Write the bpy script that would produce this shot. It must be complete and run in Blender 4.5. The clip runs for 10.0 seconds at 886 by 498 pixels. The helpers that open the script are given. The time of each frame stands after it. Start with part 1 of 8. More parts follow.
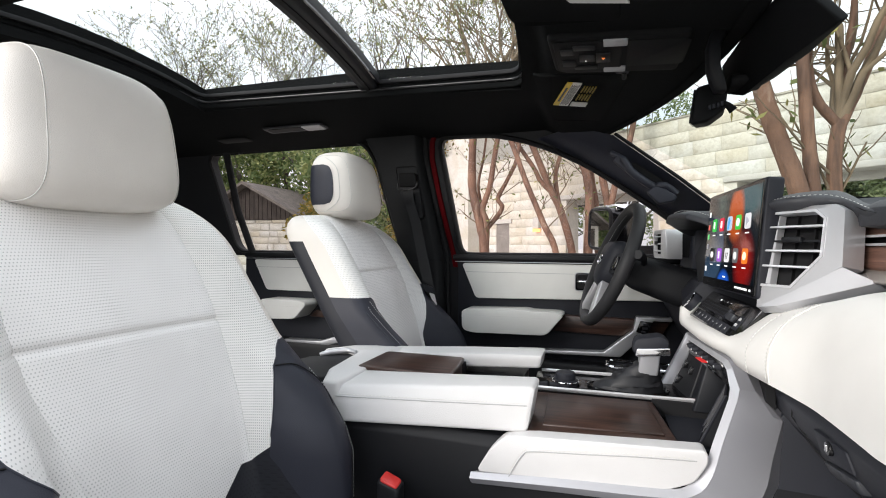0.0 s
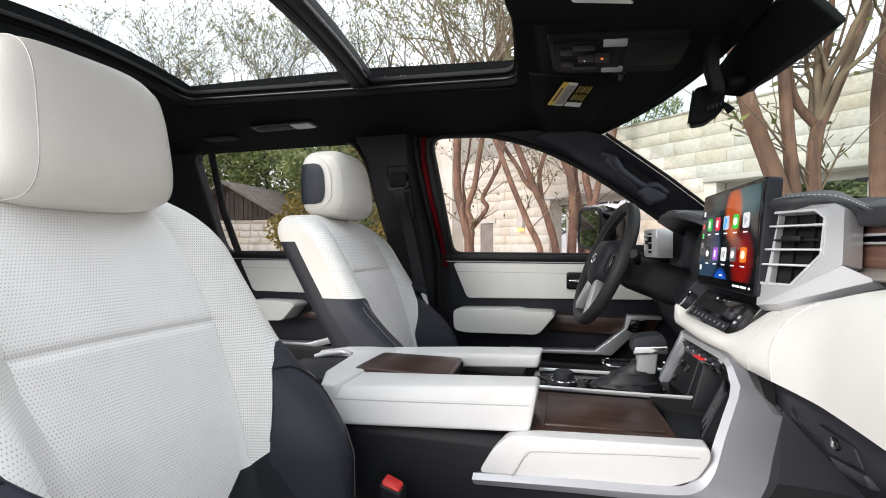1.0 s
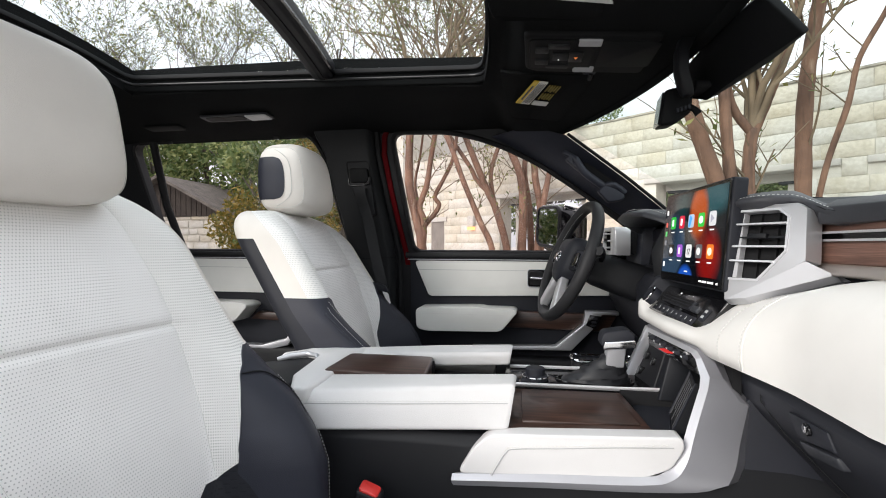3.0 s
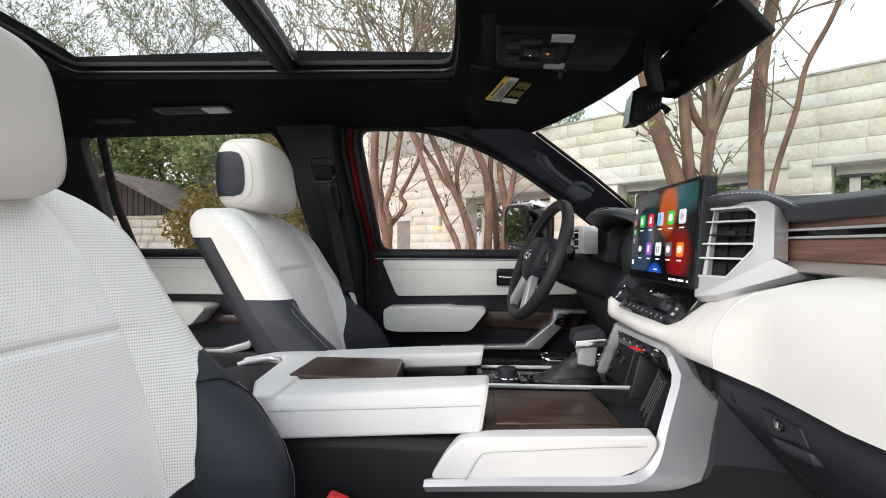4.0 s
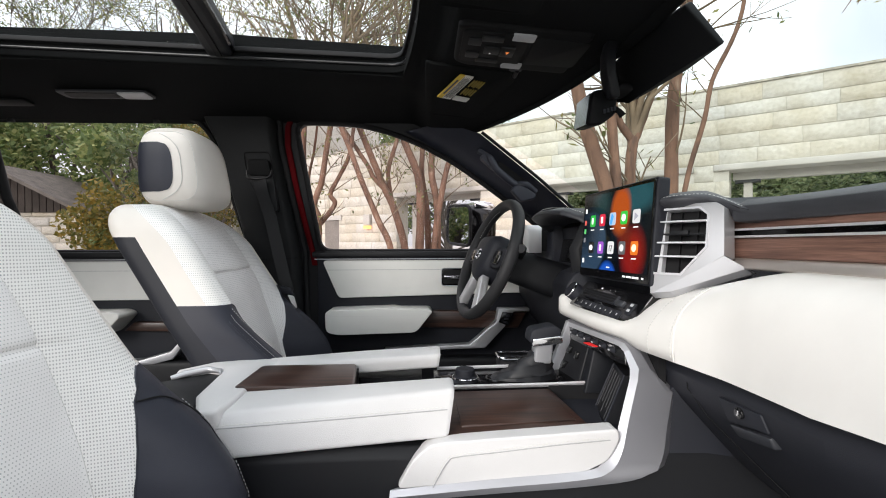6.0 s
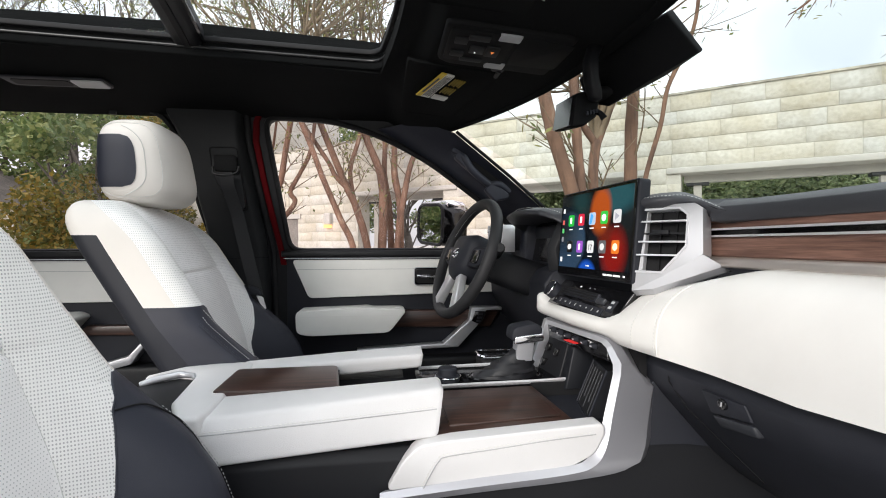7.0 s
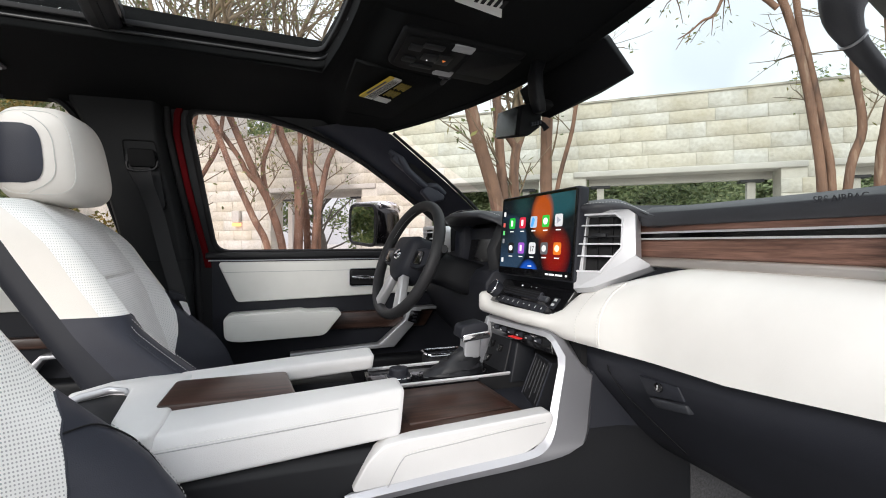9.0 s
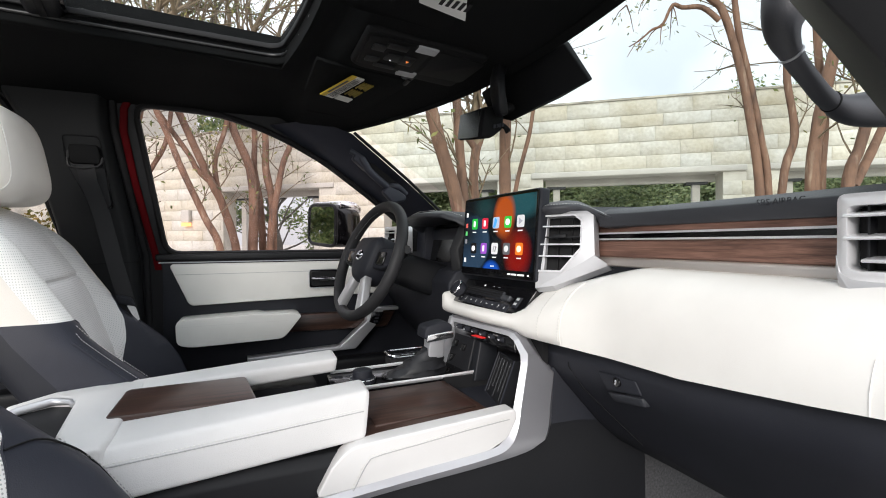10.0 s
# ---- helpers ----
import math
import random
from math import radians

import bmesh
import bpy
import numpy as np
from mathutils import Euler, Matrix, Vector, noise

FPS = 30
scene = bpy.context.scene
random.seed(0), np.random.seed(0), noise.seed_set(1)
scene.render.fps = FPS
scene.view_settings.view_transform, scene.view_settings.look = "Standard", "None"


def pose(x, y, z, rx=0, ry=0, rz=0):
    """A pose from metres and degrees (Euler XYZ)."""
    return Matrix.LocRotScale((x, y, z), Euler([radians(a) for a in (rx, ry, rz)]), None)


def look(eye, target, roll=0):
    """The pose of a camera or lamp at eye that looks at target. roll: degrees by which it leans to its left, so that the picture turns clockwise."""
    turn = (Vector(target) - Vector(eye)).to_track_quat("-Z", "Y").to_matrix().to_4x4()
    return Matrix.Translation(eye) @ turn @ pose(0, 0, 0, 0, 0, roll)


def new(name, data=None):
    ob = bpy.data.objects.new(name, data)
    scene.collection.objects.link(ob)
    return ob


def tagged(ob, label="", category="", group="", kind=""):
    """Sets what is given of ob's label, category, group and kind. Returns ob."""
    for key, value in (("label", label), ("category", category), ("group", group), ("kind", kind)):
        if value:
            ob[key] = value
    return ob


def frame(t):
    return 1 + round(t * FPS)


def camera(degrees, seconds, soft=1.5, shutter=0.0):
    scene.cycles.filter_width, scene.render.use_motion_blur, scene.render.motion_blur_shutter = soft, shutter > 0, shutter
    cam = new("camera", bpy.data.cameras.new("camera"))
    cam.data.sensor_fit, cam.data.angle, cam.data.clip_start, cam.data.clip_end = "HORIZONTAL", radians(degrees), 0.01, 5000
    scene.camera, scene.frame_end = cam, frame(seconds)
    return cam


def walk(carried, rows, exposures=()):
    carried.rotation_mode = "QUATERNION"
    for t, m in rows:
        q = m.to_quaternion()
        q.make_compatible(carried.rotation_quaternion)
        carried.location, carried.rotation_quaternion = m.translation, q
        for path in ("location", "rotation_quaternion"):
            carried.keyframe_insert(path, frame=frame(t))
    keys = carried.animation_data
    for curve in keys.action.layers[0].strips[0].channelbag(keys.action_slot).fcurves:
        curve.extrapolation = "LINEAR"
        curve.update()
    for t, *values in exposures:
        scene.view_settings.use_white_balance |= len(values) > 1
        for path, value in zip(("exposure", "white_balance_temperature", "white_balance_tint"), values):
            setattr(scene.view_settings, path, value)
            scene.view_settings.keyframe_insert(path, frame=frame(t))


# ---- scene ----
# ---- camera ----
cam = camera(86.67, 10.0, 1.0)
ROWS = [
    (0.0, -0.252, -1.127, 1.319, 19.23, -0.24, 0.34),
    (0.5, -0.270, -1.129, 1.320, 18.23, -0.25, 0.16),
    (1.0, -0.291, -1.131, 1.319, 17.08, -0.26, 0.16),
    (1.5, -0.312, -1.133, 1.317, 15.77, -0.31, 0.25),
    (2.0, -0.331, -1.134, 1.317, 14.31, -0.35, 0.25),
    (2.5, -0.345, -1.133, 1.317, 12.64, -0.41, 0.25),
    (4.0, -0.370, -1.096, 1.313, 6.55, -0.45, 0.07),
    (4.5, -0.384, -1.085, 1.313, 4.33, -0.49, 0.10),
    (5.0, -0.399, -1.078, 1.313, 2.15, -0.51, 0.01),
    (5.5, -0.418, -1.075, 1.314, -0.02, -0.51, -0.13),
    (7.0, -0.499, -1.060, 1.312, -7.32, -0.59, -0.07),
    (7.5, -0.525, -1.063, 1.314, -9.88, -0.62, -0.10),
    (8.0, -0.555, -1.067, 1.316, -12.55, -0.68, -0.03),
    (8.5, -0.575, -1.066, 1.319, -15.23, -0.77, -0.21),
    (9.0, -0.590, -1.066, 1.321, -17.83, -0.81, -0.24),
    (9.5, -0.600, -1.065, 1.321, -20.39, -0.81, -0.23),
    (10.0, -0.602, -1.065, 1.323, -22.83, -0.85, -0.40),
]


def heading(x, y, z, yaw, pitch, roll):
    a, p = radians(yaw), radians(pitch)
    ahead = Vector((-math.sin(a) * math.cos(p), math.cos(a) * math.cos(p), math.sin(p)))
    return look((x, y, z), Vector((x, y, z)) + ahead, roll)


walk(cam, [(r[0], heading(*r[1:])) for r in ROWS], [(0.0, 0.69), (3.0, 0.66), (6.0, 0.64), (10.0, 0.65)])

# ---- world and light ----
# x: the truck's forward, y: the driver's side, z: up from the drive
world = bpy.data.worlds.new("sky")
scene.world = world
world.use_nodes = True
wn, wl = world.node_tree.nodes, world.node_tree.links
wn.clear()
w_out = wn.new("ShaderNodeOutputWorld")
w_bg = wn.new("ShaderNodeBackground")
w_sky = wn.new("ShaderNodeTexSky")
w_sky.sky_type = "NISHITA"
w_sky.sun_disc = False
w_sky.sun_elevation, w_sky.sun_rotation = radians(27), radians(214)
w_sky.air_density, w_sky.dust_density = 1.0, 1.5
w_co = wn.new("ShaderNodeTexCoord")
w_noise = wn.new("ShaderNodeTexNoise")
w_noise.inputs["Scale"].default_value = 2.2
w_noise.inputs["Detail"].default_value = 6
w_ramp = wn.new("ShaderNodeValToRGB")
w_ramp.color_ramp.elements[0].position, w_ramp.color_ramp.elements[1].position = 0.36, 0.56
w_ramp.color_ramp.elements[0].color = (0.60, 0.60, 0.60, 1)
w_sep, w_lift, w_grad = wn.new("ShaderNodeSeparateXYZ"), wn.new("ShaderNodeMath"), wn.new("ShaderNodeMix")
w_lift.operation, w_lift.use_clamp = "MULTIPLY_ADD", True
w_lift.inputs[1].default_value, w_lift.inputs[2].default_value = 0.62, 0.38
w_grad.data_type, w_grad.blend_type = "RGBA", "MULTIPLY"
w_grad.inputs["Factor"].default_value = 1.0
w_mix = wn.new("ShaderNodeMix")
w_mix.data_type = "RGBA"
w_mix.inputs["B"].default_value = (15.6, 16.2, 17.2, 1)
wl.new(w_co.outputs["Generated"], w_noise.inputs["Vector"])
wl.new(w_noise.outputs["Fac"], w_ramp.inputs["Fac"])
wl.new(w_ramp.outputs["Color"], w_mix.inputs["Factor"])
wl.new(w_sky.outputs["Color"], w_mix.inputs["A"])
wl.new(w_co.outputs["Generated"], w_sep.inputs["Vector"])
wl.new(w_sep.outputs["Z"], w_lift.inputs[0])
wl.new(w_mix.outputs["Result"], w_grad.inputs["A"])
wl.new(w_lift.outputs[0], w_grad.inputs["B"])
wl.new(w_grad.outputs["Result"], w_bg.inputs["Color"])
wl.new(w_bg.outputs["Background"], w_out.inputs["Surface"])
w_bg.inputs["Strength"].default_value = 0.112
sun_data = bpy.data.lights.new("sun", "SUN")
sun_data.energy, sun_data.angle, sun_data.color = 1.9, radians(24), (1.0, 0.955, 0.91)
sun = new("sun", sun_data)
sun.matrix_world = look((-5.0, -7.5, 4.4), (0, 0, 1))


# ---- materials ----
def node_mat(name):
    m = bpy.data.materials.new(name)
    m.use_nodes = True
    return m, m.node_tree.nodes, m.node_tree.links, m.node_tree.nodes["Principled BSDF"]


def noise_node(n, l, scale, detail=4, coord="Object", stretch=None):
    co = n.new("ShaderNodeTexCoord")
    tx = n.new("ShaderNodeTexNoise")
    tx.inputs["Scale"].default_value, tx.inputs["Detail"].default_value = scale, detail
    if stretch:
        mp = n.new("ShaderNodeMapping")
        mp.inputs["Scale"].default_value = stretch
        l.new(co.outputs[coord], mp.inputs["Vector"])
        l.new(mp.outputs["Vector"], tx.inputs["Vector"])
    else:
        l.new(co.outputs[coord], tx.inputs["Vector"])
    return tx


def ramp_node(n, l, fac, stops):
    r = n.new("ShaderNodeValToRGB")
    e = r.color_ramp.elements
    while len(e) < len(stops):
        e.new(0.5)
    for k, (p, c) in zip(e, stops):
        k.position, k.color = p, (*c, 1)
    l.new(fac, r.inputs["Fac"])
    return r


def bump_node(n, l, height, bsdf, strength, distance):
    b = n.new("ShaderNodeBump")
    b.inputs["Strength"].default_value, b.inputs["Distance"].default_value = strength, distance
    l.new(height, b.inputs["Height"])
    l.new(b.outputs["Normal"], bsdf.inputs["Normal"])
    return b


def surface(name, color, rough=0.5, metal=0.0, grain=600, depth=0.0004, strength=0.4, vary=0.12, patch=6.0, coat=0.0, spec=0.5):
    m, n, l, b = node_mat(name)
    tx = noise_node(n, l, patch, 5)
    lo = [max(0.0, c * (1 - vary)) for c in color]
    hi = [min(1.0, c * (1 + vary)) for c in color]
    l.new(ramp_node(n, l, tx.outputs["Fac"], [(0.3, lo), (0.7, hi)]).outputs["Color"], b.inputs["Base Color"])
    b.inputs["Roughness"].default_value, b.inputs["Metallic"].default_value = rough, metal
    b.inputs["Coat Weight"].default_value = coat
    b.inputs["Specular IOR Level"].default_value = spec
    b.inputs["Coat Roughness"].default_value = 0.08
    if grain:
        g = noise_node(n, l, grain, 2)
        bump_node(n, l, g.outputs["Fac"], b, strength, depth)
    return m


def leather(name, color, pitch=0.0, hole=0.3, axes=(1, 2), rough=0.48, vary=0.03, tone=0.72, spec=0.35, relief=0.35, stagger=0.5):
    """Grained hide; pitch: the spacing of its pin holes in metres."""
    m, n, l, b = node_mat(name)
    co = n.new("ShaderNodeTexCoord")
    big = noise_node(n, l, 9, 4)
    base = ramp_node(n, l, big.outputs["Fac"], [(0.3, [c * (1 - vary) for c in color]), (0.7, [min(1, c * (1 + vary)) for c in color])])
    vor = n.new("ShaderNodeTexVoronoi")
    vor.inputs["Scale"].default_value = 650
    l.new(co.outputs["Object"], vor.inputs["Vector"])
    b.inputs["Roughness"].default_value = rough
    b.inputs["Specular IOR Level"].default_value = spec
    height = vor.outputs["Distance"]
    colour = base.outputs["Color"]
    if pitch:
        sep = n.new("ShaderNodeSeparateXYZ")
        l.new(co.outputs["Object"], sep.inputs["Vector"])

        def op(kind, a, c=None):
            k = n.new("ShaderNodeMath")
            k.operation = kind
            for i, v in enumerate((a, c)):
                if v is None:
                    continue
                if isinstance(v, (int, float)):
                    k.inputs[i].default_value = v
                else:
                    l.new(v, k.inputs[i])
            return k.outputs[0]

        across = op("ADD" if axes[0] == "flank" else "SUBTRACT", op("ABSOLUTE", sep.outputs[1]), sep.outputs[0]) if axes[0] in ("flank", "corner") else sep.outputs[axes[0]]
        u = op("DIVIDE", across, pitch)
        v = op("DIVIDE", sep.outputs[axes[1]], pitch)
        row = op("FLOOR", v)
        u = op("ADD", u, op("MULTIPLY", op("FLOORED_MODULO", row, 2), stagger))
        du = op("SUBTRACT", op("FRACT", u), 0.5)
        dv = op("SUBTRACT", op("FRACT", v), 0.5)
        dist = op("SQRT", op("ADD", op("MULTIPLY", du, du), op("MULTIPLY", dv, dv)))
        patch = noise_node(n, l, 26, 3)
        size = op("MULTIPLY_ADD", patch.outputs["Fac"], 0.16)
        size.node.inputs[2].default_value = hole - 0.08
        soft = op("MULTIPLY", op("SUBTRACT", size, dist), 9.0)
        soft.node.use_clamp = True
        inside = soft
        mix = n.new("ShaderNodeMix")
        mix.data_type = "RGBA"
        mix.inputs["B"].default_value = (color[0] * tone, color[1] * tone, color[2] * tone, 1)
        l.new(inside, mix.inputs["Factor"])
        l.new(colour, mix.inputs["A"])
        colour = mix.outputs["Result"]
        height = op("SUBTRACT", op("MULTIPLY", vor.outputs["Distance"], 0.3), inside)
    l.new(colour, b.inputs["Base Color"])
    bump_node(n, l, height, b, relief, 0.0006)
    return m


def wood(name, dark, light, along="x", rough=0.32):
    m, n, l, b = node_mat(name)
    s = {"x": (6, 120, 120), "y": (120, 5, 160), "z": (120, 120, 6)}[along]
    tx = noise_node(n, l, 1.0, 6, stretch=s)
    fine = noise_node(n, l, 1.0, 3, stretch=tuple(v * 5 for v in s))
    r = ramp_node(n, l, tx.outputs["Fac"], [(0.30, dark), (0.5, [0.5 * (a + c) for a, c in zip(dark, light)]), (0.72, light)])
    mix = n.new("ShaderNodeMix")
    mix.data_type, mix.blend_type = "RGBA", "MULTIPLY"
    mix.inputs["Factor"].default_value = 0.5
    l.new(r.outputs["Color"], mix.inputs["A"])
    l.new(ramp_node(n, l, fine.outputs["Fac"], [(0.35, (0.45, 0.42, 0.4)), (0.6, (1, 1, 1))]).outputs["Color"], mix.inputs["B"])
    l.new(mix.outputs["Result"], b.inputs["Base Color"])
    b.inputs["Roughness"].default_value = rough
    bump_node(n, l, fine.outputs["Fac"], b, 0.15, 0.0004)
    return m


def pane_mat(name, tint=(0.95, 0.97, 0.96), gloss=0.35):
    m, n, l, b = node_mat(name)
    n.remove(b)
    t, g, f, x = n.new("ShaderNodeBsdfTransparent"), n.new("ShaderNodeBsdfGlossy"), n.new("ShaderNodeLayerWeight"), n.new("ShaderNodeMixShader")
    p, q = n.new("ShaderNodeMath"), n.new("ShaderNodeMath")
    p.operation, q.operation = "POWER", "MULTIPLY_ADD"
    p.inputs[1].default_value, q.inputs[1].default_value, q.inputs[2].default_value = 4.0, gloss, 0.012
    t.inputs["Color"].default_value = (*tint, 1)
    g.inputs["Roughness"].default_value = 0.01
    l.new(f.outputs["Facing"], p.inputs[0])
    l.new(p.outputs[0], q.inputs[0])
    l.new(q.outputs[0], x.inputs["Fac"])
    l.new(t.outputs[0], x.inputs[1])
    l.new(g.outputs[0], x.inputs[2])
    l.new(x.outputs[0], n["Material Output"].inputs["Surface"])
    return m


def glow(name, color, strength):
    m, n, l, b = node_mat(name)
    b.inputs["Base Color"].default_value = (*[c * 0.5 for c in color], 1)
    b.inputs["Emission Color"].default_value = (*color, 1)
    b.inputs["Emission Strength"].default_value = strength
    b.inputs["Roughness"].default_value = 0.3
    return m


# WHITE and CONSOLE: warm and cool light put into one leather's two tones
WHITE = leather("white_leather", (0.755, 0.715, 0.665), rough=0.5)
CONSOLE = leather("white_console_leather", (0.70, 0.69, 0.685), rough=0.5)
DOORPAD = leather("white_door_leather", (0.79, 0.785, 0.75), rough=0.52)
PERF = leather("white_leather_perforated", (0.90, 0.885, 0.87), 0.0050, 0.235, tone=0.60, rough=0.55)
PERF_BOLD = leather("white_leather_bold_perforated", (0.89, 0.875, 0.845), 0.0052, 0.30, ("flank", 2), tone=0.52, stagger=0.0, rough=0.55)
PERF_CORNER = leather("white_leather_corner_perforated", (0.89, 0.875, 0.845), 0.0056, 0.26, ("corner", 2), tone=0.66, stagger=0.0, rough=0.55)
NAVY = leather("black_leather", (0.0225, 0.0245, 0.0365), rough=0.5, vary=0.1, spec=0.42)
# lighter than NAVY: the dash top's sky sheen is put into this colour
DASHTOP = leather("black_dash_leather", (0.046, 0.047, 0.054), rough=0.46, vary=0.08, spec=0.5)
# sky reflected in the polished trim is put into this pale base colour
BRIGHT = surface("bright_trim_metal", (0.78, 0.78, 0.80), 0.3, 0.45, grain=0, vary=0.03)
NAVY_PERF = leather("black_leather_perforated", (0.015, 0.0165, 0.022), 0.0075, 0.3, vary=0.1)
DASHPAD = leather("white_dash_leather", (0.83, 0.81, 0.775), rough=0.42, relief=0.12)
PLASTIC = surface("black_plastic", (0.0085, 0.009, 0.0110), 0.55, grain=900, depth=0.0003, spec=0.34)
SOFT = surface("soft_black_plastic", (0.0155, 0.0168, 0.0230), 0.58, grain=700, depth=0.0004, spec=0.35)
GLOSS = surface("gloss_black", (0.006, 0.006, 0.007), 0.12, grain=0)
FABRIC = surface("black_headliner_fabric", (0.0070, 0.0075, 0.0078), 0.95, grain=1500, depth=0.0005, strength=0.6, spec=0.08)
SILVER = surface("satin_aluminium", (0.52, 0.525, 0.55), 0.32, 0.5, grain=1200, depth=0.00015, vary=0.04)
# one metal frame: darker broad face, lit bevel; the light is in the colours
FRAME = surface("brushed_frame_metal", (0.40, 0.40, 0.43), 0.34, 0.70, grain=1200, depth=0.00015, vary=0.05)
EDGE = surface("lit_edge_metal", (0.58, 0.58, 0.61), 0.34, 0.45, grain=0, vary=0.02)
CHROME = surface("bright_chrome", (0.8, 0.8, 0.82), 0.12, 1.0, grain=0, vary=0.02)
WOOD = wood("dark_walnut", (0.020, 0.011, 0.0085), (0.085, 0.043, 0.031), "x")
# paler than WOOD: the dash band's reflection is put into these tones
WOOD_Y = wood("walnut_lateral", (0.115, 0.060, 0.045), (0.33, 0.180, 0.135), "y", 0.42)
SATIN = surface("satin_black", (0.010, 0.010, 0.011), 0.34, grain=0, spec=0.4)
OVERHEAD = surface("matt_black_trim", (0.0050, 0.0053, 0.0060), 0.7, grain=900, depth=0.0003, spec=0.18)
RED = surface("red_car_paint", (0.085, 0.001, 0.003), 0.6, 0.0, grain=0, coat=0.0, spec=0.08)
PILLAR = surface("pillar_plastic", (0.0165, 0.0175, 0.0190), 0.62, grain=900, depth=0.0003, spec=0.3)
RUBBER = surface("black_rubber", (0.008, 0.008, 0.009), 0.7, grain=0, spec=0.3)
CARPET = surface("grey_carpet", (0.055, 0.055, 0.058), 0.98, grain=500, depth=0.003, strength=1.0, vary=0.4, patch=160)
THREAD = surface("white_thread", (0.72, 0.71, 0.68), 0.7, grain=0)
SEAM = surface("pale_seam_thread", (0.62, 0.61, 0.58), 0.7, grain=0)
GREYTHREAD = surface("grey_thread", (0.45, 0.45, 0.45), 0.7, grain=0)
BELT = surface("black_webbing", (0.02, 0.02, 0.022), 0.75, grain=1200, depth=0.0006)
REDPLASTIC = surface("red_plastic", (0.62, 0.035, 0.03), 0.35, grain=0)
GLASS = pane_mat("window_glass", (0.98, 0.945, 0.95))
SCREEN_GLASS = pane_mat("windscreen_glass", (0.83, 0.88, 0.85))
TINT = pane_mat("tinted_glass", (0.97, 0.985, 0.98), 0.2)
MIRROR = surface("mirror_silver", (0.85, 0.87, 0.88), 0.02, 1.0, grain=0, vary=0.0)
LENS = surface("frosted_lens", (0.40, 0.41, 0.43), 0.35, grain=300, depth=0.001)


# ---- mesh helpers ----
def part(name, bm, material, parent=None, label="", bevel=0.0, segs=2, smooth=50, angle=30):
    """Links bm as one mesh object under a thing or a part."""
    bmesh.ops.remove_doubles(bm, verts=bm.verts, dist=1e-5)
    bmesh.ops.recalc_face_normals(bm, faces=bm.faces)
    if bevel:
        sharp = [e for e in bm.edges if len(e.link_faces) == 2 and e.calc_face_angle(0) > radians(angle)]
        bmesh.ops.bevel(bm, geom=sharp, offset=bevel, segments=segs, profile=0.5, affect="EDGES", clamp_overlap=True)
    for e in bm.edges:
        e.smooth = len(e.link_faces) == 2 and e.calc_face_angle(0) < radians(smooth)
    for f in bm.faces:
        f.smooth = True
    me = bpy.data.meshes.new(name)
    bm.to_mesh(me)
    bm.free()
    me.materials.append(material)
    ob = new(name, me)
    if parent:
        ob.parent = parent
    if label:
        ob["label"] = label
    return ob


def thing(name, label, category, group="", at=(0, 0, 0)):
    ob = new(name)
    ob.empty_display_size = 0.05
    ob.location = at
    return tagged(ob, label, category, group)


def box(x0, x1, y0, y1, z0, z1, bm=None):
    bm = bm or bmesh.new()
    v = [bm.verts.new((x, y, z)) for z in (z0, z1) for y in (y0, y1) for x in (x0, x1)]
    for q in ((0, 2, 3, 1), (4, 5, 7, 6), (0, 1, 5, 4), (2, 6, 7, 3), (0, 4, 6, 2), (1, 3, 7, 5)):
        bm.faces.new([v[i] for i in q])
    return bm


def prism(outline, axis, a, b, bm=None):
    """A closed outline of pairs, drawn out along an axis from a to b."""
    bm = bm or bmesh.new()
    put = {"x": lambda p, c: (c, p[0], p[1]), "y": lambda p, c: (p[0], c, p[1]), "z": lambda p, c: (p[0], p[1], c)}[axis]
    lo, hi = [bm.verts.new(put(p, a)) for p in outline], [bm.verts.new(put(p, b)) for p in outline]
    bm.faces.new(lo), bm.faces.new(hi)
    for i in range(len(outline)):
        j = (i + 1) % len(outline)
        bm.faces.new((lo[i], lo[j], hi[j], hi[i]))
    return bm


def loft(rings, bm=None, caps=True, closed=True):
    bm = bm or bmesh.new()
    rows = [[bm.verts.new(p) for p in r] for r in rings]
    for a, b in zip(rows, rows[1:]):
        for i in range(len(a) if closed else len(a) - 1):
            j = (i + 1) % len(a)
            bm.faces.new((a[i], a[j], b[j], b[i]))
    if caps and closed:
        bm.faces.new(rows[0]), bm.faces.new(rows[-1])
    return bm


def tube(points, radius, n=8, bm=None, flat=1.0):
    """A round bar along points; radius: a number or one a point."""
    bm = bm or bmesh.new()
    pts = [Vector(p) for p in points]
    radii = radius if isinstance(radius, (list, tuple)) else [radius] * len(pts)
    rings, side = [], None
    for i, p in enumerate(pts):
        d = (pts[min(i + 1, len(pts) - 1)] - pts[max(i - 1, 0)]).normalized()
        side = d.orthogonal() if side is None else side - d * side.dot(d)
        side.normalize()
        up = d.cross(side)
        rings.append([p + radii[i] * (math.cos(2 * math.pi * k / n) * side + flat * math.sin(2 * math.pi * k / n) * up) for k in range(n)])
    return loft(rings, bm)


def bezier(points, steps=8):
    """A smooth line through points (Catmull-Rom)."""
    pts = [Vector(p) for p in points]
    out = []
    for i in range(len(pts) - 1):
        a, b, c, d = pts[max(i - 1, 0)], pts[i], pts[i + 1], pts[min(i + 2, len(pts) - 1)]
        for k in range(steps):
            t = k / steps
            out.append(0.5 * (2 * b + (c - a) * t + (2 * a - 5 * b + 4 * c - d) * t * t + (3 * b - a - 3 * c + d) * t ** 3))
    return out + [pts[-1]]


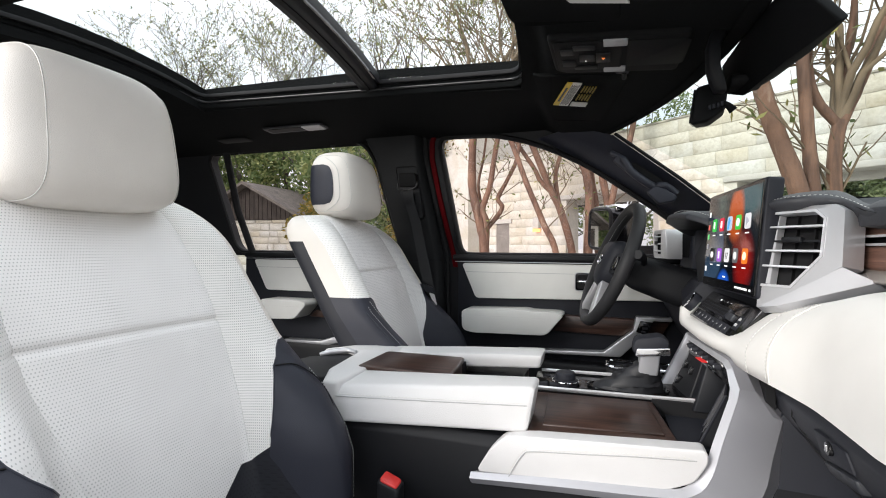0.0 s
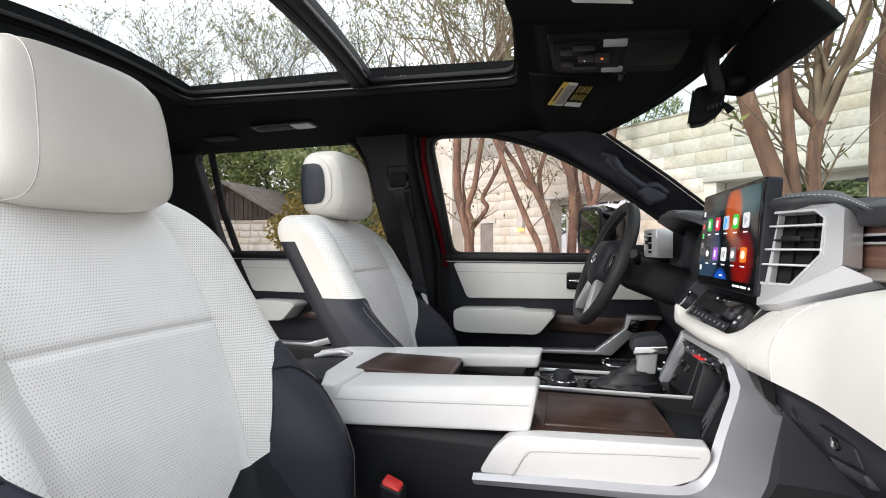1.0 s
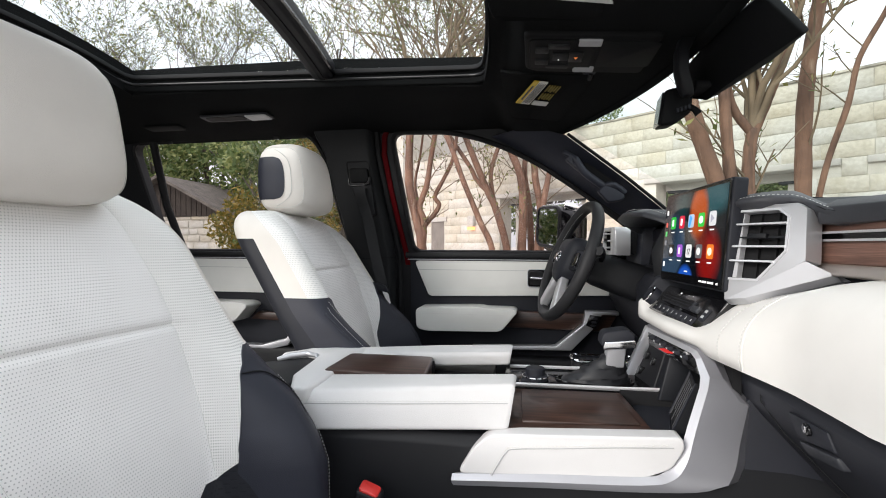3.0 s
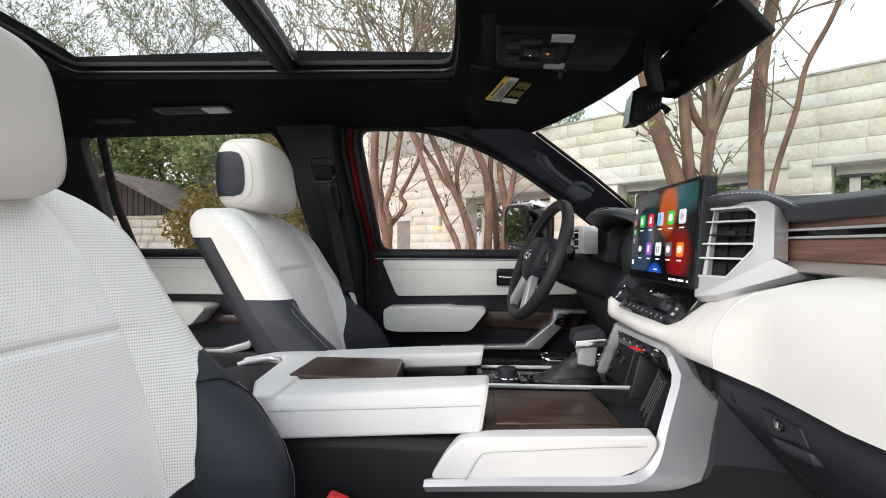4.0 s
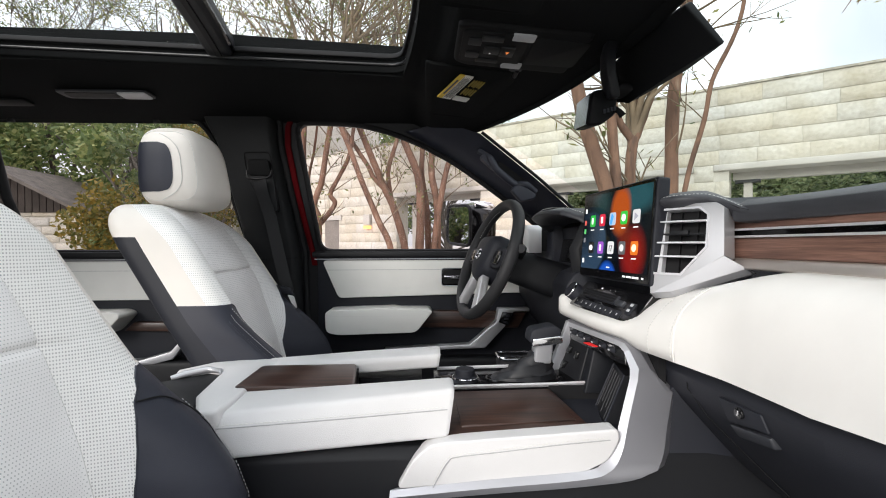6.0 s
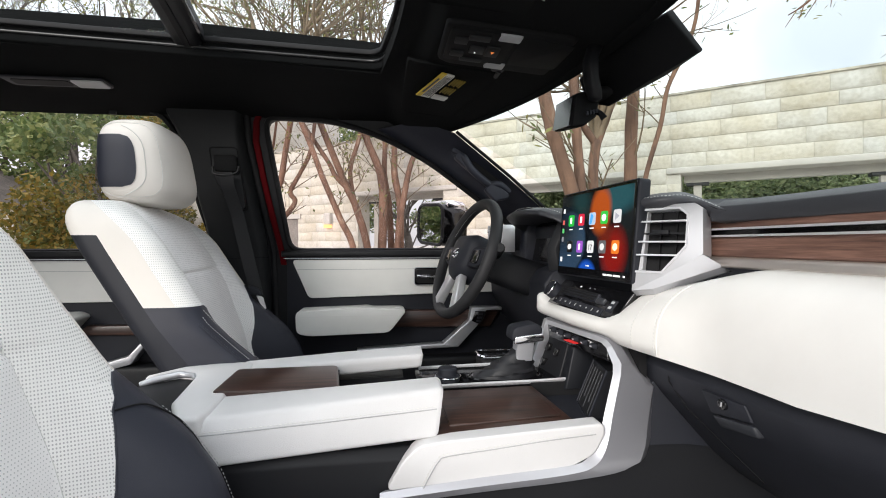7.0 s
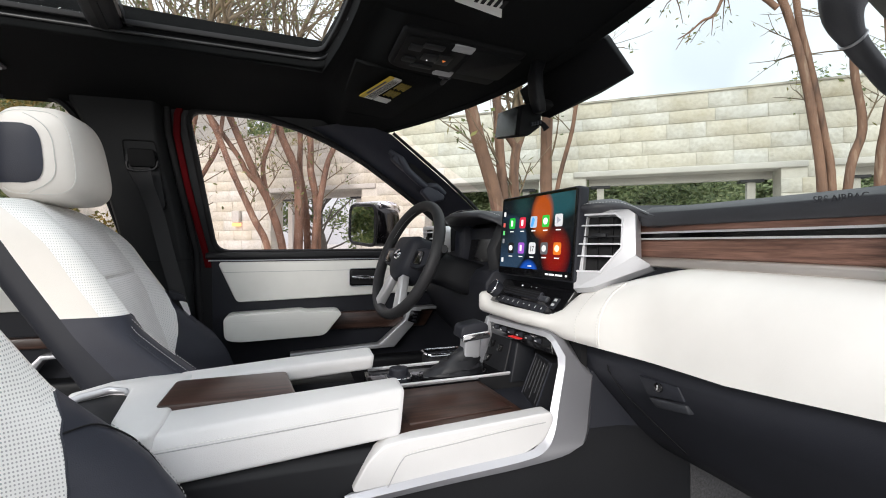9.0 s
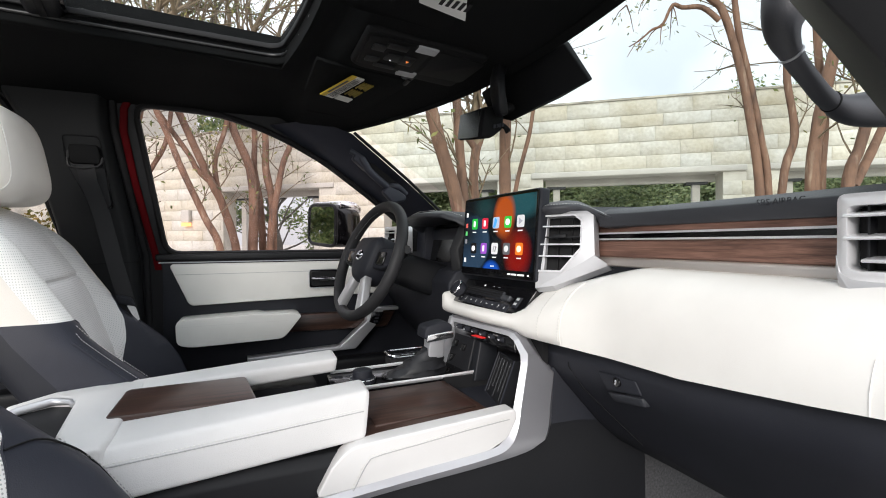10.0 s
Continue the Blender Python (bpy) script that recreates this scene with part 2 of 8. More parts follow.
def rounded(pts, r, steps=4):
    """Round the corners of a closed flat outline."""
    out = []
    m = len(pts)
    for i in range(m):
        p, a, b = Vector(pts[i]), Vector(pts[i - 1]), Vector(pts[(i + 1) % m])
        u, v = a - p, b - p
        k = min(r, u.length * 0.45, v.length * 0.45)
        s, e = p + u.normalized() * k, p + v.normalized() * k
        for j in range(steps + 1):
            t = j / steps
            out.append(tuple((1 - t) ** 2 * s + 2 * t * (1 - t) * p + t * t * e))
    return out


def stitches(points, size=0.0045, gap=0.0035, width=0.0011, bm=None):
    """Short threads laid end to end along a line."""
    bm = bm or bmesh.new()
    pts = [Vector(p) for p in points]
    run, on, start = 0.0, True, pts[0]
    for a, b in zip(pts, pts[1:]):
        length = (b - a).length
        at = 0.0
        while length - at > 1e-9:
            want = (size if on else gap) - run
            step = min(want, length - at)
            at, run = at + step, run + step
            here = a + (b - a) * (at / length)
            if run >= (size if on else gap) - 1e-9:
                if on:
                    tube([start, (start + here) / 2, here], [width * 0.6, width, width * 0.6], 4, bm)
                on, run, start = not on, 0.0, here
    return bm


def holed(outer, holes, place, depth):
    """A sheet with openings, given depth: outlines in a plane, place(u, v, d) gives the world's points."""
    bm = bmesh.new()
    loops = []
    for line in (outer, *holes):
        loops.append([bm.verts.new((p[0], p[1], 0)) for p in line])
    edges = [bm.edges.new((lp[i], lp[(i + 1) % len(lp)])) for lp in loops for i in range(len(lp))]
    bmesh.ops.triangle_fill(bm, edges=edges, use_beauty=True, use_dissolve=False)
    faces = list(bm.faces)
    new_geo = bmesh.ops.extrude_face_region(bm, geom=faces)
    for v in [g for g in new_geo["geom"] if isinstance(g, bmesh.types.BMVert)]:
        v.co.z = 1
    for v in bm.verts:
        v.co = Vector(place(v.co.x, v.co.y, v.co.z * depth))
    return bm


def outline_bar(points, radius, n=6, closed=True):
    pts = list(points)
    if closed:
        pts = pts + [pts[0]]
    return tube(pts, radius, n)


def words(name, text, size, m, material, parent, depth=0.0006):
    c = bpy.data.curves.new(name, "FONT")
    c.body, c.size, c.extrude, c.align_x, c.align_y = text, size, depth, "CENTER", "CENTER"
    tmp = bpy.data.objects.new(name, c)
    scene.collection.objects.link(tmp)
    bpy.context.view_layer.update()
    me = bpy.data.meshes.new_from_object(tmp.evaluated_get(bpy.context.evaluated_depsgraph_get()))
    bpy.data.objects.remove(tmp)
    me.materials.clear()
    me.materials.append(material)
    ob = new(name, me)
    ob.parent = parent
    ob.matrix_local = m
    return ob


# ---- cabin shell ----
def lean(z):
    """How far out the driver's side stands at a height: upright door, glass leaning in."""
    return 0.87 - 0.2075 * max(0.0, z - 1.27)


FRONT_WIN = rounded([(-0.935, 1.787), (-0.70, 1.780), (-0.567, 1.748), (-0.456, 1.706), (-0.321, 1.637), (-0.208, 1.560), (-0.109, 1.490), (0.06, 1.36), (0.10, 1.287), (-0.862, 1.287)], 0.05)
REAR_WIN = rounded([(-2.20, 1.793), (-1.30, 1.797), (-1.235, 1.70), (-1.19, 1.47), (-1.14, 1.287), (-2.10, 1.287)], 0.07)

wall = part("wall_left", holed([(-2.75, 1.27), (-2.75, 1.86), (-0.42, 1.86), (-0.27, 1.745), (-0.16, 1.66), (-0.06, 1.58), (0.04, 1.495), (0.19, 1.36), (0.19, 1.27)], [FRONT_WIN, REAR_WIN],
            lambda u, v, d: (u, lean(v) + d, v), 0.05), PLASTIC)
tagged(wall, "black trimmed side frame of the cabin with window openings", "wall", kind="structure")
for name, line, rear in (("window_1", FRONT_WIN, False), ("window_2", REAR_WIN, True)):
    win = thing(name, "clear side window in a black rubber seal" if not rear else "clear rear side window with a dark divider bar", "window")
    win["kind"] = "structure"
    ring = [(u, lean(v) - 0.004, v) for u, v in line]
    part("seal", outline_bar(ring, 0.010), RUBBER, win)
    p = part("pane", loft([[(u, lean(v) + 0.022, v) for u, v in line], [(u, lean(v) + 0.026, v) for u, v in line]]), GLASS, win)
    p.visible_shadow = False
    if rear:
        part("divider_bar", tube([(-2.075, lean(1.79) - 0.005, 1.79), (-2.055, lean(1.5) - 0.005, 1.5), (-2.0, lean(1.28) - 0.005, 1.285)], 0.017, 8), RUBBER, win)
        for hx in (-1.98, -1.45):
            part("shade_hook", box(hx - 0.011, hx + 0.011, 0.745, 0.757, 1.775, 1.797), PLASTIC, win, bevel=0.002)

# painted frame round the driver's door
frame_red = thing("door_frame", "red painted body edge beside the driver's door opening", "door frame")
frame_red["kind"] = "structure"
part("painted_edge", loft([[(x0 + 0.004, lean(z) - 0.010, z), (x0 + 0.026, lean(z) - 0.010, z), (x0 + 0.026, lean(z) + 0.02, z), (x0 + 0.004, lean(z) + 0.02, z)]
                           for x0, z in ((-0.962, 1.800), (-0.978, 1.768), (-0.983, 1.70), (-0.962, 1.55), (-0.934, 1.40), (-0.910, 1.285), (-0.902, 1.23))]), RED, frame_red, bevel=0.004)
part("seal", tube([(-0.995, lean(1.8) - 0.006, 1.80), (-0.992, lean(1.7) - 0.008, 1.70), (-0.968, lean(1.55) - 0.008, 1.55), (-0.944, lean(1.4) - 0.008, 1.40), (-0.925, 0.862, 1.285), (-0.915, 0.855, 1.0), (-0.90, 0.85, 0.70)], 0.012, 8), RUBBER, frame_red)

# pillar behind the driver's door with the belt
pillar = thing("pillar", "black plastic pillar between the two side doors", "pillar")
pillar["kind"] = "structure"
part("cover", loft([[(xa, lean(z) - 0.002, z), (xa + 0.02, lean(z) - 0.05, z), (xb - 0.025, lean(z) - 0.05, z), (xb, lean(z) - 0.002, z)]
                    for z, xa, xb in ((0.62, -1.14, -0.92), (1.0, -1.15, -0.925), (1.27, -1.155, -0.94), (1.40, -1.175, -0.955), (1.55, -1.205, -0.98), (1.70, -1.235, -1.00), (1.80, -1.28, -1.00))]), PILLAR, pillar, bevel=0.008)
part("lower_post", box(-1.16, -0.875, 0.866, 0.925, 0.56, 1.30), RUBBER, pillar)
slot = rounded([(-1.115, 1.575), (-1.122, 1.665), (-1.026, 1.665), (-0.998, 1.44), (-1.052, 1.44)], 0.014)
part("belt_slot", prism(slot, "y", lean(1.58) - 0.058, lean(1.58) - 0.04), PLASTIC, pillar, bevel=0.003)
part("slot_edge", outline_bar([(x, lean(z) - 0.052, z) for x, z in slot], 0.0022, 5), RUBBER, pillar)
part("trim_split", tube([(-1.155, lean(1.27) - 0.03, 1.255), (-1.12, lean(1.27) - 0.052, 1.255), (-0.965, lean(1.27) - 0.052, 1.262), (-0.94, lean(1.27) - 0.02, 1.262)], 0.0018, 4), RUBBER, pillar)
belt = thing("seat_belt", "black seat belt hanging from a slotted guide", "seat belt")
part("guide", prism(rounded([(-1.100, 1.575), (-1.104, 1.636), (-1.026, 1.636), (-1.018, 1.575)], 0.012), "y", 0.722, 0.748), OVERHEAD, belt, bevel=0.005)
part("guide_lip", tube(bezier([(-1.104, 0.722, 1.592), (-1.098, 0.716, 1.566), (-1.060, 0.713, 1.560), (-1.022, 0.716, 1.570), (-1.014, 0.722, 1.594)], 5), 0.0045, 8), SATIN, belt, "satin black guide lip")
part("webbing", loft([[(x - 0.024, y, z), (x + 0.024, y - 0.004, z), (x + 0.024, y - 0.006, z), (x - 0.024, y - 0.002, z)]
                      for x, y, z in ((-1.058, 0.716, 1.572), (-1.050, 0.718, 1.52), (-1.020, 0.726, 1.42), (-0.988, 0.728, 1.27), (-0.953, 0.728, 1.12), (-0.915, 0.72, 0.95))]), BELT, belt)
part("latch_plate", prism(rounded([(-0.985, 1.165), (-0.940, 1.150), (-0.932, 1.125), (-0.978, 1.135)], 0.008), "y", 0.708, 0.722), SOFT, belt, bevel=0.004)
part("latch_tongue", prism(rounded([(-0.955, 1.128), (-0.930, 1.122), (-0.918, 1.078), (-0.930, 1.076)], 0.006), "y", 0.712, 0.716), CHROME, belt, "metal belt tongue")

# roof lining with the glass roof


def brow(y):
    """How far forward the roof lining reaches above the windscreen."""
    return -0.005 - 0.262 * (y + 0.25) ** 2


def lining(x, y):
    k = min(1.0, max(0.0, (x + 0.490) / 0.075))
    k = k * k * (3 - 2 * k)
    back = 1.822 - 0.035 * abs(y / 0.75) ** 4
    ahead = 1.757 - 0.083 * (x + 0.42) - 0.006 * abs(y / 0.75) ** 4
    return back * (1 - k) + ahead * k


def crowned(k, cuts=True, straight=False):
    """Bow the roof opening: domed across the car, its cross edges curved forward."""
    if cuts:
        long_ = [e for e in k.edges if abs(e.verts[0].co.y - e.verts[1].co.y) > 0.3]
        bmesh.ops.subdivide_edges(k, edges=long_, cuts=11, use_grid_fill=True)
    for v in k.verts:
        x, y = v.co.x, v.co.y
        d = max(0.0, min(1 - ((y + 0.25) / 0.62) ** 2, (y + 0.72) / 0.24))
        ahead = float(np.interp(x, [-1.76, -1.09, -0.48, -0.47, -0.30], [0.0, 0.060, 0.070, 0.068, 0.0]))
        v.co.x += ahead * d if not straight else 0.052 + 0.11 * (0.36 - y)
        v.co.z += max(0.0, 1 - (y / 0.5) ** 2) * float(np.interp(x, [-2.2, -1.9, -1.04, -0.53, -0.49, -0.415], [0.0, 0.040, 0.018, -0.034, -0.034, 0.0]))
        v.co.z += d * float(np.interp(x, [-2.2, -1.9, -0.49, -0.415], [0.0, 0.034, 0.034, 0.0]))
    return k


bm = bmesh.new()
xs = [-2.75, -2.3, -1.9, -1.76, -1.4, -1.0, -0.7, -0.515, -0.49, -0.475, -0.46, -0.445, -0.43, -0.415]
ys = [-0.78, -0.7, -0.62, -0.55, -0.50, -0.46, -0.36, -0.26, -0.16, -0.05, 0.05, 0.15, 0.26, 0.32, 0.37, 0.45, 0.55, 0.62, 0.7, 0.78]
NX = len(xs) + 5
grid = {}
for j, y in enumerate(ys):
    for i in range(NX):
        x = xs[i] if i < len(xs) else -0.415 + (brow(y) + 0.415) * (i - len(xs) + 1) / 5
        grid[i, j] = bm.verts.new((x, y, lining(x, y)))
for i in range(NX - 1):
    for j in range(len(ys) - 1):
        mx, my = (xs[i] + xs[i + 1]) / 2 if i + 1 < len(xs) else -0.3, (ys[j] + ys[j + 1]) / 2
        if -1.76 < mx < -0.515 and -0.46 < my < 0.32:
            continue
        bm.faces.new((grid[i, j], grid[i + 1, j], grid[i + 1, j + 1], grid[i, j + 1]))
top = bmesh.ops.extrude_face_region(bm, geom=list(bm.faces))
for v in [g for g in top["geom"] if isinstance(g, bmesh.types.BMVert)]:
    v.co.z += 0.09 if v.co.x < -0.5 else 0.05
crowned(bm, False)
ceil = part("ceiling", bm, FABRIC)
tagged(ceil, "black fabric roof lining round a large glass roof", "ceiling", kind="structure")

roof_glass = thing("glass_roof", "panoramic glass roof in a gloss black frame", "sunroof")
roof_glass["kind"] = "structure"


def ring_bar(x0, x1, y0, y1, w, z0, z1, r=0.05):
    a = rounded([(x0, y0), (x1, y0), (x1, y1), (x0, y1)], r)
    b = rounded([(x0 + w, y0 + w), (x1 - w, y0 + w), (x1 - w, y1 - w), (x0 + w, y1 - w)], r * 0.7)
    k = bmesh.new()
    rows = [[k.verts.new((*p, z)) for p in line] for line, z in ((a, z0), (b, z0), (b, z1), (a, z1))]
    for m in range(4):
        s, e = rows[m], rows[(m + 1) % 4]
        for i in range(len(s)):
            j = (i + 1) % len(s)
            k.faces.new((s[i], s[j], e[j], e[i]))
    return k


part("lip", crowned(ring_bar(-1.785, -0.490, -0.485, 0.330, 0.020, 1.828, 1.876, 0.075)), FABRIC, roof_glass, bevel=0.004)
part("gloss_rail", crowned(ring_bar(-1.770, -0.505, -0.470, 0.314, 0.010, 1.846, 1.855, 0.068)), SATIN, roof_glass, "satin black inner rail", bevel=0.004)
part("seal", crowned(ring_bar(-1.762, -0.513, -0.462, 0.308, 0.012, 1.864, 1.878, 0.062)), RUBBER, roof_glass, bevel=0.002)
part("cross_bar", crowned(prism([(-1.124, 1.850), (-1.112, 1.836), (-1.054, 1.836), (-1.042, 1.850), (-1.042, 1.886), (-1.124, 1.886)], "y", -0.465, 0.308), straight=True), PLASTIC, roof_glass, bevel=0.004)
part("cross_bar_groove", crowned(prism([(-1.092, 1.833), (-1.076, 1.833), (-1.076, 1.838), (-1.092, 1.838)], "y", -0.46, 0.305), straight=True), RUBBER, roof_glass)
part("cross_bar_edge", crowned(prism([(-1.046, 1.846), (-1.038, 1.846), (-1.038, 1.852), (-1.046, 1.852)], "y", -0.46, 0.305), straight=True), GLOSS, roof_glass, "gloss black bar edge")
for x0, x1 in ((-1.765, -1.06), (-1.02, -0.51)):
    g = part("pane", crowned(box(x0, x1, -0.464, 0.310, 1.872, 1.876)), TINT, roof_glass)
    g.visible_shadow = False
roof_k = ring_bar(-2.19, -0.08, -0.80, 0.80, 0.360, 1.907, 1.917, 0.1)
for v in roof_k.verts:
    if -0.5 < v.co.y < -0.2:
        v.co.y -= 0.09
skin = part("roof_skin", crowned(roof_k), RED)
tagged(skin, "red painted roof skin", "roof", kind="structure")

# windscreen: header, pillars, glass
for side in (1, -1):
    pil = thing("windscreen_pillar", "black trimmed windscreen pillar with a moulded grab handle" if side > 0 else "black windscreen pillar with a grab handle", "pillar")
    pil["kind"] = "structure"
    win_edge = [(-0.52, 0.772, 1.755), (-0.40, 0.782, 1.69), (-0.25, 0.80, 1.60), (-0.11, 0.825, 1.502), (0.05, 0.845, 1.395), (0.16, 0.86, 1.30)]
    scr_edge = [(-0.345, 0.655, 1.762), (-0.228, 0.660, 1.728), (-0.121, 0.660, 1.643), (-0.022, 0.660, 1.564), (0.075, 0.665, 1.482), (0.215, 0.68, 1.36)]
    if side < 0:
        scr_edge = [(x + 0.12, 0.72, z) for x, y, z in scr_edge]
    part("cover", loft([[Vector((a[0], side * a[1], a[2])), Vector((a[0] * 0.55 + b[0] * 0.45, side * (a[1] * 0.5 + b[1] * 0.5 - 0.016), a[2] * 0.48 + b[2] * 0.52 - 0.004)),
                         Vector((a[0] * 0.2 + b[0] * 0.8, side * (a[1] * 0.2 + b[1] * 0.8 - 0.010), a[2] * 0.2 + b[2] * 0.8 + 0.004)), Vector((b[0] - 0.006, side * (b[1] + 0.003), b[2] - 0.004)),
                         Vector((b[0] - 0.002, side * (b[1] + 0.02), b[2] - 0.002)), Vector((b[0] - 0.02, side * (b[1] + 0.09), b[2] - 0.01)), Vector((a[0] + 0.02, side * (a[1] + 0.05), a[2] + 0.01))]
                        for a, b in zip(win_edge, scr_edge)]), NAVY if side > 0 else PLASTIC, pil, bevel=0.003, smooth=60)
    part("glass_edge", tube([Vector((b[0], side * b[1], b[2])) for b in scr_edge[1:]], 0.006, 6), RUBBER, pil)
    if side > 0:
        grip = bezier([(-0.240, 0.672, 1.662), (-0.205, 0.664, 1.640), (-0.188, 0.660, 1.615), (-0.172, 0.660, 1.590), (-0.130, 0.668, 1.556), (-0.097, 0.675, 1.535), (-0.078, 0.668, 1.536), (-0.055, 0.665, 1.532), (-0.025, 0.672, 1.508)], 5)
        hd = part("grab_handle", tube(grip, [0.010] * 6 + [0.014] * (len(grip) - 12) + [0.012] * 6, 8), NAVY, pil, "moulded grab handle")
        for nm, line in (("handle_cap", [(-0.236, 1.634), (-0.221, 1.656), (-0.176, 1.617), (-0.172, 1.594), (-0.186, 1.590)]), ("handle_base", [(-0.122, 1.516), (-0.102, 1.534), (-0.074, 1.534), (-0.024, 1.500), (-0.030, 1.482), (-0.082, 1.472)])):
            o_ = rounded(line, 0.010)
            part(nm, loft([[(x, 0.690, z) for x, z in o_], [(x, 0.664, z) for x, z in o_], [(sum(p[0] for p in o_) / len(o_) * 0.12 + x * 0.88, 0.657, sum(p[1] for p in o_) / len(o_) * 0.12 + z * 0.88) for x, z in o_]]), NAVY, pil, bevel=0.002)
        part("handle_recess", loft([[(-0.19, 0.672, 1.628), (-0.155, 0.662, 1.618), (-0.060, 0.664, 1.548), (-0.09, 0.676, 1.542), (-0.125, 0.678, 1.566), (-0.165, 0.672, 1.600)],
                                    [(-0.19, 0.70, 1.628), (-0.155, 0.70, 1.618), (-0.060, 0.70, 1.548), (-0.09, 0.70, 1.542), (-0.125, 0.70, 1.566), (-0.165, 0.70, 1.600)]]), RUBBER, pil)
header = part("windscreen_header", loft([[(brow(y) + dx, y, lining(brow(y), y) + dz) for dx, dz in ((-0.03, -0.001), (-0.004, -0.004), (0.008, 0.004), (0.008, 0.05), (-0.03, 0.06))]
                                         for y in [k * 0.05 for k in range(-14, 15)]]), FABRIC, None, bevel=0.003, smooth=70)
tagged(header, "black padded edge of the roof above the windscreen", "trim", kind="structure")
ws = thing("windscreen", "clear curved windscreen with a black edge", "windscreen")
ws["kind"] = "structure"
gl = part("pane", loft([[(brow(y) + 0.03 + k * (0.66 - 0.22 * (y / 0.7) ** 2 - brow(y)), y, 1.752 - k * 0.442) for k in (0, 0.25, 0.5, 0.75, 1)]
                        for y in [j * 0.1 for j in range(-7, 8)]], closed=False), SCREEN_GLASS, ws)
gl.visible_shadow = False
back = part("wall_rear", box(-2.79, -2.75, -0.85, 0.9, 0.5, 1.9), PLASTIC)
tagged(back, "black trimmed rear wall of the cabin", "wall", kind="structure")
floor = part("floor", box(-2.75, 0.85, -0.80, 0.86, 0.50, 0.56), CARPET)
tagged(floor, "dark grey carpeted cabin floor", "floor", kind="structure")
bulk = part("wall_front", prism([(0.62, 0.56), (0.85, 0.75), (0.80, 1.30), (0.86, 1.30), (0.91, 0.75), (0.68, 0.50)], "y", -0.8, 0.86), SOFT)
tagged(bulk, "black footwell bulkhead under the dashboard", "wall", kind="structure")


# ---- side doors ----
def side_door(name, label, x0, x1, white, arm, woodbar, metal, handle):
    d = thing(name, label, "door")
    d["kind"] = "structure"
    part("panel", prism(rounded([(x0, 0.60), (x0 - 0.0, 1.283), (x1, 1.283), (x1, 0.60)], 0.03), "y", 0.868, 0.93), SOFT, d, bevel=0.006)
    part("belt_strip", prism([(x0 + 0.01, 1.262), (x0 + 0.01, 1.287), (x1, 1.287), (x1, 1.262)], "y", 0.846, 0.88), PLASTIC, d, bevel=0.006)
    part("belt_chrome", box(x0 + 0.02, x1, 0.851, 0.862, 1.2545, 1.2575), SILVER, d)
    part("upper_pad", prism(rounded(white, 0.018), "y", 0.848, 0.885), DOORPAD, d, "white leather upper door pad", bevel=0.009, segs=3)
    line = [(white[0][0] + 0.02, 0.8475, 1.212), ((white[0][0] + white[-1][0]) / 2, 0.8475, 1.212), (white[-1][0] - 0.02, 0.8475, 1.212)]
    part("upper_seam", tube(line, 0.0012, 4), GREYTHREAD, d)
    part("armrest", prism(rounded(arm, 0.022), "y", 0.752, 0.88), DOORPAD, d, "white leather padded armrest", bevel=0.012, segs=3)
    ax0, ax1 = min(p[0] for p in arm), max(p[0] for p in arm)
    az = max(p[1] for p in arm)
    part("armrest_seam", stitches([(ax0 + 0.02, 0.7515, az - 0.03), (ax1 - 0.03, 0.7515, az - 0.03)]), THREAD, d)
    part("wood_trim", prism(woodbar, "y", 0.835, 0.88), WOOD, d, "dark walnut veneer strip", bevel=0.004)
    part("pocket", prism(rounded([(x0 + 0.12, 0.66), (x0 + 0.12, 0.86), (x1 - 0.12, 0.86), (x1 - 0.12, 0.66)], 0.04), "y", 0.80, 0.88), PLASTIC, d, bevel=0.012)
    part("metal_trim", prism(metal, "y", 0.795, 0.845), SILVER, d, "satin metal trim strip", bevel=0.003)
    hx, hz = handle
    h = part("handle_bezel", prism(rounded([(hx, hz - 0.036), (hx, hz + 0.036), (hx + 0.115, hz + 0.036), (hx + 0.115, hz - 0.036)], 0.012), "y", 0.842, 0.87), GLOSS, d, bevel=0.003)
    part("handle_recess", prism(rounded([(hx + 0.008, hz - 0.028), (hx + 0.008, hz + 0.028), (hx + 0.107, hz + 0.028), (hx + 0.107, hz - 0.028)], 0.01), "y", 0.8405, 0.850), RUBBER, h)
    part("lever", tube([(hx + 0.012, 0.838, hz + 0.002), (hx + 0.05, 0.832, hz), (hx + 0.104, 0.834, hz - 0.002)], [0.006, 0.008, 0.007], 8), CHROME, h)
    part("bezel_edge", outline_bar([(x, 0.8415, z) for x, z in rounded([(hx, hz - 0.036), (hx, hz + 0.036), (hx + 0.115, hz + 0.036), (hx + 0.115, hz - 0.036)], 0.012)], 0.0018, 5), SILVER, h)
    return d


dd = side_door("door_1", "closed driver's door with white leather pads, walnut strip and metal trim", -0.905, 0.16,
               [(-0.855, 1.250), (-0.790, 1.098), (0.10, 1.118), (0.12, 1.250)],
               [(-0.825, 1.060), (-0.822, 0.975), (-0.775, 0.965), (-0.475, 0.972), (-0.41, 1.052), (-0.425, 1.062), (-0.54, 1.063), (-0.56, 1.068)],
               [(-0.46, 0.978), (-0.42, 1.045), (-0.02, 1.040), (-0.06, 0.972)],
               [(-0.60, 0.889), (-0.60, 0.901), (-0.26, 0.915), (-0.155, 1.005), (-0.145, 1.058), (-0.02, 1.058), (-0.02, 1.045), (-0.085, 1.045), (-0.12, 0.985), (-0.20, 0.90)], (-0.372, 1.182))
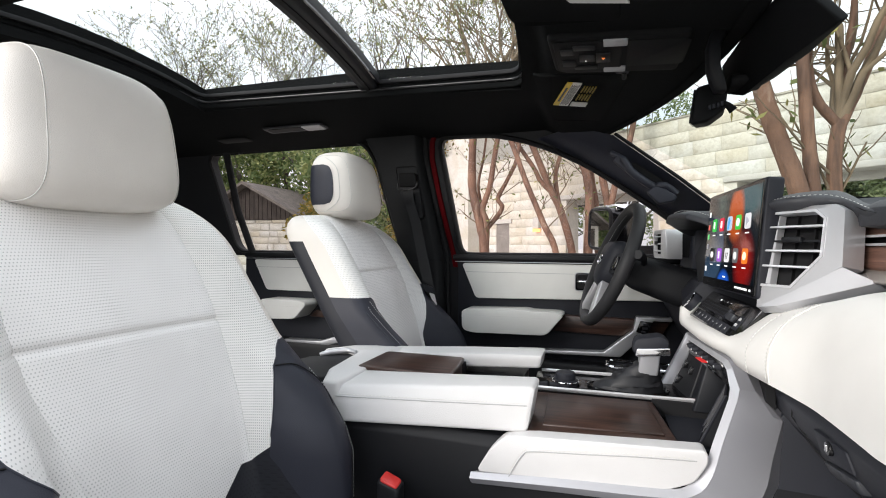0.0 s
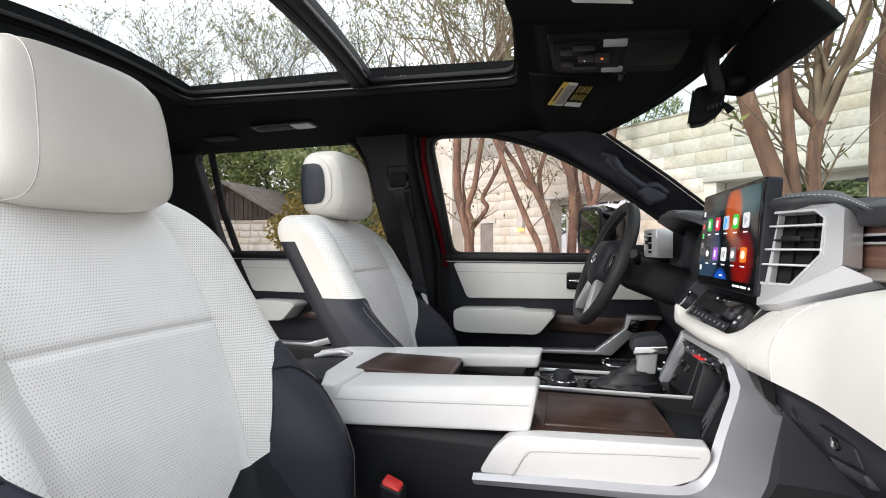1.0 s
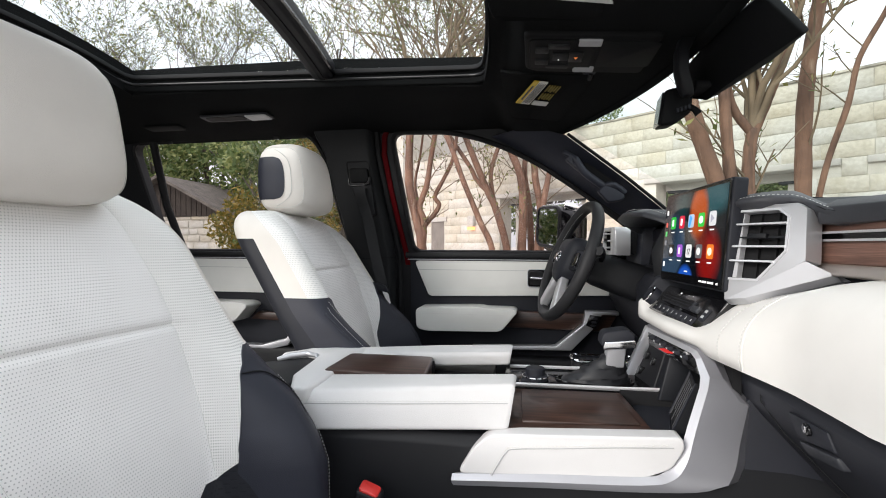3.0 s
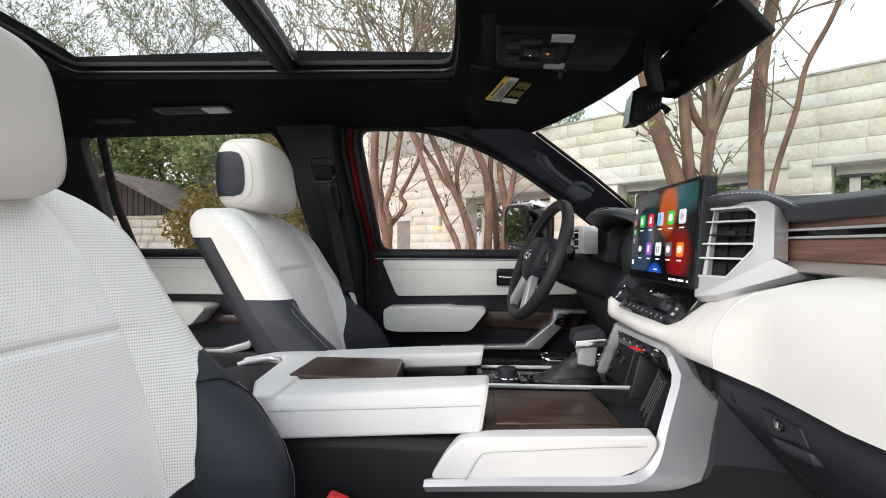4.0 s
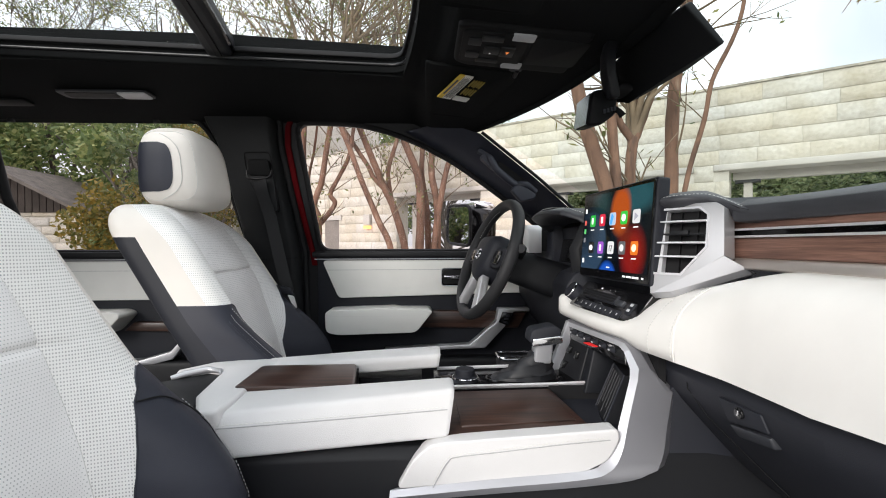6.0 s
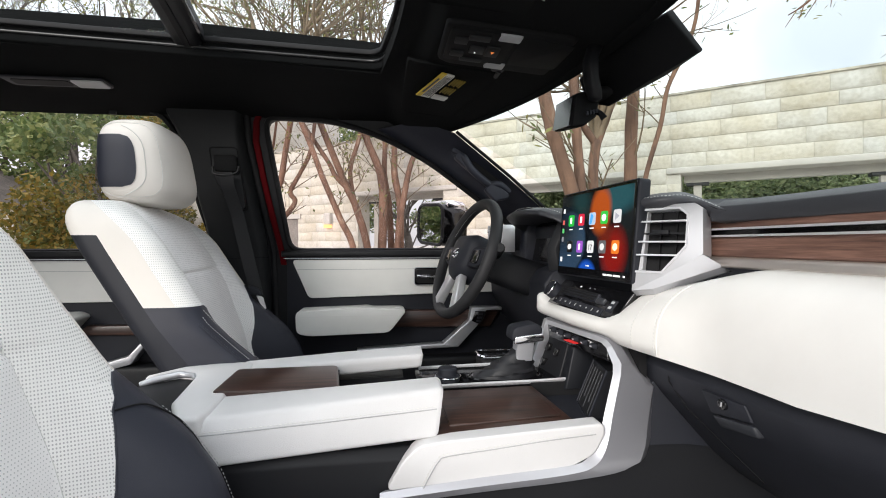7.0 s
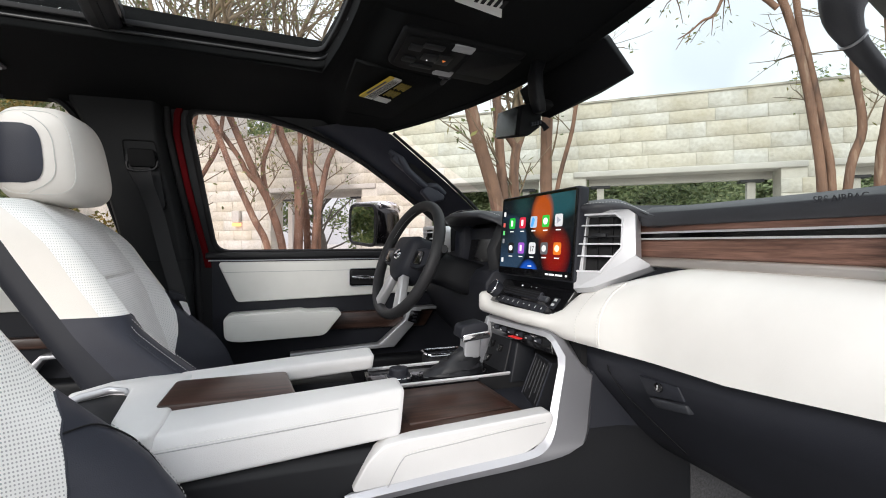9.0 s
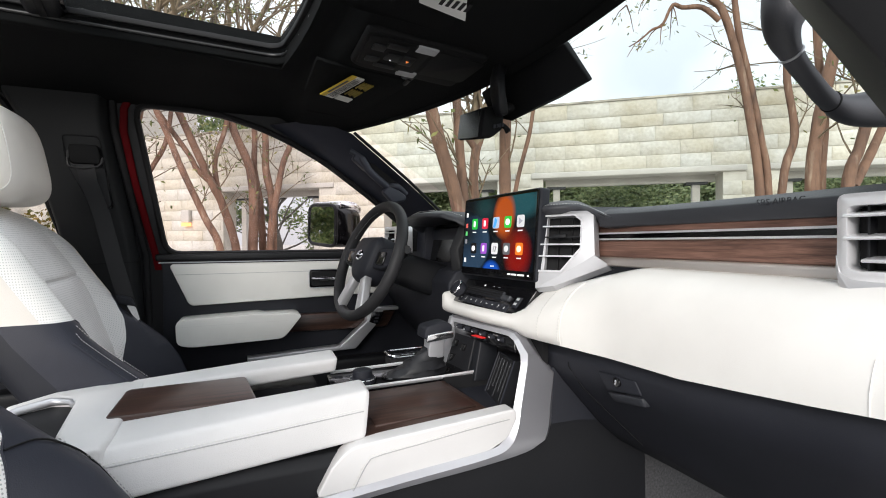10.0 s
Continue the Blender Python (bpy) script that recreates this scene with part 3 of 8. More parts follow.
part("switch_panel", prism([(-0.145, 1.003), (-0.130, 1.044), (-0.085, 1.040), (-0.110, 0.990)], "y", 0.788, 0.83), GLOSS, dd, bevel=0.002)
for k in range(3):
    part("switch", box(-0.128 + 0.004 * k, -0.110 + 0.004 * k, 0.784, 0.79, 1.000 + 0.013 * k, 1.008 + 0.013 * k), SOFT, dd, bevel=0.001)
side_door("door_2", "closed rear door with white leather pads and walnut strip", -2.05, -1.10,
               [(-1.98, 1.250), (-1.90, 1.095), (-1.16, 1.095), (-1.14, 1.250)],
               [(-1.86, 1.060), (-1.85, 0.975), (-1.80, 0.965), (-1.66, 0.97), (-1.59, 1.045), (-1.62, 1.06)],
               [(-1.63, 0.975), (-1.59, 1.01), (-1.16, 1.005), (-1.20, 0.965)],
               [(-1.75, 0.850), (-1.75, 0.862), (-1.55, 0.866), (-1.43, 0.90), (-1.38, 0.955), (-1.30, 0.955), (-1.30, 0.943), (-1.37, 0.94), (-1.42, 0.87), (-1.50, 0.85)], (-1.30, 1.18))


# ---- seats ----
def seat(name, label, at, w0, C, zb, hx, hs, tucked, seam, rise, rear_x, turned):
    """A bucket seat facing +x, built round its own middle. w0: half width, C: share of it that is the middle panel,
    zb: height where the black bolsters end, hx, hs: the headrest's place and size,
    seam: height of the cross seam, rise: where the bolster reaches its full depth, rear_x: shift of the back shell,
    turned: how far the side by the door falls back."""
    s = thing(name, label, "car seat", "front seats", at)
    zs = sorted(set([0.76 + 0.0165 * k for k in range(41)] + [0.88, zb, seam - 0.010, seam - 0.006, seam - 0.002, seam + 0.002, seam + 0.006, seam + 0.010, 1.425, 1.431, 1.434]))

    def edge(z):
        """Lateral place of the line between white strip and black bolster."""
        return float(np.interp(z - zb, [0.0, 0.05], [0.85 if tucked else 0.87, 0.87])) if z >= zb else float(np.interp(z - zb, [-0.34, -0.24, -0.188, -0.138, -0.098, -0.068, -0.038, -0.010, 0.0], [C + 0.12, C + 0.035, C + 0.048, C + 0.064, C + 0.080, C + 0.102, C + 0.130, C + 0.205, 0.85 if tucked else 0.87]))

    def far_edge(z):
        """The same line on the side by the door of a seat that shows it."""
        return edge(z) if tucked else float(np.interp(z, [0.97, 1.01, 1.07, 1.165, 1.20], [C + 0.02, C + 0.05, C + 0.11, 0.86, 0.87]))

    def near_edge(z):
        """The line and the centre panel's border on the side by the open door."""
        if not tucked:
            return edge(z), C
        return float(np.interp(z, [0.90, 0.96, 1.00, 1.06, 1.08, zb], [0.44, 0.50, 0.615, 0.80, 0.845, 0.87])), float(np.interp(z, [0.90, 0.96, 1.02, 1.07, 1.13, 1.20], [0.34, 0.40, 0.457, 0.50, 0.56, 0.61]))

    def ring(z):
        top = max(0.0, (z - 1.335) / 0.10)
        k = math.sqrt(max(0.0, 1 - min(1.0, top) ** 2.2)) if top > 0 else 1.0
        xc = float(np.interp(z, [0.76, 0.90, 1.02, 1.178, 1.245, 1.383, 1.44], [-0.895, -0.921, -0.949, -1.000, -1.032, -1.120, -1.160]))
        xk = float(np.interp(z, [0.76, 0.89, 0.95, 1.014, 1.07, 1.125, 1.25, 1.316, 1.40, 1.44], [-0.738, -0.740, -0.762, -0.806, -0.868, -0.926, -1.006, -1.046, -1.118, -1.155]))
        xr = float(np.interp(z, [0.76, 1.016, 1.311, 1.44], [-0.915, -1.042, -1.228, -1.300])) + rear_x
        mid = (xc + xr) / 2
        xc, xk, xr = mid + (xc - mid) * (0.12 + 0.88 * k), mid + (xk - mid) * (0.12 + 0.88 * k), mid + (xr - mid) * (0.12 + 0.88 * k)
        w = w0 * float(np.interp(z, [0.76, 1.1, 1.3, 1.44], [1.0, 1.0, 0.955, 0.90])) * (0.80 + 0.20 * k)
        narrow = 0.96 * (1 - 0.60 * min(1.0, max(0.0, (0.905 - z) / 0.095)))
        xs_ = xk - 0.012

        def half_ring(L, c):
            D = narrow * c
            pts = []
            for m in [0.0, 0.25 * D, 0.5 * D, 0.75 * D, 0.93 * D, D, c, c + (L - c) * 0.3, c + (L - c) * 0.65, L, L + (0.94 - L) * 0.35, L + (0.94 - L) * 0.7, 0.94]:
                q = min(1.0, max(0.0, (m - C + 0.03) / (rise - C)))
                x = xc + (xk - xc) * q * q * (3 - 2 * q) - 0.010 * k * math.cos(min(1.0, m / c) * math.pi / 2) - 0.005 * k * math.exp(-((m - c) / 0.02) ** 2)
                if m <= c:
                    x -= 0.007 * math.exp(-((z - seam) / 0.006) ** 2)
                pts.append((m, x - 0.012 * max(0.0, (m - 0.84) / 0.10) ** 2, True))
            pts += [(0.975, xs_ - 0.012 * k, False), (0.995, xs_ - 0.035 * k, False)]
            pts += [(1.0, xs_ - 0.04 * k + (xr + 0.035 * k - xs_ + 0.04 * k) * f, False) for f in (0.12, 0.3, 0.5, 0.68, 0.82, 1.0)]
            return pts + [(0.985, xr + 0.012 * k, False), (0.95, xr, False), (0.6, xr - 0.004, False), (0.3, xr - 0.006, False), (0.0, xr - 0.006, False)]

        full = half_ring(far_edge(z), C) + [(-m, x, f) for m, x, f in reversed(half_ring(*near_edge(z))[1:-1])]
        dip = (0.036 if tucked else 0.0) * math.exp(-((z - 0.90) / 0.055) ** 2)
        return [(Vector((x - turned * max(0.0, m) * w * (1 if f else 0.6), m * w, z + dip * float(np.interp(abs(m), [C, C + 0.05, 0.90], [0, 1, 0])) - (0.010 * (abs(m) ** 3) if top > 0 else 0.0) * min(1.0, top))), m, i, f) for i, (m, x, f) in enumerate(full)]

    rings = [ring(z) for z in zs]
    N = len(rings[0])
    M = (N + 2) // 2
    zones = {}
    for (za, a), (zc, b) in zip(zip(zs, rings), zip(zs[1:], rings[1:])):
        z = (za + zc) / 2
        for j in range(N):
            j2 = (j + 1) % N
            q = (a[j], a[j2], b[j2], b[j])
            lat, frontal = (a[j][1] + a[j2][1]) / 2, a[j][3] and a[j2][3]
            m, side = abs(lat), 1 if lat > 0 else -1
            i = min(j if j < M else N - j, j2 if 0 < j2 < M else N - j2)
            rear = i >= 18
            if rear and z < 1.345:
                key = ("back_shell", 0)
            elif i <= 5:
                key = ("backrest_centre", 0)
                if z < 0.90 and i == 5:
                    key = ("lower_strip", side)
            elif z < zb and i >= 9:
                key = ("side_bolster", side)
            elif (frontal and m < 0.875) or (not tucked and side < 0 and i <= 13):
                key = ("perforated_strip", side) if z > 0.90 else ("lower_strip", side)
            else:
                key = ("shoulder_cover", side)
            zones.setdefault(key, []).append([p[0] for p in q])
    mats = {"backrest_centre": (PERF, "white perforated leather centre panel"), "perforated_strip": (PERF_BOLD, "white boldly perforated leather strip"), "shoulder_cover": (WHITE, "smooth white leather shoulder"),
            "side_bolster": (NAVY, "black leather side bolster"), "back_shell": (SOFT, "black back shell"), "lower_strip": (NAVY_PERF, "black perforated leather strip")}
    for (z, side), quads in zones.items():
        bm = bmesh.new()
        for q in quads:
            bm.faces.new([bm.verts.new(p) for p in q])
        part(z, bm, mats[z][0] if z != "perforated_strip" else (PERF if tucked == (side < 0) else (PERF_BOLD if tucked else PERF_CORNER)), s, mats[z][1], smooth=75)
    bm = bmesh.new()
    bm.faces.new([bm.verts.new(p[0]) for p in rings[-1]])
    part("top_seam", bm, WHITE, s)

    def along(idx, z0, z1, off):
        return [r[idx][0] + Vector((off, 0, off * 0.4)) for z, r in zip(zs, rings) if z0 <= z <= z1]

    for sgn in (0, 1) if tucked else (1,):
        pick = (lambda i: i) if sgn == 0 else (lambda i: N - i)
        if tucked:
            part("centre_seam", tube(along(pick(6), 0.90, 1.41, -0.001), 0.0014, 5), SEAM, s)
        part("bolster_edge", tube(along(pick(9), 0.90, zb, 0.0), 0.0016, 5), NAVY, s)
        part("bolster_stitching", stitches(along(pick(12), 0.78, zb - (0.055 if tucked else 0.02), 0.0025), 0.004, 0.003, 0.0009), GREYTHREAD, s)
        if not tucked:
            part("bolster_stitching", stitches(along(pick(11), 0.78, zb - 0.004, 0.0025), 0.004, 0.003, 0.0009), GREYTHREAD, s)
        part("piping", tube(along(pick(13), 0.78, zb - (0.07 if tucked else 0.03), 0.001), 0.0030, 6), NAVY, s)
    for idx in (6, N - 6) if not tucked else ():
        part("centre_seam", tube(along(idx, 0.90, 1.41, -0.001), 0.0014, 5), SEAM, s)
    near = lambda z: rings[min(range(len(zs)), key=lambda k: abs(zs[k] - z))]
    for sgn in (0, 1) if tucked else ():
        line = [(9, 0.040), (10, 0.042), (11, 0.058), (12, 0.092), (12, 0.15), (12, 0.22), (12, 0.30)]
        pts_ = [near(zb - d)[i if sgn == 0 else N - i][0] + Vector((0.002, 0.0015 * (1 if sgn == 0 else -1), 0)) for i, d in line]
        pts_ = [p - Vector((0, (0.010 if k > 3 else 0.0) * (1 if sgn == 0 else -1), 0)) for k, p in enumerate(pts_)]
        part("bolster_tuck", tube(bezier(pts_, 4), 0.0015, 5), RUBBER, s)
    # cushion, low between the console and the sill
    rings2 = []
    for k in range(9):
        t = k / 8
        x = -0.84 + 0.50 * t
        zt = 0.775 + 0.03 * t - 0.05 * max(0, t - 0.75) / 0.25
        pr = [(-0.25, 0.62), (-0.255, zt - 0.05), (-0.22, zt + 0.005), (-0.17, zt - 0.02), (0, zt - 0.03), (0.17, zt - 0.02), (0.22, zt + 0.005), (0.255, zt - 0.05), (0.25, 0.62)]
        rings2.append([(x, y, z) for y, z in pr])
    part("cushion", loft(rings2), NAVY, s, "black leather seat cushion", bevel=0.012)
    part("seat_base", box(-0.84, -0.42, -0.22, 0.22, 0.56, 0.64), PLASTIC, s, bevel=0.01)
    # headrest
    hc, hd, hw, hh = Vector(hx), 0.092, 0.140 * hs, 0.122 * (0.5 + 0.5 * hs)
    NU, NV = 128, 64
    pts = {}
    for i in range(NV + 1):
        ph = math.pi * i / NV - math.pi / 2
        for j in range(NU):
            th = 2 * math.pi * j / NU
            e1, e2 = 0.50, 0.56
            cp, sp = math.cos(ph), math.sin(ph)
            lat = math.copysign(abs(sp) ** e1, sp)
            rad = max(0.0, cp) ** e1
            a = math.copysign(abs(math.cos(th)) ** e2, math.cos(th)) * rad
            c = math.copysign(abs(math.sin(th)) ** e2, math.sin(th)) * rad
            x = a * hd * (1.02 - (0.15 if a > 0 else 0.06) * c) - c * 0.008 + 0.004
            pts[i, j] = (hc + Vector((x, lat * hw * (1 - 0.05 * c) * (1 - 0.10 * max(0.0, a)), c * hh)), a, lat, c)
    cover = bmesh.new()
    for i in range(NV):
        for j in range(NU):
            q = [pts[i, j], pts[i, (j + 1) % NU], pts[i + 1, (j + 1) % NU], pts[i + 1, j]]
            seen, uniq = set(), []
            for p in q:
                key = tuple(round(x, 6) for x in p[0])
                if key not in seen:
                    seen.add(key)
                    uniq.append(cover.verts.new(p[0]))
            if len(uniq) >= 3:
                cover.faces.new(uniq)
    hr = part("headrest", cover, WHITE, s, "white leather headrest", smooth=180)

    def on_side(a, c, sgn, out):
        rad = (abs(a) ** (2 / 0.56) + abs(c) ** (2 / 0.56)) ** 0.28
        lat = sgn * max(0.0, 1 - min(1.0, rad) ** (2 / 0.50)) ** 0.25
        x = a * hd * (1.02 - (0.15 if a > 0 else 0.06) * c) - c * 0.008 + 0.004
        return hc + Vector((x - out * 0.4, lat * hw * (1 - 0.05 * c) * (1 - 0.10 * max(0.0, a)) + sgn * out, c * hh))

    for sgn in (-1, 1):
        rows = []
        for i in range(25):
            c = -0.62 + 1.16 * i / 24
            k = abs((c + 0.04) / 0.58)
            front_a = 0.28 - 0.40 * (1 - max(0.0, 1 - k ** 3) ** 0.40)
            back_a = -max(0.0, 0.98 ** (2 / 0.56) - abs(c) ** (2 / 0.56)) ** 0.28
            rows.append([on_side(front_a + (back_a - front_a) * j / 20, c, sgn, 0.0022) for j in range(21)])
        part("headrest_inset", loft(rows, closed=False), NAVY, hr, "black leather rear inset", smooth=180)
        rim = []
        for i in range(33):
            c = -0.80 + 1.56 * i / 32
            rim.append(on_side(0.50 - 0.62 * abs((c + 0.02) / 0.78) ** 4, c, sgn, 0.0012))
        part("headrest_piping", tube(rim, 0.0013, 5), SEAM, hr)
    for sgn in (-1, 1):
        i = NV // 2 + sgn * int(NV * (0.27 if not tucked else (0.25 if sgn > 0 else 0.17)))
        front = [pts[i, j % NU][0] + (pts[i, j % NU][0] - hc) * 0.006 for j in range(-46, 47)]
        part("headrest_seam", tube(front, 0.0010, 4), SEAM, hr)
        part("headrest_stitching", stitches([p + Vector((0, -sgn * 0.004, 0)) for p in front], 0.0045, 0.0035, 0.0009), THREAD, hr)
    for y in (-0.07, 0.07):
        part("headrest_post", tube([(-1.225, y, 1.38), (hx[0] - 0.01, y, hx[2] - 0.08)], 0.008, 10), CHROME, s)
    return s


seat("bucket_seat", "white perforated leather seat with black bolsters behind the steering wheel", (0.012, 0.437, -0.003), 0.318, 0.62, 1.165, (-1.194, -0.01, 1.544), 1.0, False, 1.236, 0.90, 0.0, 0.2)
pass_seat = seat("bucket_seat", "white perforated leather seat with black bolsters by the open door", (0.0, -0.545, 0.0), 0.305, 0.575, 1.118, (-1.157, 0.004, 1.513), 1.195, True, 1.170, 0.80, 0.0, 0.0)
NEAR = Vector((-0.291, -1.131, 1.319))
pass_seat.matrix_world = Matrix.Translation(NEAR * 0.05) @ Matrix.Scale(0.95, 4) @ Matrix.Translation((0.0, -0.545, 0.0))
buckle = thing("belt_buckle", "black belt buckle with a red release button", "seat belt buckle")
def buckle_ring(z, s_, lean_):
    return [(-0.650 + x * s_, -0.290 + y * s_ - lean_ * x, z + 0.10 * y - 0.18 * x) for x, y in rounded([(-0.024, -0.018), (0.024, -0.018), (0.024, 0.018), (-0.024, 0.018)], 0.008)]


part("housing", loft([buckle_ring(z, s_, 0.1) for z, s_ in ((0.78, 0.85), (0.83, 1.0), (0.853, 1.0), (0.858, 0.95))]), PLASTIC, buckle, bevel=0.002)
part("release_button", loft([buckle_ring(z, s_, 0.1) for z, s_ in ((0.854, 0.80), (0.861, 0.80), (0.863, 0.72))]), REDPLASTIC, buckle, "red release button", bevel=0.001)
part("strap", tube([(-0.64, -0.285, 0.80), (-0.63, -0.28, 0.70), (-0.62, -0.275, 0.58)], 0.014, 8), BELT, buckle)


# ---- centre console ----
con = thing("centre_console", "wide centre console in white leather, walnut and satin metal", "console")
part("body", loft([[(x, -0.212 - b, 0.56), (x, -0.208 - b, z - 0.02), (x, -0.195 - b, z), (x, 0.165 + b, z), (x, 0.178 + b, z - 0.02), (x, 0.182 + b, 0.56)]
                   for x, z, b in ((-0.90, 0.945, 0.03), (-0.80, 0.948, 0.03), (-0.60, 0.945, 0.012), (-0.45, 0.94, 0.0), (-0.38, 0.925, -0.004), (-0.12, 0.93, -0.006), (0.10, 0.93, -0.01), (0.30, 0.90, -0.01))]), PLASTIC, con, bevel=0.004)
# armrest lids
def lid(far, secs, r=0.010):
    """A padded lid along x; secs: x, top, near top edge, seam y and z, bottom y and z."""
    rings = []
    for x, zt, yn, ys, zs_, yb, zb_ in secs:
        line = rounded([(far, zb_), (far, zt), (yn, zt - 0.004), (ys, zs_), (yb, zb_)], r)
        cy, cz = (far + yb) / 2, (zt + zb_) / 2
        rings.append((x, line, cy, cz))
    out = []
    for k, (x, line, cy, cz) in enumerate(rings):
        steps = ((0.0, 0.90), (0.003, 0.965), (0.009, 1.0)) if k == 0 else (((-0.009, 1.0), (-0.003, 0.965), (0.0, 0.90)) if k == len(rings) - 1 else ((0.0, 1.0),))
        for dx, sc in steps:
            out.append([(x + dx - (0.16 * (0.995 - cz - (z - cz) * sc) if k == len(rings) - 1 else 0.0), cy + (y - cy) * sc, cz + (z - cz) * sc) for y, z in line])
    return loft(out)


lidp = part("armrest_lid", lid(-0.112, [(-0.812, 1.021, -0.226, -0.2480, 0.992, -0.262, 0.946), (-0.60, 1.032, -0.206, -0.2225, 0.996, -0.233, 0.950), (-0.392, 1.044, -0.184, -0.1945, 1.001, -0.203, 0.953)]), CONSOLE, con, "white leather armrest lid", smooth=40)
part("lid_seam", tube([(-0.805, -0.2465, 0.996), (-0.60, -0.2212, 1.000), (-0.400, -0.1943, 1.005)], 0.0011, 5), GREYTHREAD, lidp)
part("lid_stitching", stitches([(-0.803, -0.2456, 1.0005), (-0.60, -0.2205, 1.0045), (-0.400, -0.1933, 1.0095)], 0.005, 0.003, 0.0009), THREAD, lidp)
lidd = part("armrest_lid", lid(0.142, [(-0.85, 1.026, 0.066, 0.062, 1.012, 0.062, 0.985), (-0.60, 1.043, 0.064, 0.060, 1.028, 0.060, 1.004), (-0.412, 1.053, 0.060, 0.056, 1.040, 0.057, 1.016)], 0.008), CONSOLE, con, "white leather armrest lid", smooth=40)
part("lid_bottom", box(-0.84, -0.45, 0.075, 0.16, 0.95, 0.99), PLASTIC, lidd)
part("rear_pad", prism([(-0.797, -0.205), (-0.800, -0.245), (-0.835, -0.250), (-0.880, -0.155), (-0.905, 0.030), (-0.945, 0.046), (-1.000, 0.004), (-1.012, 0.035), (-0.960, 0.105), (-0.853, 0.140), (-0.80, 0.12)], "z", 0.965, 1.027), CONSOLE, con, "white leather rear pad with a slanting arm", bevel=0.008, segs=3)
part("wood_lid", prism(rounded([(-0.826, -0.116), (-0.826, 0.056), (-0.604, 0.060), (-0.584, -0.116)], 0.014), "z", 0.990, 1.0295), WOOD, con, "dark walnut sliding lid", bevel=0.004)
part("lid_well", box(-0.60, -0.40, -0.108, 0.06, 0.93, 0.955), GLOSS, con)
part("well_wall", prism([(-0.61, 0.95), (-0.61, 1.018), (-0.60, 1.018), (-0.60, 0.95)], "y", -0.108, 0.06), PLASTIC, con)
cup = part("cup_holder", prism([(-0.872, -0.18), (-0.900, 0.034), (-0.945, 0.05), (-1.03, -0.02), (-1.06, -0.16), (-0.95, -0.20)], "z", 0.95, 1.014), PLASTIC, con, "dark rear cup holder", bevel=0.004)
part("cup_rim", tube([(-1.008, 0.000, 1.016), (-0.985, 0.014, 1.022), (-0.945, 0.042, 1.025), (-0.912, 0.030, 1.024), (-0.905, 0.016, 1.020)], [0.006, 0.008, 0.008, 0.006, 0.004], 8), SILVER, cup, "satin metal rim")
# forward deck
part("wood_deck", loft([[(-0.41, -0.198, 0.957), (-0.125, -0.178, 0.965), (-0.155, 0.0, 0.982), (-0.41, 0.0, 0.978)], [(-0.41, -0.198, 0.93), (-0.125, -0.178, 0.93), (-0.155, 0.0, 0.93), (-0.41, 0.0, 0.93)]]), WOOD, con, "dark walnut deck panel", bevel=0.003)
part("deck_lid", loft([[(-0.372, -0.170, 0.9645), (-0.145, -0.160, 0.9705), (-0.168, -0.012, 0.984), (-0.378, -0.012, 0.981)], [(-0.372, -0.170, 0.955), (-0.145, -0.160, 0.96), (-0.168, -0.012, 0.97), (-0.378, -0.012, 0.97)]]), WOOD, con, "dark walnut tray lid", bevel=0.0025)
part("metal_strip", tube([(-0.41, 0.006, 0.985), (-0.25, 0.006, 0.987), (-0.155, 0.006, 0.988), (-0.036, 0.004, 0.992)], 0.0045, 6, flat=1.6), BRIGHT, con, "satin metal strip")
part("metal_strip", tube([(-0.41, 0.118, 1.0), (-0.20, 0.118, 1.004), (-0.08, 0.118, 1.006)], 0.0045, 6), BRIGHT, con, "satin metal strip")
part("deck_wall", box(-0.156, -0.030, -0.004, 0.010, 0.93, 0.988), RUBBER, con)
part("switch_deck", loft([[(-0.42, 0.008, 0.982), (-0.08, 0.008, 0.986), (-0.08, 0.116, 1.0), (-0.42, 0.116, 0.996)], [(-0.42, 0.008, 0.93), (-0.08, 0.008, 0.93), (-0.08, 0.116, 0.93), (-0.42, 0.116, 0.93)]]), GLOSS, con, bevel=0.002)
dial = part("drive_dial", loft([[(-0.345 + r * math.cos(a), 0.052 + r * math.sin(a), z) for a in [2 * math.pi * k / 32 for k in range(32)]] for r, z in ((0.030, 0.986), (0.030, 0.998), (0.024, 1.0), (0.0235, 1.014), (0.021, 1.017))]), SOFT, con, "black knurled drive mode dial", smooth=30)
part("dial_ring", outline_bar([(-0.345 + 0.0305 * math.cos(a), 0.052 + 0.0305 * math.sin(a), 0.996) for a in [2 * math.pi * k / 32 for k in range(32)]], 0.002, 6), CHROME, dial)
for k in range(6):
    bx, by = -0.405 + (k % 3) * 0.026, 0.022 + (k // 3) * 0.065
    part("deck_button", box(bx, bx + 0.021, by, by + 0.014, 0.985, 0.994), SOFT, con, bevel=0.002)
# shift lever
sh = thing("gear_lever", "black and silver gear lever with a leather boot", "gear lever")
BOOT = leather("boot_leather", (0.012, 0.0125, 0.015), rough=0.5, vary=0.15, spec=0.4)
folds = random.Random(31)
prof = [(-0.205, 0.080, 0.042, 0.988), (-0.203, 0.079, 0.041, 0.996), (-0.198, 0.068, 0.037, 1.001), (-0.195, 0.068, 0.036, 1.008), (-0.188, 0.054, 0.031, 1.013), (-0.185, 0.055, 0.031, 1.021), (-0.177, 0.042, 0.026, 1.027), (-0.174, 0.042, 0.026, 1.036), (-0.166, 0.030, 0.021, 1.044), (-0.162, 0.027, 0.020, 1.055)]
rings = []
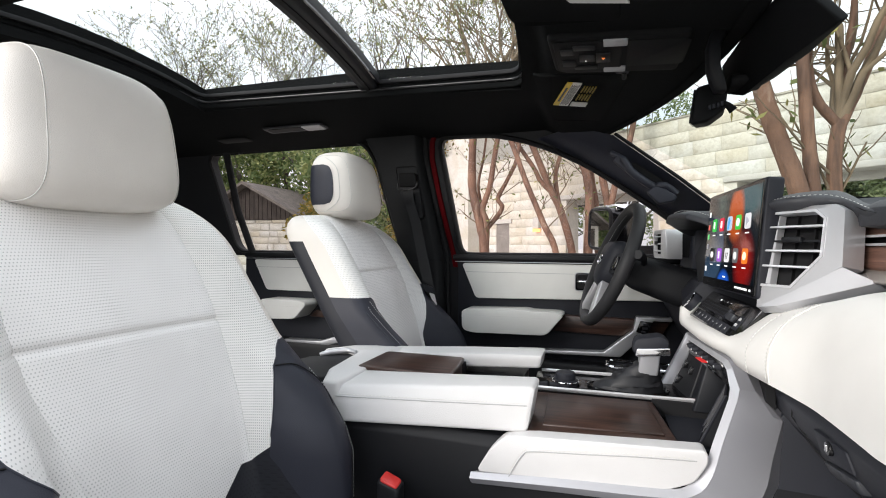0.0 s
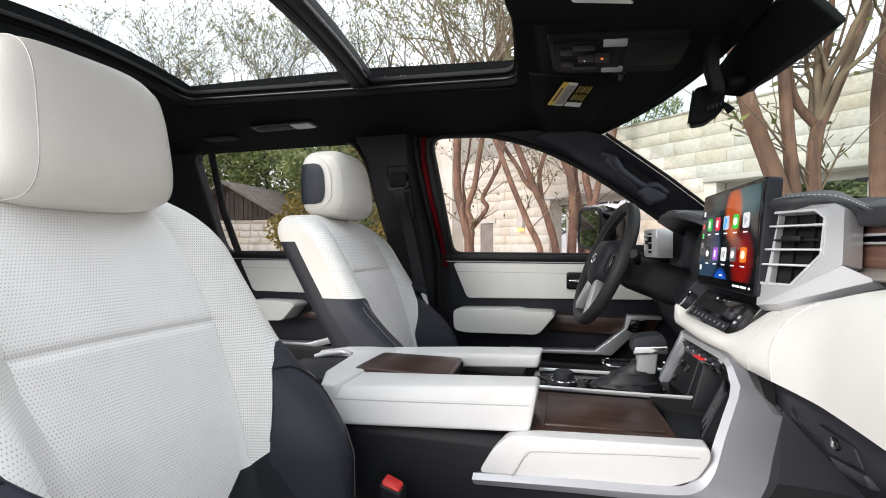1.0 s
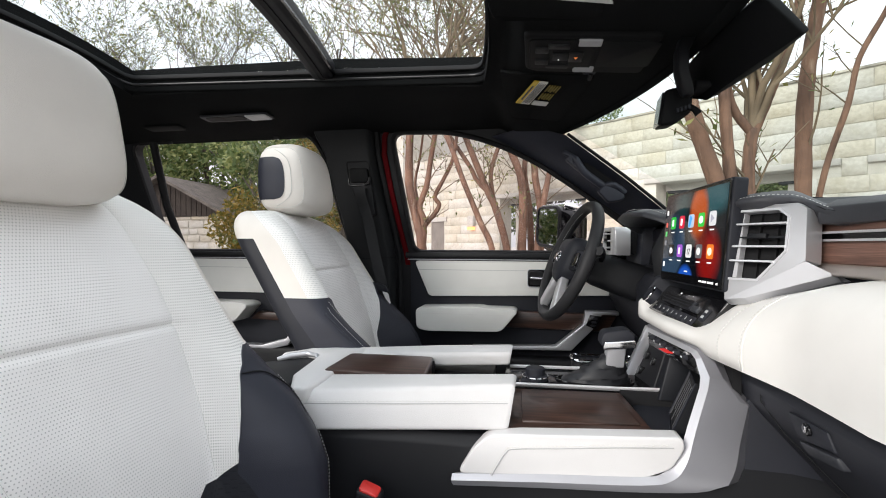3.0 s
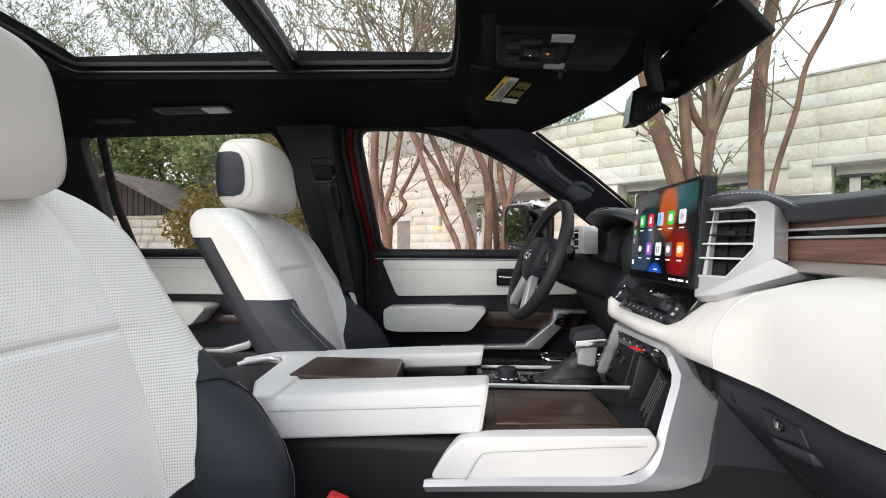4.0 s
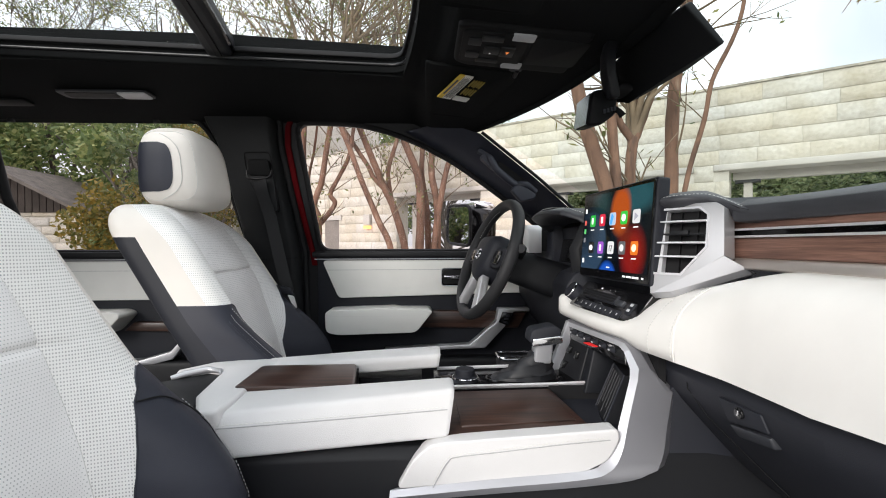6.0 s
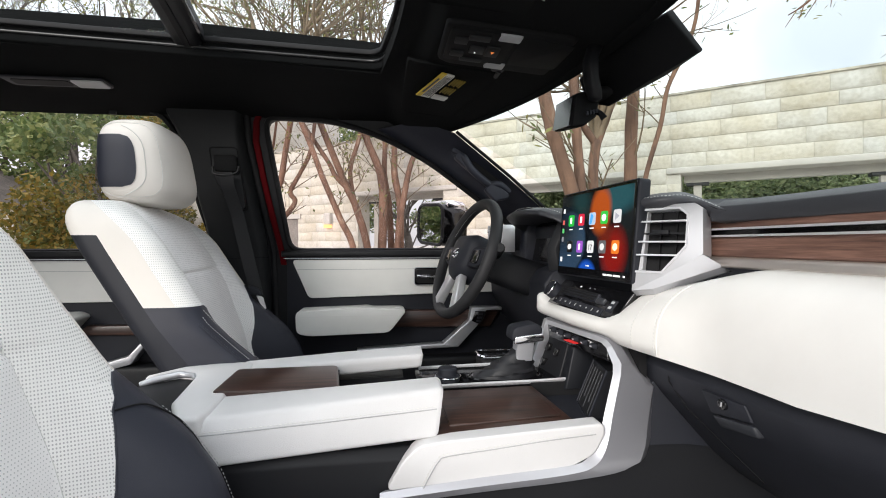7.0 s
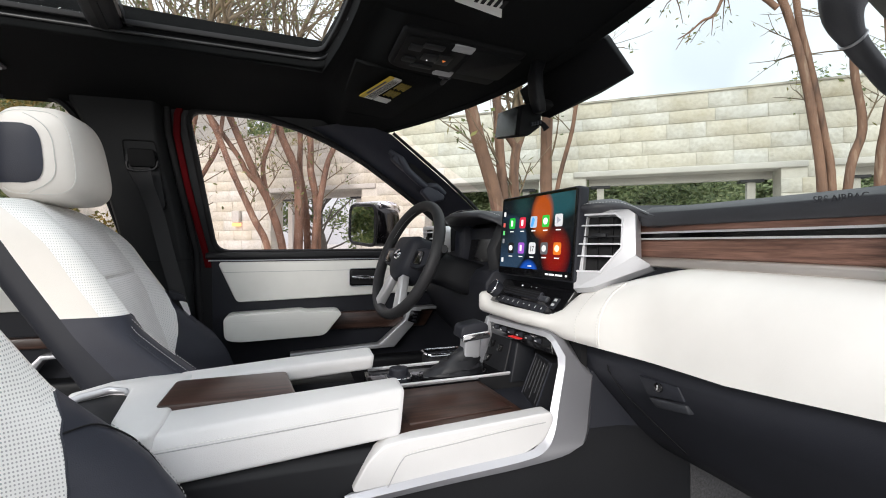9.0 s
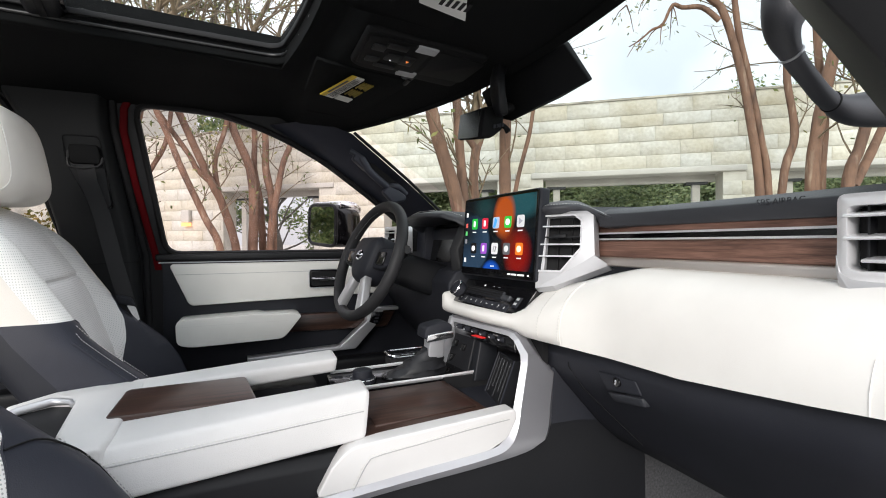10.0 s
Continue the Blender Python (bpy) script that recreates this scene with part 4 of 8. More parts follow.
for n_, (x0, a, b, z) in enumerate(prof):
    ph = folds.uniform(0, 6)
    rings.append([(x0 + a * (1 + 0.05 * math.sin(3 * t + ph)) * math.cos(t), 0.056 + b * (1 + 0.06 * math.sin(2 * t + ph)) * math.sin(t), z + 0.0035 * math.sin(3 * t + 2 * ph) * (0 < n_ < 9)) for t in [2 * math.pi * k / 32 for k in range(32)]])
part("boot", loft(rings), BOOT, sh, "creased black leather boot", smooth=70)
part("stem", loft([[(x - 0.021, y0, z), (x + 0.021, y0, z), (x + 0.021, y1, z), (x - 0.021, y1, z)] for x, y0, y1, z in ((-0.162, 0.030, 0.072, 1.030), (-0.158, 0.030, 0.072, 1.07), (-0.156, 0.024, 0.078, 1.085))]), SILVER, sh, "satin metal stem", bevel=0.004)
part("grip", loft([[(x, y, z) for x, z in rounded([(-0.196, 1.078), (-0.190, 1.112), (-0.135, 1.122), (-0.118, 1.112), (-0.120, 1.092), (-0.16, 1.086)], 0.012)] for y in (0.024, 0.04, 0.06, 0.084)]), SOFT, sh, "black moulded grip", bevel=0.008)
part("grip_trim", prism(rounded([(-0.190, 1.072), (-0.186, 1.092), (-0.118, 1.098), (-0.115, 1.080)], 0.006), "y", 0.0225, 0.03), CHROME, sh, bevel=0.002)
part("release_button", box(-0.19, -0.178, 0.035, 0.05, 1.09, 1.10), CHROME, sh, bevel=0.002)
part("boot_ring", outline_bar([(-0.205 + 0.089 * math.cos(t), 0.056 + 0.047 * math.sin(t), 0.991) for t in [2 * math.pi * k / 24 for k in range(24)]], 0.003, 6), GLOSS, sh)
holder = thing("cup_tray", "black cup tray with a chrome rim beside the gear lever", "cup holder")
part("tray", prism(rounded([(-0.25, 0.128), (-0.09, 0.128), (-0.09, 0.20), (-0.25, 0.20)], 0.02), "z", 0.95, 1.012), RUBBER, holder, bevel=0.004)
for k in range(9):
    part("mat_rib", box(-0.243 + 0.017 * k, -0.236 + 0.017 * k, 0.134, 0.194, 1.010, 1.0145), SOFT, holder)
part("rim", outline_bar([(x, y, 1.02) for x, y in rounded([(-0.25, 0.128), (-0.09, 0.128), (-0.09, 0.20), (-0.25, 0.20)], 0.02)], 0.0035, 6), CHROME, holder)
# knee pad on the passenger's side
pad = part("knee_pad", loft([[(x, y, z) for x, z in rounded([(-0.495, 0.874), (-0.465, 0.925), (-0.435, 0.952), (-0.40, 0.957), (-0.088, 0.975), (-0.085, 0.955), (-0.106, 0.917), (-0.150, 0.897)], 0.014)] for y in (-0.228, -0.222, -0.196, -0.188)]), CONSOLE, con, "white leather knee pad", bevel=0.006, segs=3)
seam = bezier([(-0.432, -0.2290, 0.868), (-0.414, -0.2290, 0.902), (-0.400, -0.2290, 0.923), (-0.384, -0.2290, 0.931), (-0.30, -0.2290, 0.939), (-0.20, -0.2290, 0.949), (-0.104, -0.2290, 0.956)], 5)
part("pad_seam", tube(seam, 0.0011, 5), GREYTHREAD, pad)
part("pad_stitching", stitches([p + Vector((-0.003, -0.0002, 0.004)) for p in seam], 0.0045, 0.003, 0.0009), THREAD, pad)
# metal frame of the centre stack
RIB = surface("rib_grey", (0.05, 0.05, 0.055), 0.4, grain=0)
stack = thing("centre_stack", "satin metal framed switch stack between dashboard and console", "centre stack")
bm = bmesh.new()
inner = [(-0.068, 0.150, 1.100), (-0.050, -0.105, 1.106), (-0.047, -0.130, 1.106), (-0.045, -0.150, 1.099), (-0.045, -0.178, 1.072), (-0.049, -0.186, 1.055), (-0.075, -0.203, 0.985), (-0.093, -0.214, 0.935), (-0.118, -0.222, 0.909), (-0.160, -0.228, 0.899), (-0.330, -0.228, 0.888), (-0.505, -0.226, 0.872)]
crest = [(-0.066, 0.158, 1.110), (-0.046, -0.118, 1.117), (-0.040, -0.143, 1.114), (-0.036, -0.158, 1.103), (-0.032, -0.189, 1.075), (-0.037, -0.196, 1.055), (-0.062, -0.213, 0.985), (-0.080, -0.225, 0.930), (-0.106, -0.234, 0.900), (-0.160, -0.238, 0.888), (-0.330, -0.238, 0.877), (-0.505, -0.234, 0.862)]
outer = [(-0.058, 0.162, 1.116), (-0.030, -0.120, 1.123), (-0.024, -0.142, 1.119), (-0.018, -0.156, 1.106), (-0.008, -0.186, 1.072), (0.014, -0.200, 1.036), (-0.003, -0.212, 0.975), (-0.018, -0.222, 0.918), (-0.050, -0.230, 0.890), (-0.160, -0.237, 0.880), (-0.330, -0.237, 0.871), (-0.505, -0.232, 0.857)]
inner, crest, outer = (ln[:5] + [tuple(p) for p in bezier(ln[5:], 4)] for ln in (inner, crest, outer))
strip = [(x + (0.004 if k < 5 or z < 0.90 else 0.014), y + 0.001, z - (0.002 if k < 5 else 0.005)) for k, (x, y, z) in enumerate(outer)]
deep = [(x + 0.03, y + 0.03, z - 0.004) for x, y, z in strip]
deep_in = [(x + 0.04, y + 0.02, z) for x, y, z in inner]
loft([[Vector(p) for p in ring_] for ring_ in zip([a_ * 0.04 + b_ * 0.96 for a_, b_ in zip(map(Vector, inner), map(Vector, crest))], outer, strip, deep, deep_in)], bm)
# the bevel's highlight is put into EDGE's lighter colour
part("lit_edge", loft([[Vector(a_), Vector(b_) + Vector((-0.0008, -0.0004, 0.0004)), Vector(b_) + Vector((0.004, 0.004, -0.002)), Vector(a_) + Vector((0.010, 0.008, 0))] for a_, b_ in zip(inner, crest)]), EDGE, stack, "bevelled metal edge in a lighter, lit tone", smooth=14)
part("side_frame", bm, FRAME, stack, "satin metal six-sided frame", smooth=14)
part("inner_rim", loft([[Vector(p), Vector(p) + Vector((0.004, 0.006, 0)), Vector(p) + Vector((0.03, 0.010, 0)), Vector(p) + Vector((0.03, 0, 0))] for p in inner[3:18]]), GLOSS, stack)
part("driver_frame", loft([[(x - 0.004, y - 0.013, z), (x + 0.03, y - 0.010, z), (x + 0.03, y + 0.008, z), (x - 0.004, y + 0.008, z)] for x, y, z in ((-0.062, 0.158, 1.112), (-0.072, 0.150, 1.092), (-0.126, 0.110, 0.994))]), SILVER, stack, bevel=0.002)
part("switch_bar", loft([[(-0.064, 0.145, 1.100), (-0.046, -0.125, 1.106), (-0.042, -0.146, 1.096), (-0.044, -0.155, 1.072), (-0.066, 0.145, 1.068)], [(0.0, 0.145, 1.100), (0.0, -0.125, 1.106), (0.0, -0.146, 1.096), (0.0, -0.155, 1.072), (0.0, 0.145, 1.068)]]), GLOSS, stack, bevel=0.002)
for k in range(6):
    y = 0.098 - 0.0396 * k
    xx = -0.0665 + 0.0035 * k
    tg = part("toggle_switch", prism([(xx - 0.001, 1.087), (xx - 0.007, 1.090), (xx - 0.006, 1.096), (xx + 0.01, 1.100), (xx + 0.01, 1.085)], "y", y - 0.009, y + 0.009), SOFT, stack, bevel=0.001)
    part("toggle_mark", box(xx - 0.0078, xx - 0.003, y - 0.0035 - 0.001 * (k % 2), y + 0.003, 1.0905, 1.0935), BRIGHT, tg)
part("hazard_button", loft([[(-0.0690, 0.018, 1.0830), (-0.0640, -0.028, 1.0840), (-0.0640, -0.028, 1.0824), (-0.0690, 0.018, 1.0814)], [(-0.05, 0.018, 1.0835), (-0.05, -0.028, 1.0845), (-0.05, -0.028, 1.0815), (-0.05, 0.018, 1.0805)]]), glow("red_lamp", (0.7, 0.03, 0.03), 0.45), stack, "thin red lit hazard button")
part("pocket_back", prism([(0.005, -0.19), (0.0, 0.17), (0.015, 0.17), (0.02, -0.19)], "z", 0.90, 1.10), RUBBER, stack)
part("pocket_floor", box(-0.13, 0.03, -0.18, 0.0, 0.94, 0.957), SOFT, stack)
SP = [Vector(p) for p in ((-0.064, 0.140, 1.070), (-0.054, 0.030, 1.070), (-0.084, 0.016, 0.978), (-0.122, 0.106, 0.976))]
part("socket_panel", loft([SP, [p + Vector((0.03, 0, 0)) for p in SP]]), PLASTIC, stack, bevel=0.002)
part("pocket_divider", loft([[(-0.052, 0.030, 1.068), (-0.050, 0.002, 1.068), (-0.076, -0.012, 0.972), (-0.084, 0.016, 0.972)], [(0.0, 0.030, 1.068), (0.0, 0.002, 1.068), (-0.01, -0.012, 0.972), (-0.01, 0.016, 0.972)]]), surface("slate_plastic", (0.010, 0.011, 0.014), 0.5, spec=0.3), stack, "slate grey divider", bevel=0.003)
CP = [Vector(p) for p in ((-0.046, -0.156, 1.052), (-0.090, -0.164, 0.958), (-0.062, -0.045, 0.955), (-0.018, -0.040, 1.048))]
part("charge_pad", loft([CP, [p + Vector((0.03, 0, 0)) for p in CP]]), PLASTIC, stack, "black ribbed phone rest")
part("pad_rim", outline_bar([p + Vector((-0.001, 0, 0)) for p in CP], 0.0025, 6), SOFT, stack)
for k in range(5):
    f = 0.14 + 0.18 * k
    a_, b_ = CP[0].lerp(CP[3], f), CP[1].lerp(CP[2], f)
    part("rest_rib", tube([a_.lerp(b_, 0.08) + Vector((-0.002, 0, 0)), a_.lerp(b_, 0.92 - 0.16 * (k % 2)) + Vector((-0.002, 0, 0))], 0.0010, 5), RIB, stack)
for u, v in ((0.22, 0.25), (0.22, 0.62), (0.62, 0.30)):
    c0 = (SP[0] * (1 - u) + SP[1] * u) * (1 - v) + (SP[3] * (1 - u) + SP[2] * u) * v
    part("socket", loft([[c0 + Vector((d + s_z * 0.008 * 0.45, s_y * 0.010, s_z * 0.008)) for s_y, s_z in ((-1, -1), (1, -1), (1, 1), (-1, 1))] for d in (-0.003, 0.01)]), GLOSS, stack, bevel=0.001)


# ---- dashboard ----
dash = thing("dashboard", "black and white leather dashboard with walnut and metal trim", "dashboard")
SEC = [k * 0.05 for k in range(-17, -5)] + [-0.285, -0.272, -0.262]
TRIM = [-0.716] + [k * 0.05 for k in range(-14, -4)] + [-0.165]


def front(y):
    """How far forward the face of the passenger's side lies."""
    return 0.035 * max(0.0, (-y - 0.35) / 0.5) ** 2 * -1


part("top_pad", loft([[(x + front(y) - 0.024 * max(0.0, 1 - (-y - 0.262) / 0.14) ** 2 * (x < 0.2), y, z) for x, z in ((0.62, 1.34), (0.50, 1.375), (0.34, 1.392), (0.20, 1.395), (0.150, 1.392), (0.128, 1.380), (0.124, 1.366), (0.126, 1.353), (0.15, 1.350), (0.60, 1.30))] for y in SEC]), DASHTOP, dash, "black leather top pad", bevel=0.002)
part("upper_wood", loft([[(x + front(y), y, z) for x, z in ((0.132, 1.360), (0.130, 1.3415), (0.16, 1.3415), (0.16, 1.360))] for y in TRIM]), WOOD_Y, dash, "walnut veneer band")
for z in (1.3393, 1.3265):
    part("chrome_line", loft([[(x + front(y), y, z + dz) for x, dz in ((0.122, -0.0018), (0.122, 0.0018), (0.15, 0.0018), (0.15, -0.0018))] for y in TRIM]), BRIGHT, dash)
part("gloss_slot", loft([[(x + front(y), y, z) for x, z in ((0.134, 1.3375), (0.134, 1.328), (0.16, 1.328), (0.16, 1.3375))] for y in TRIM]), GLOSS, dash)
part("lower_wood", loft([[(x + front(y), y, z) for x, z in ((0.130, 1.325), (0.127, 1.318), (0.125, 1.292), (0.128, 1.288), (0.16, 1.288), (0.16, 1.325))] for y in TRIM]), WOOD_Y, dash, "walnut veneer band", bevel=0.001)
part("metal_lip", loft([[(x + front(y), y, z) for x, z in ((0.127, 1.288), (0.120, 1.283), (0.116, 1.272), (0.120, 1.268), (0.16, 1.268), (0.16, 1.288))] for y in TRIM]), surface("champagne_metal", (0.62, 0.56, 0.52), 0.4, 0.7, grain=900, depth=0.0002, vary=0.05), dash, "satin champagne metal lip", bevel=0.002)


def face(y):
    """Cross-section of the white knee roll, top edge to seam."""
    k = min(1.0, max(0.0, (-y - 0.155) / 0.25))
    k = k * k * (3 - 2 * k)
    f = front(y)
    seam = float(np.interp(-y, [0.15, 0.35, 0.55, 0.644, 0.743, 0.811], [1.108, 1.108, 1.113, 1.123, 1.135, 1.145]))
    a = [(0.125, 1.272), (0.090, 1.268), (0.055, 1.254), (0.030, 1.232), (0.016, 1.20)] + [(x, seam + (1.20 - seam) * v) for x, v in ((0.009, 0.66), (0.005, 0.33), (0.005, 0.0))] + [(0.06, seam - 0.004), (0.14, 1.25)]
    b = [(0.030, 1.218), (0.010, 1.205), (-0.010, 1.186), (-0.026, 1.168), (-0.038, 1.152), (-0.041, 1.139), (-0.039, 1.126), (-0.035, 1.112), (0.02, 1.106), (0.05, 1.19)]
    sh_ = -0.04 * max(0.0, y) + 0.022 * max(0.0, min(1.0, -y / 0.14)) ** 1.5
    up = 0.026 * min(1.0, max(0.0, (y - 0.13) / 0.05)) ** 2
    c = [(0.0, 1.166 + up), (-0.030, 1.157 + up), (-0.052, 1.155 + up), (-0.064, 1.152 + up), (-0.070, 1.145 + up), (-0.071, 1.138), (-0.068, 1.128), (-0.058, 1.121), (-0.01, 1.116), (0.02, 1.15)]
    w = min(1.0, max(0.0, (-y - 0.115) / 0.07))
    w = w * w * (3 - 2 * w)
    b = [(q[0] * w + (p[0] + sh_) * (1 - w), q[1] * w + p[1] * (1 - w)) for p, q in zip(c, b)]
    tip = max(0.0, (y - 0.185) / 0.03)
    s_ = math.sqrt(max(0.02, 1 - tip * tip))
    return [((p[0] * k + q[0] * (1 - k) + f * k + 0.03) * s_ - 0.03, y, (p[1] * k + q[1] * (1 - k) - 1.132) * s_ + 1.132) for p, q in zip(a, b)]


part("knee_roll", loft([face(y) for y in [k * 0.0125 for k in range(-68, 15)] + [0.19, 0.20, 0.208, 0.213, 0.2145]]), DASHPAD, dash, "white leather padded dash face with a narrow chin under the screen", smooth=80)
bm = bmesh.new()
for y in (-0.277, -0.224):
    stitches([Vector(p) + Vector((-0.002, 0, 0.001)) for p in face(y)[1:8]], 0.0040, 0.0025, 0.0009, bm)
part("dash_stitching", bm, THREAD, dash)["kind"] = "stuff"
for y in (-0.281, -0.797):
    part("dash_seam", tube([Vector(p) + Vector((-0.0002, 0, 0.0002)) for p in bezier(face(y)[1 if y > -0.5 else 4:8], 4)], 0.0007, 5), DASHPAD, dash, "raised leather seam")
gb = part("glove_box", loft([[(x + front(y), y, z - d * max(0.0, 1 - (1.086 - z) / 0.22)) for x, z in ((0.026, 1.096), (0.019, 1.075), (0.026, 1.045), (0.050, 1.015), (0.10, 0.960), (0.16, 0.895), (0.22, 0.845), (0.30, 0.83), (0.42, 0.90), (0.42, 1.08))]
                             for y, d in ((-0.85, -0.055), (-0.743, -0.036), (-0.644, -0.024), (-0.55, -0.014), (-0.35, -0.008), (-0.22, -0.003), (-0.16, -0.001))]), SOFT, dash, "black plastic glove box", bevel=0.003, smooth=70)
part("lid_gap", tube([(0.0235, -0.255, 1.082), (0.0205, -0.262, 1.060), (0.048, -0.275, 1.014), (0.10, -0.30, 0.957), (0.155, -0.33, 0.897)], 0.0012, 4), RUBBER, gb)
part("console_cheek", prism(rounded([(-0.30, 0.56), (-0.30, 0.80), (-0.12, 0.86), (-0.03, 0.90), (0.02, 1.03), (0.05, 1.06), (0.20, 1.06), (0.21, 0.83), (0.19, 0.56)], 0.006), "y", -0.196, -0.16), SOFT, dash, "black lower console side", bevel=0.002)
part("carpet_side", prism([(0.19, 0.56), (0.205, 0.95), (0.60, 0.95), (0.60, 0.56)], "y", -0.194, -0.16), CARPET, dash, "grey carpeted tunnel side")
gh = part("latch_bezel", loft([[(0.0165 + d, -0.357, 1.075), (0.0165 + d, -0.449, 1.080), (0.021 + d, -0.459, 1.057), (0.021 + d, -0.376, 1.043)] for d in (-0.002, 0.02)]), SOFT, gb, bevel=0.002)
part("latch_lock", loft([[(0.0155 + d, -0.406 + 0.0095 * math.cos(a), 1.067 + 0.0085 * math.sin(a)) for a in [2 * math.pi * k / 20 for k in range(20)]] for d in (-0.003, 0.01)]), GLOSS, gh, bevel=0.001)
part("latch_key", box(0.0105, 0.0145, -0.4085, -0.4045, 1.0625, 1.0715), CHROME, gh, bevel=0.001)
part("latch_pull", loft([[(0.0200 + d, -0.376, 1.041), (0.0205 + d, -0.461, 1.053), (0.0275 + d, -0.463, 1.036), (0.028 + d, -0.388, 1.024)] for d in (-0.002, 0.02)]), surface("grey_plastic", (0.026, 0.028, 0.034), 0.5), gb, bevel=0.004)
tm = Matrix(((0, 0, -1, 0.1268 + front(-0.625)), (-1, 0, 0, -0.625), (0, 1, 0, 1.379), (0, 0, 0, 1)))
words("airbag_lettering", "SRS AIRBAG", 0.013, tm, DASHTOP, dash, 0.0005)


VENT = surface("pale_satin_metal", (0.58, 0.58, 0.595), 0.32, 0.48, grain=1200, depth=0.00015, vary=0.04)


def air_vent(name, label, m, w, h, slats=3):
    """A vent facing -x round its own middle: metal frame, black duct, slats."""
    v = thing(name, label, "air vent")
    v.matrix_world = m
    outer = rounded([(w / 2, -h / 2 + 0.006), (w / 2, h / 2), (-w / 2, h / 2), (-w / 2, -h / 2), (w / 2 - 0.012, -h / 2)], 0.010)
    inner = [(y * (1 - 0.024 / w), z * (1 - 0.030 / h)) for y, z in outer]
    k = bmesh.new()
    rows = [[k.verts.new((x, *p)) for p in line] for line, x in ((outer, 0.0), (inner, -0.004), (inner, 0.03), (outer, 0.03))]
    for a in range(4):
        s, e = rows[a], rows[(a + 1) % 4]
        for i in range(len(s)):
            j = (i + 1) % len(s)
            k.faces.new((s[i], s[j], e[j], e[i]))
    part("frame", k, BRIGHT, v, "satin metal frame", bevel=0.0012, smooth=25)
    part("inner_cheek", box(0.002, 0.026, -w / 2 + 0.013, -w / 2 + 0.030, -h / 2 + 0.014, h / 2 - 0.014), VENT, v, "satin metal cheek")
    part("duct", loft([[(0.028, *p) for p in inner], [(0.032, *p) for p in inner]]), RUBBER, v)
    for i in range(slats):
        z = -h / 2 + h * (i + 1) / (slats + 1)
        part("slat", prism([(-0.004, z - 0.0020), (-0.007, z), (-0.004, z + 0.0026), (0.022, z + 0.006), (0.022, z + 0.002)], "y", -w / 2 + 0.008, w / 2 - (0.008 if i else 0.026)), BRIGHT, v, "metal faced slat", bevel=0.0008)
    for i in range(4):
        y = -w / 2 + w * (i + 1) / 5
        part("blade", box(0.008, 0.026, y - 0.0012, y + 0.0012, -h / 2 + 0.01, h / 2 - 0.01), PLASTIC, v)
    part("slider", box(-0.012, 0.0, -0.012, 0.006, -0.002, 0.010), PLASTIC, v, bevel=0.002)
    return v


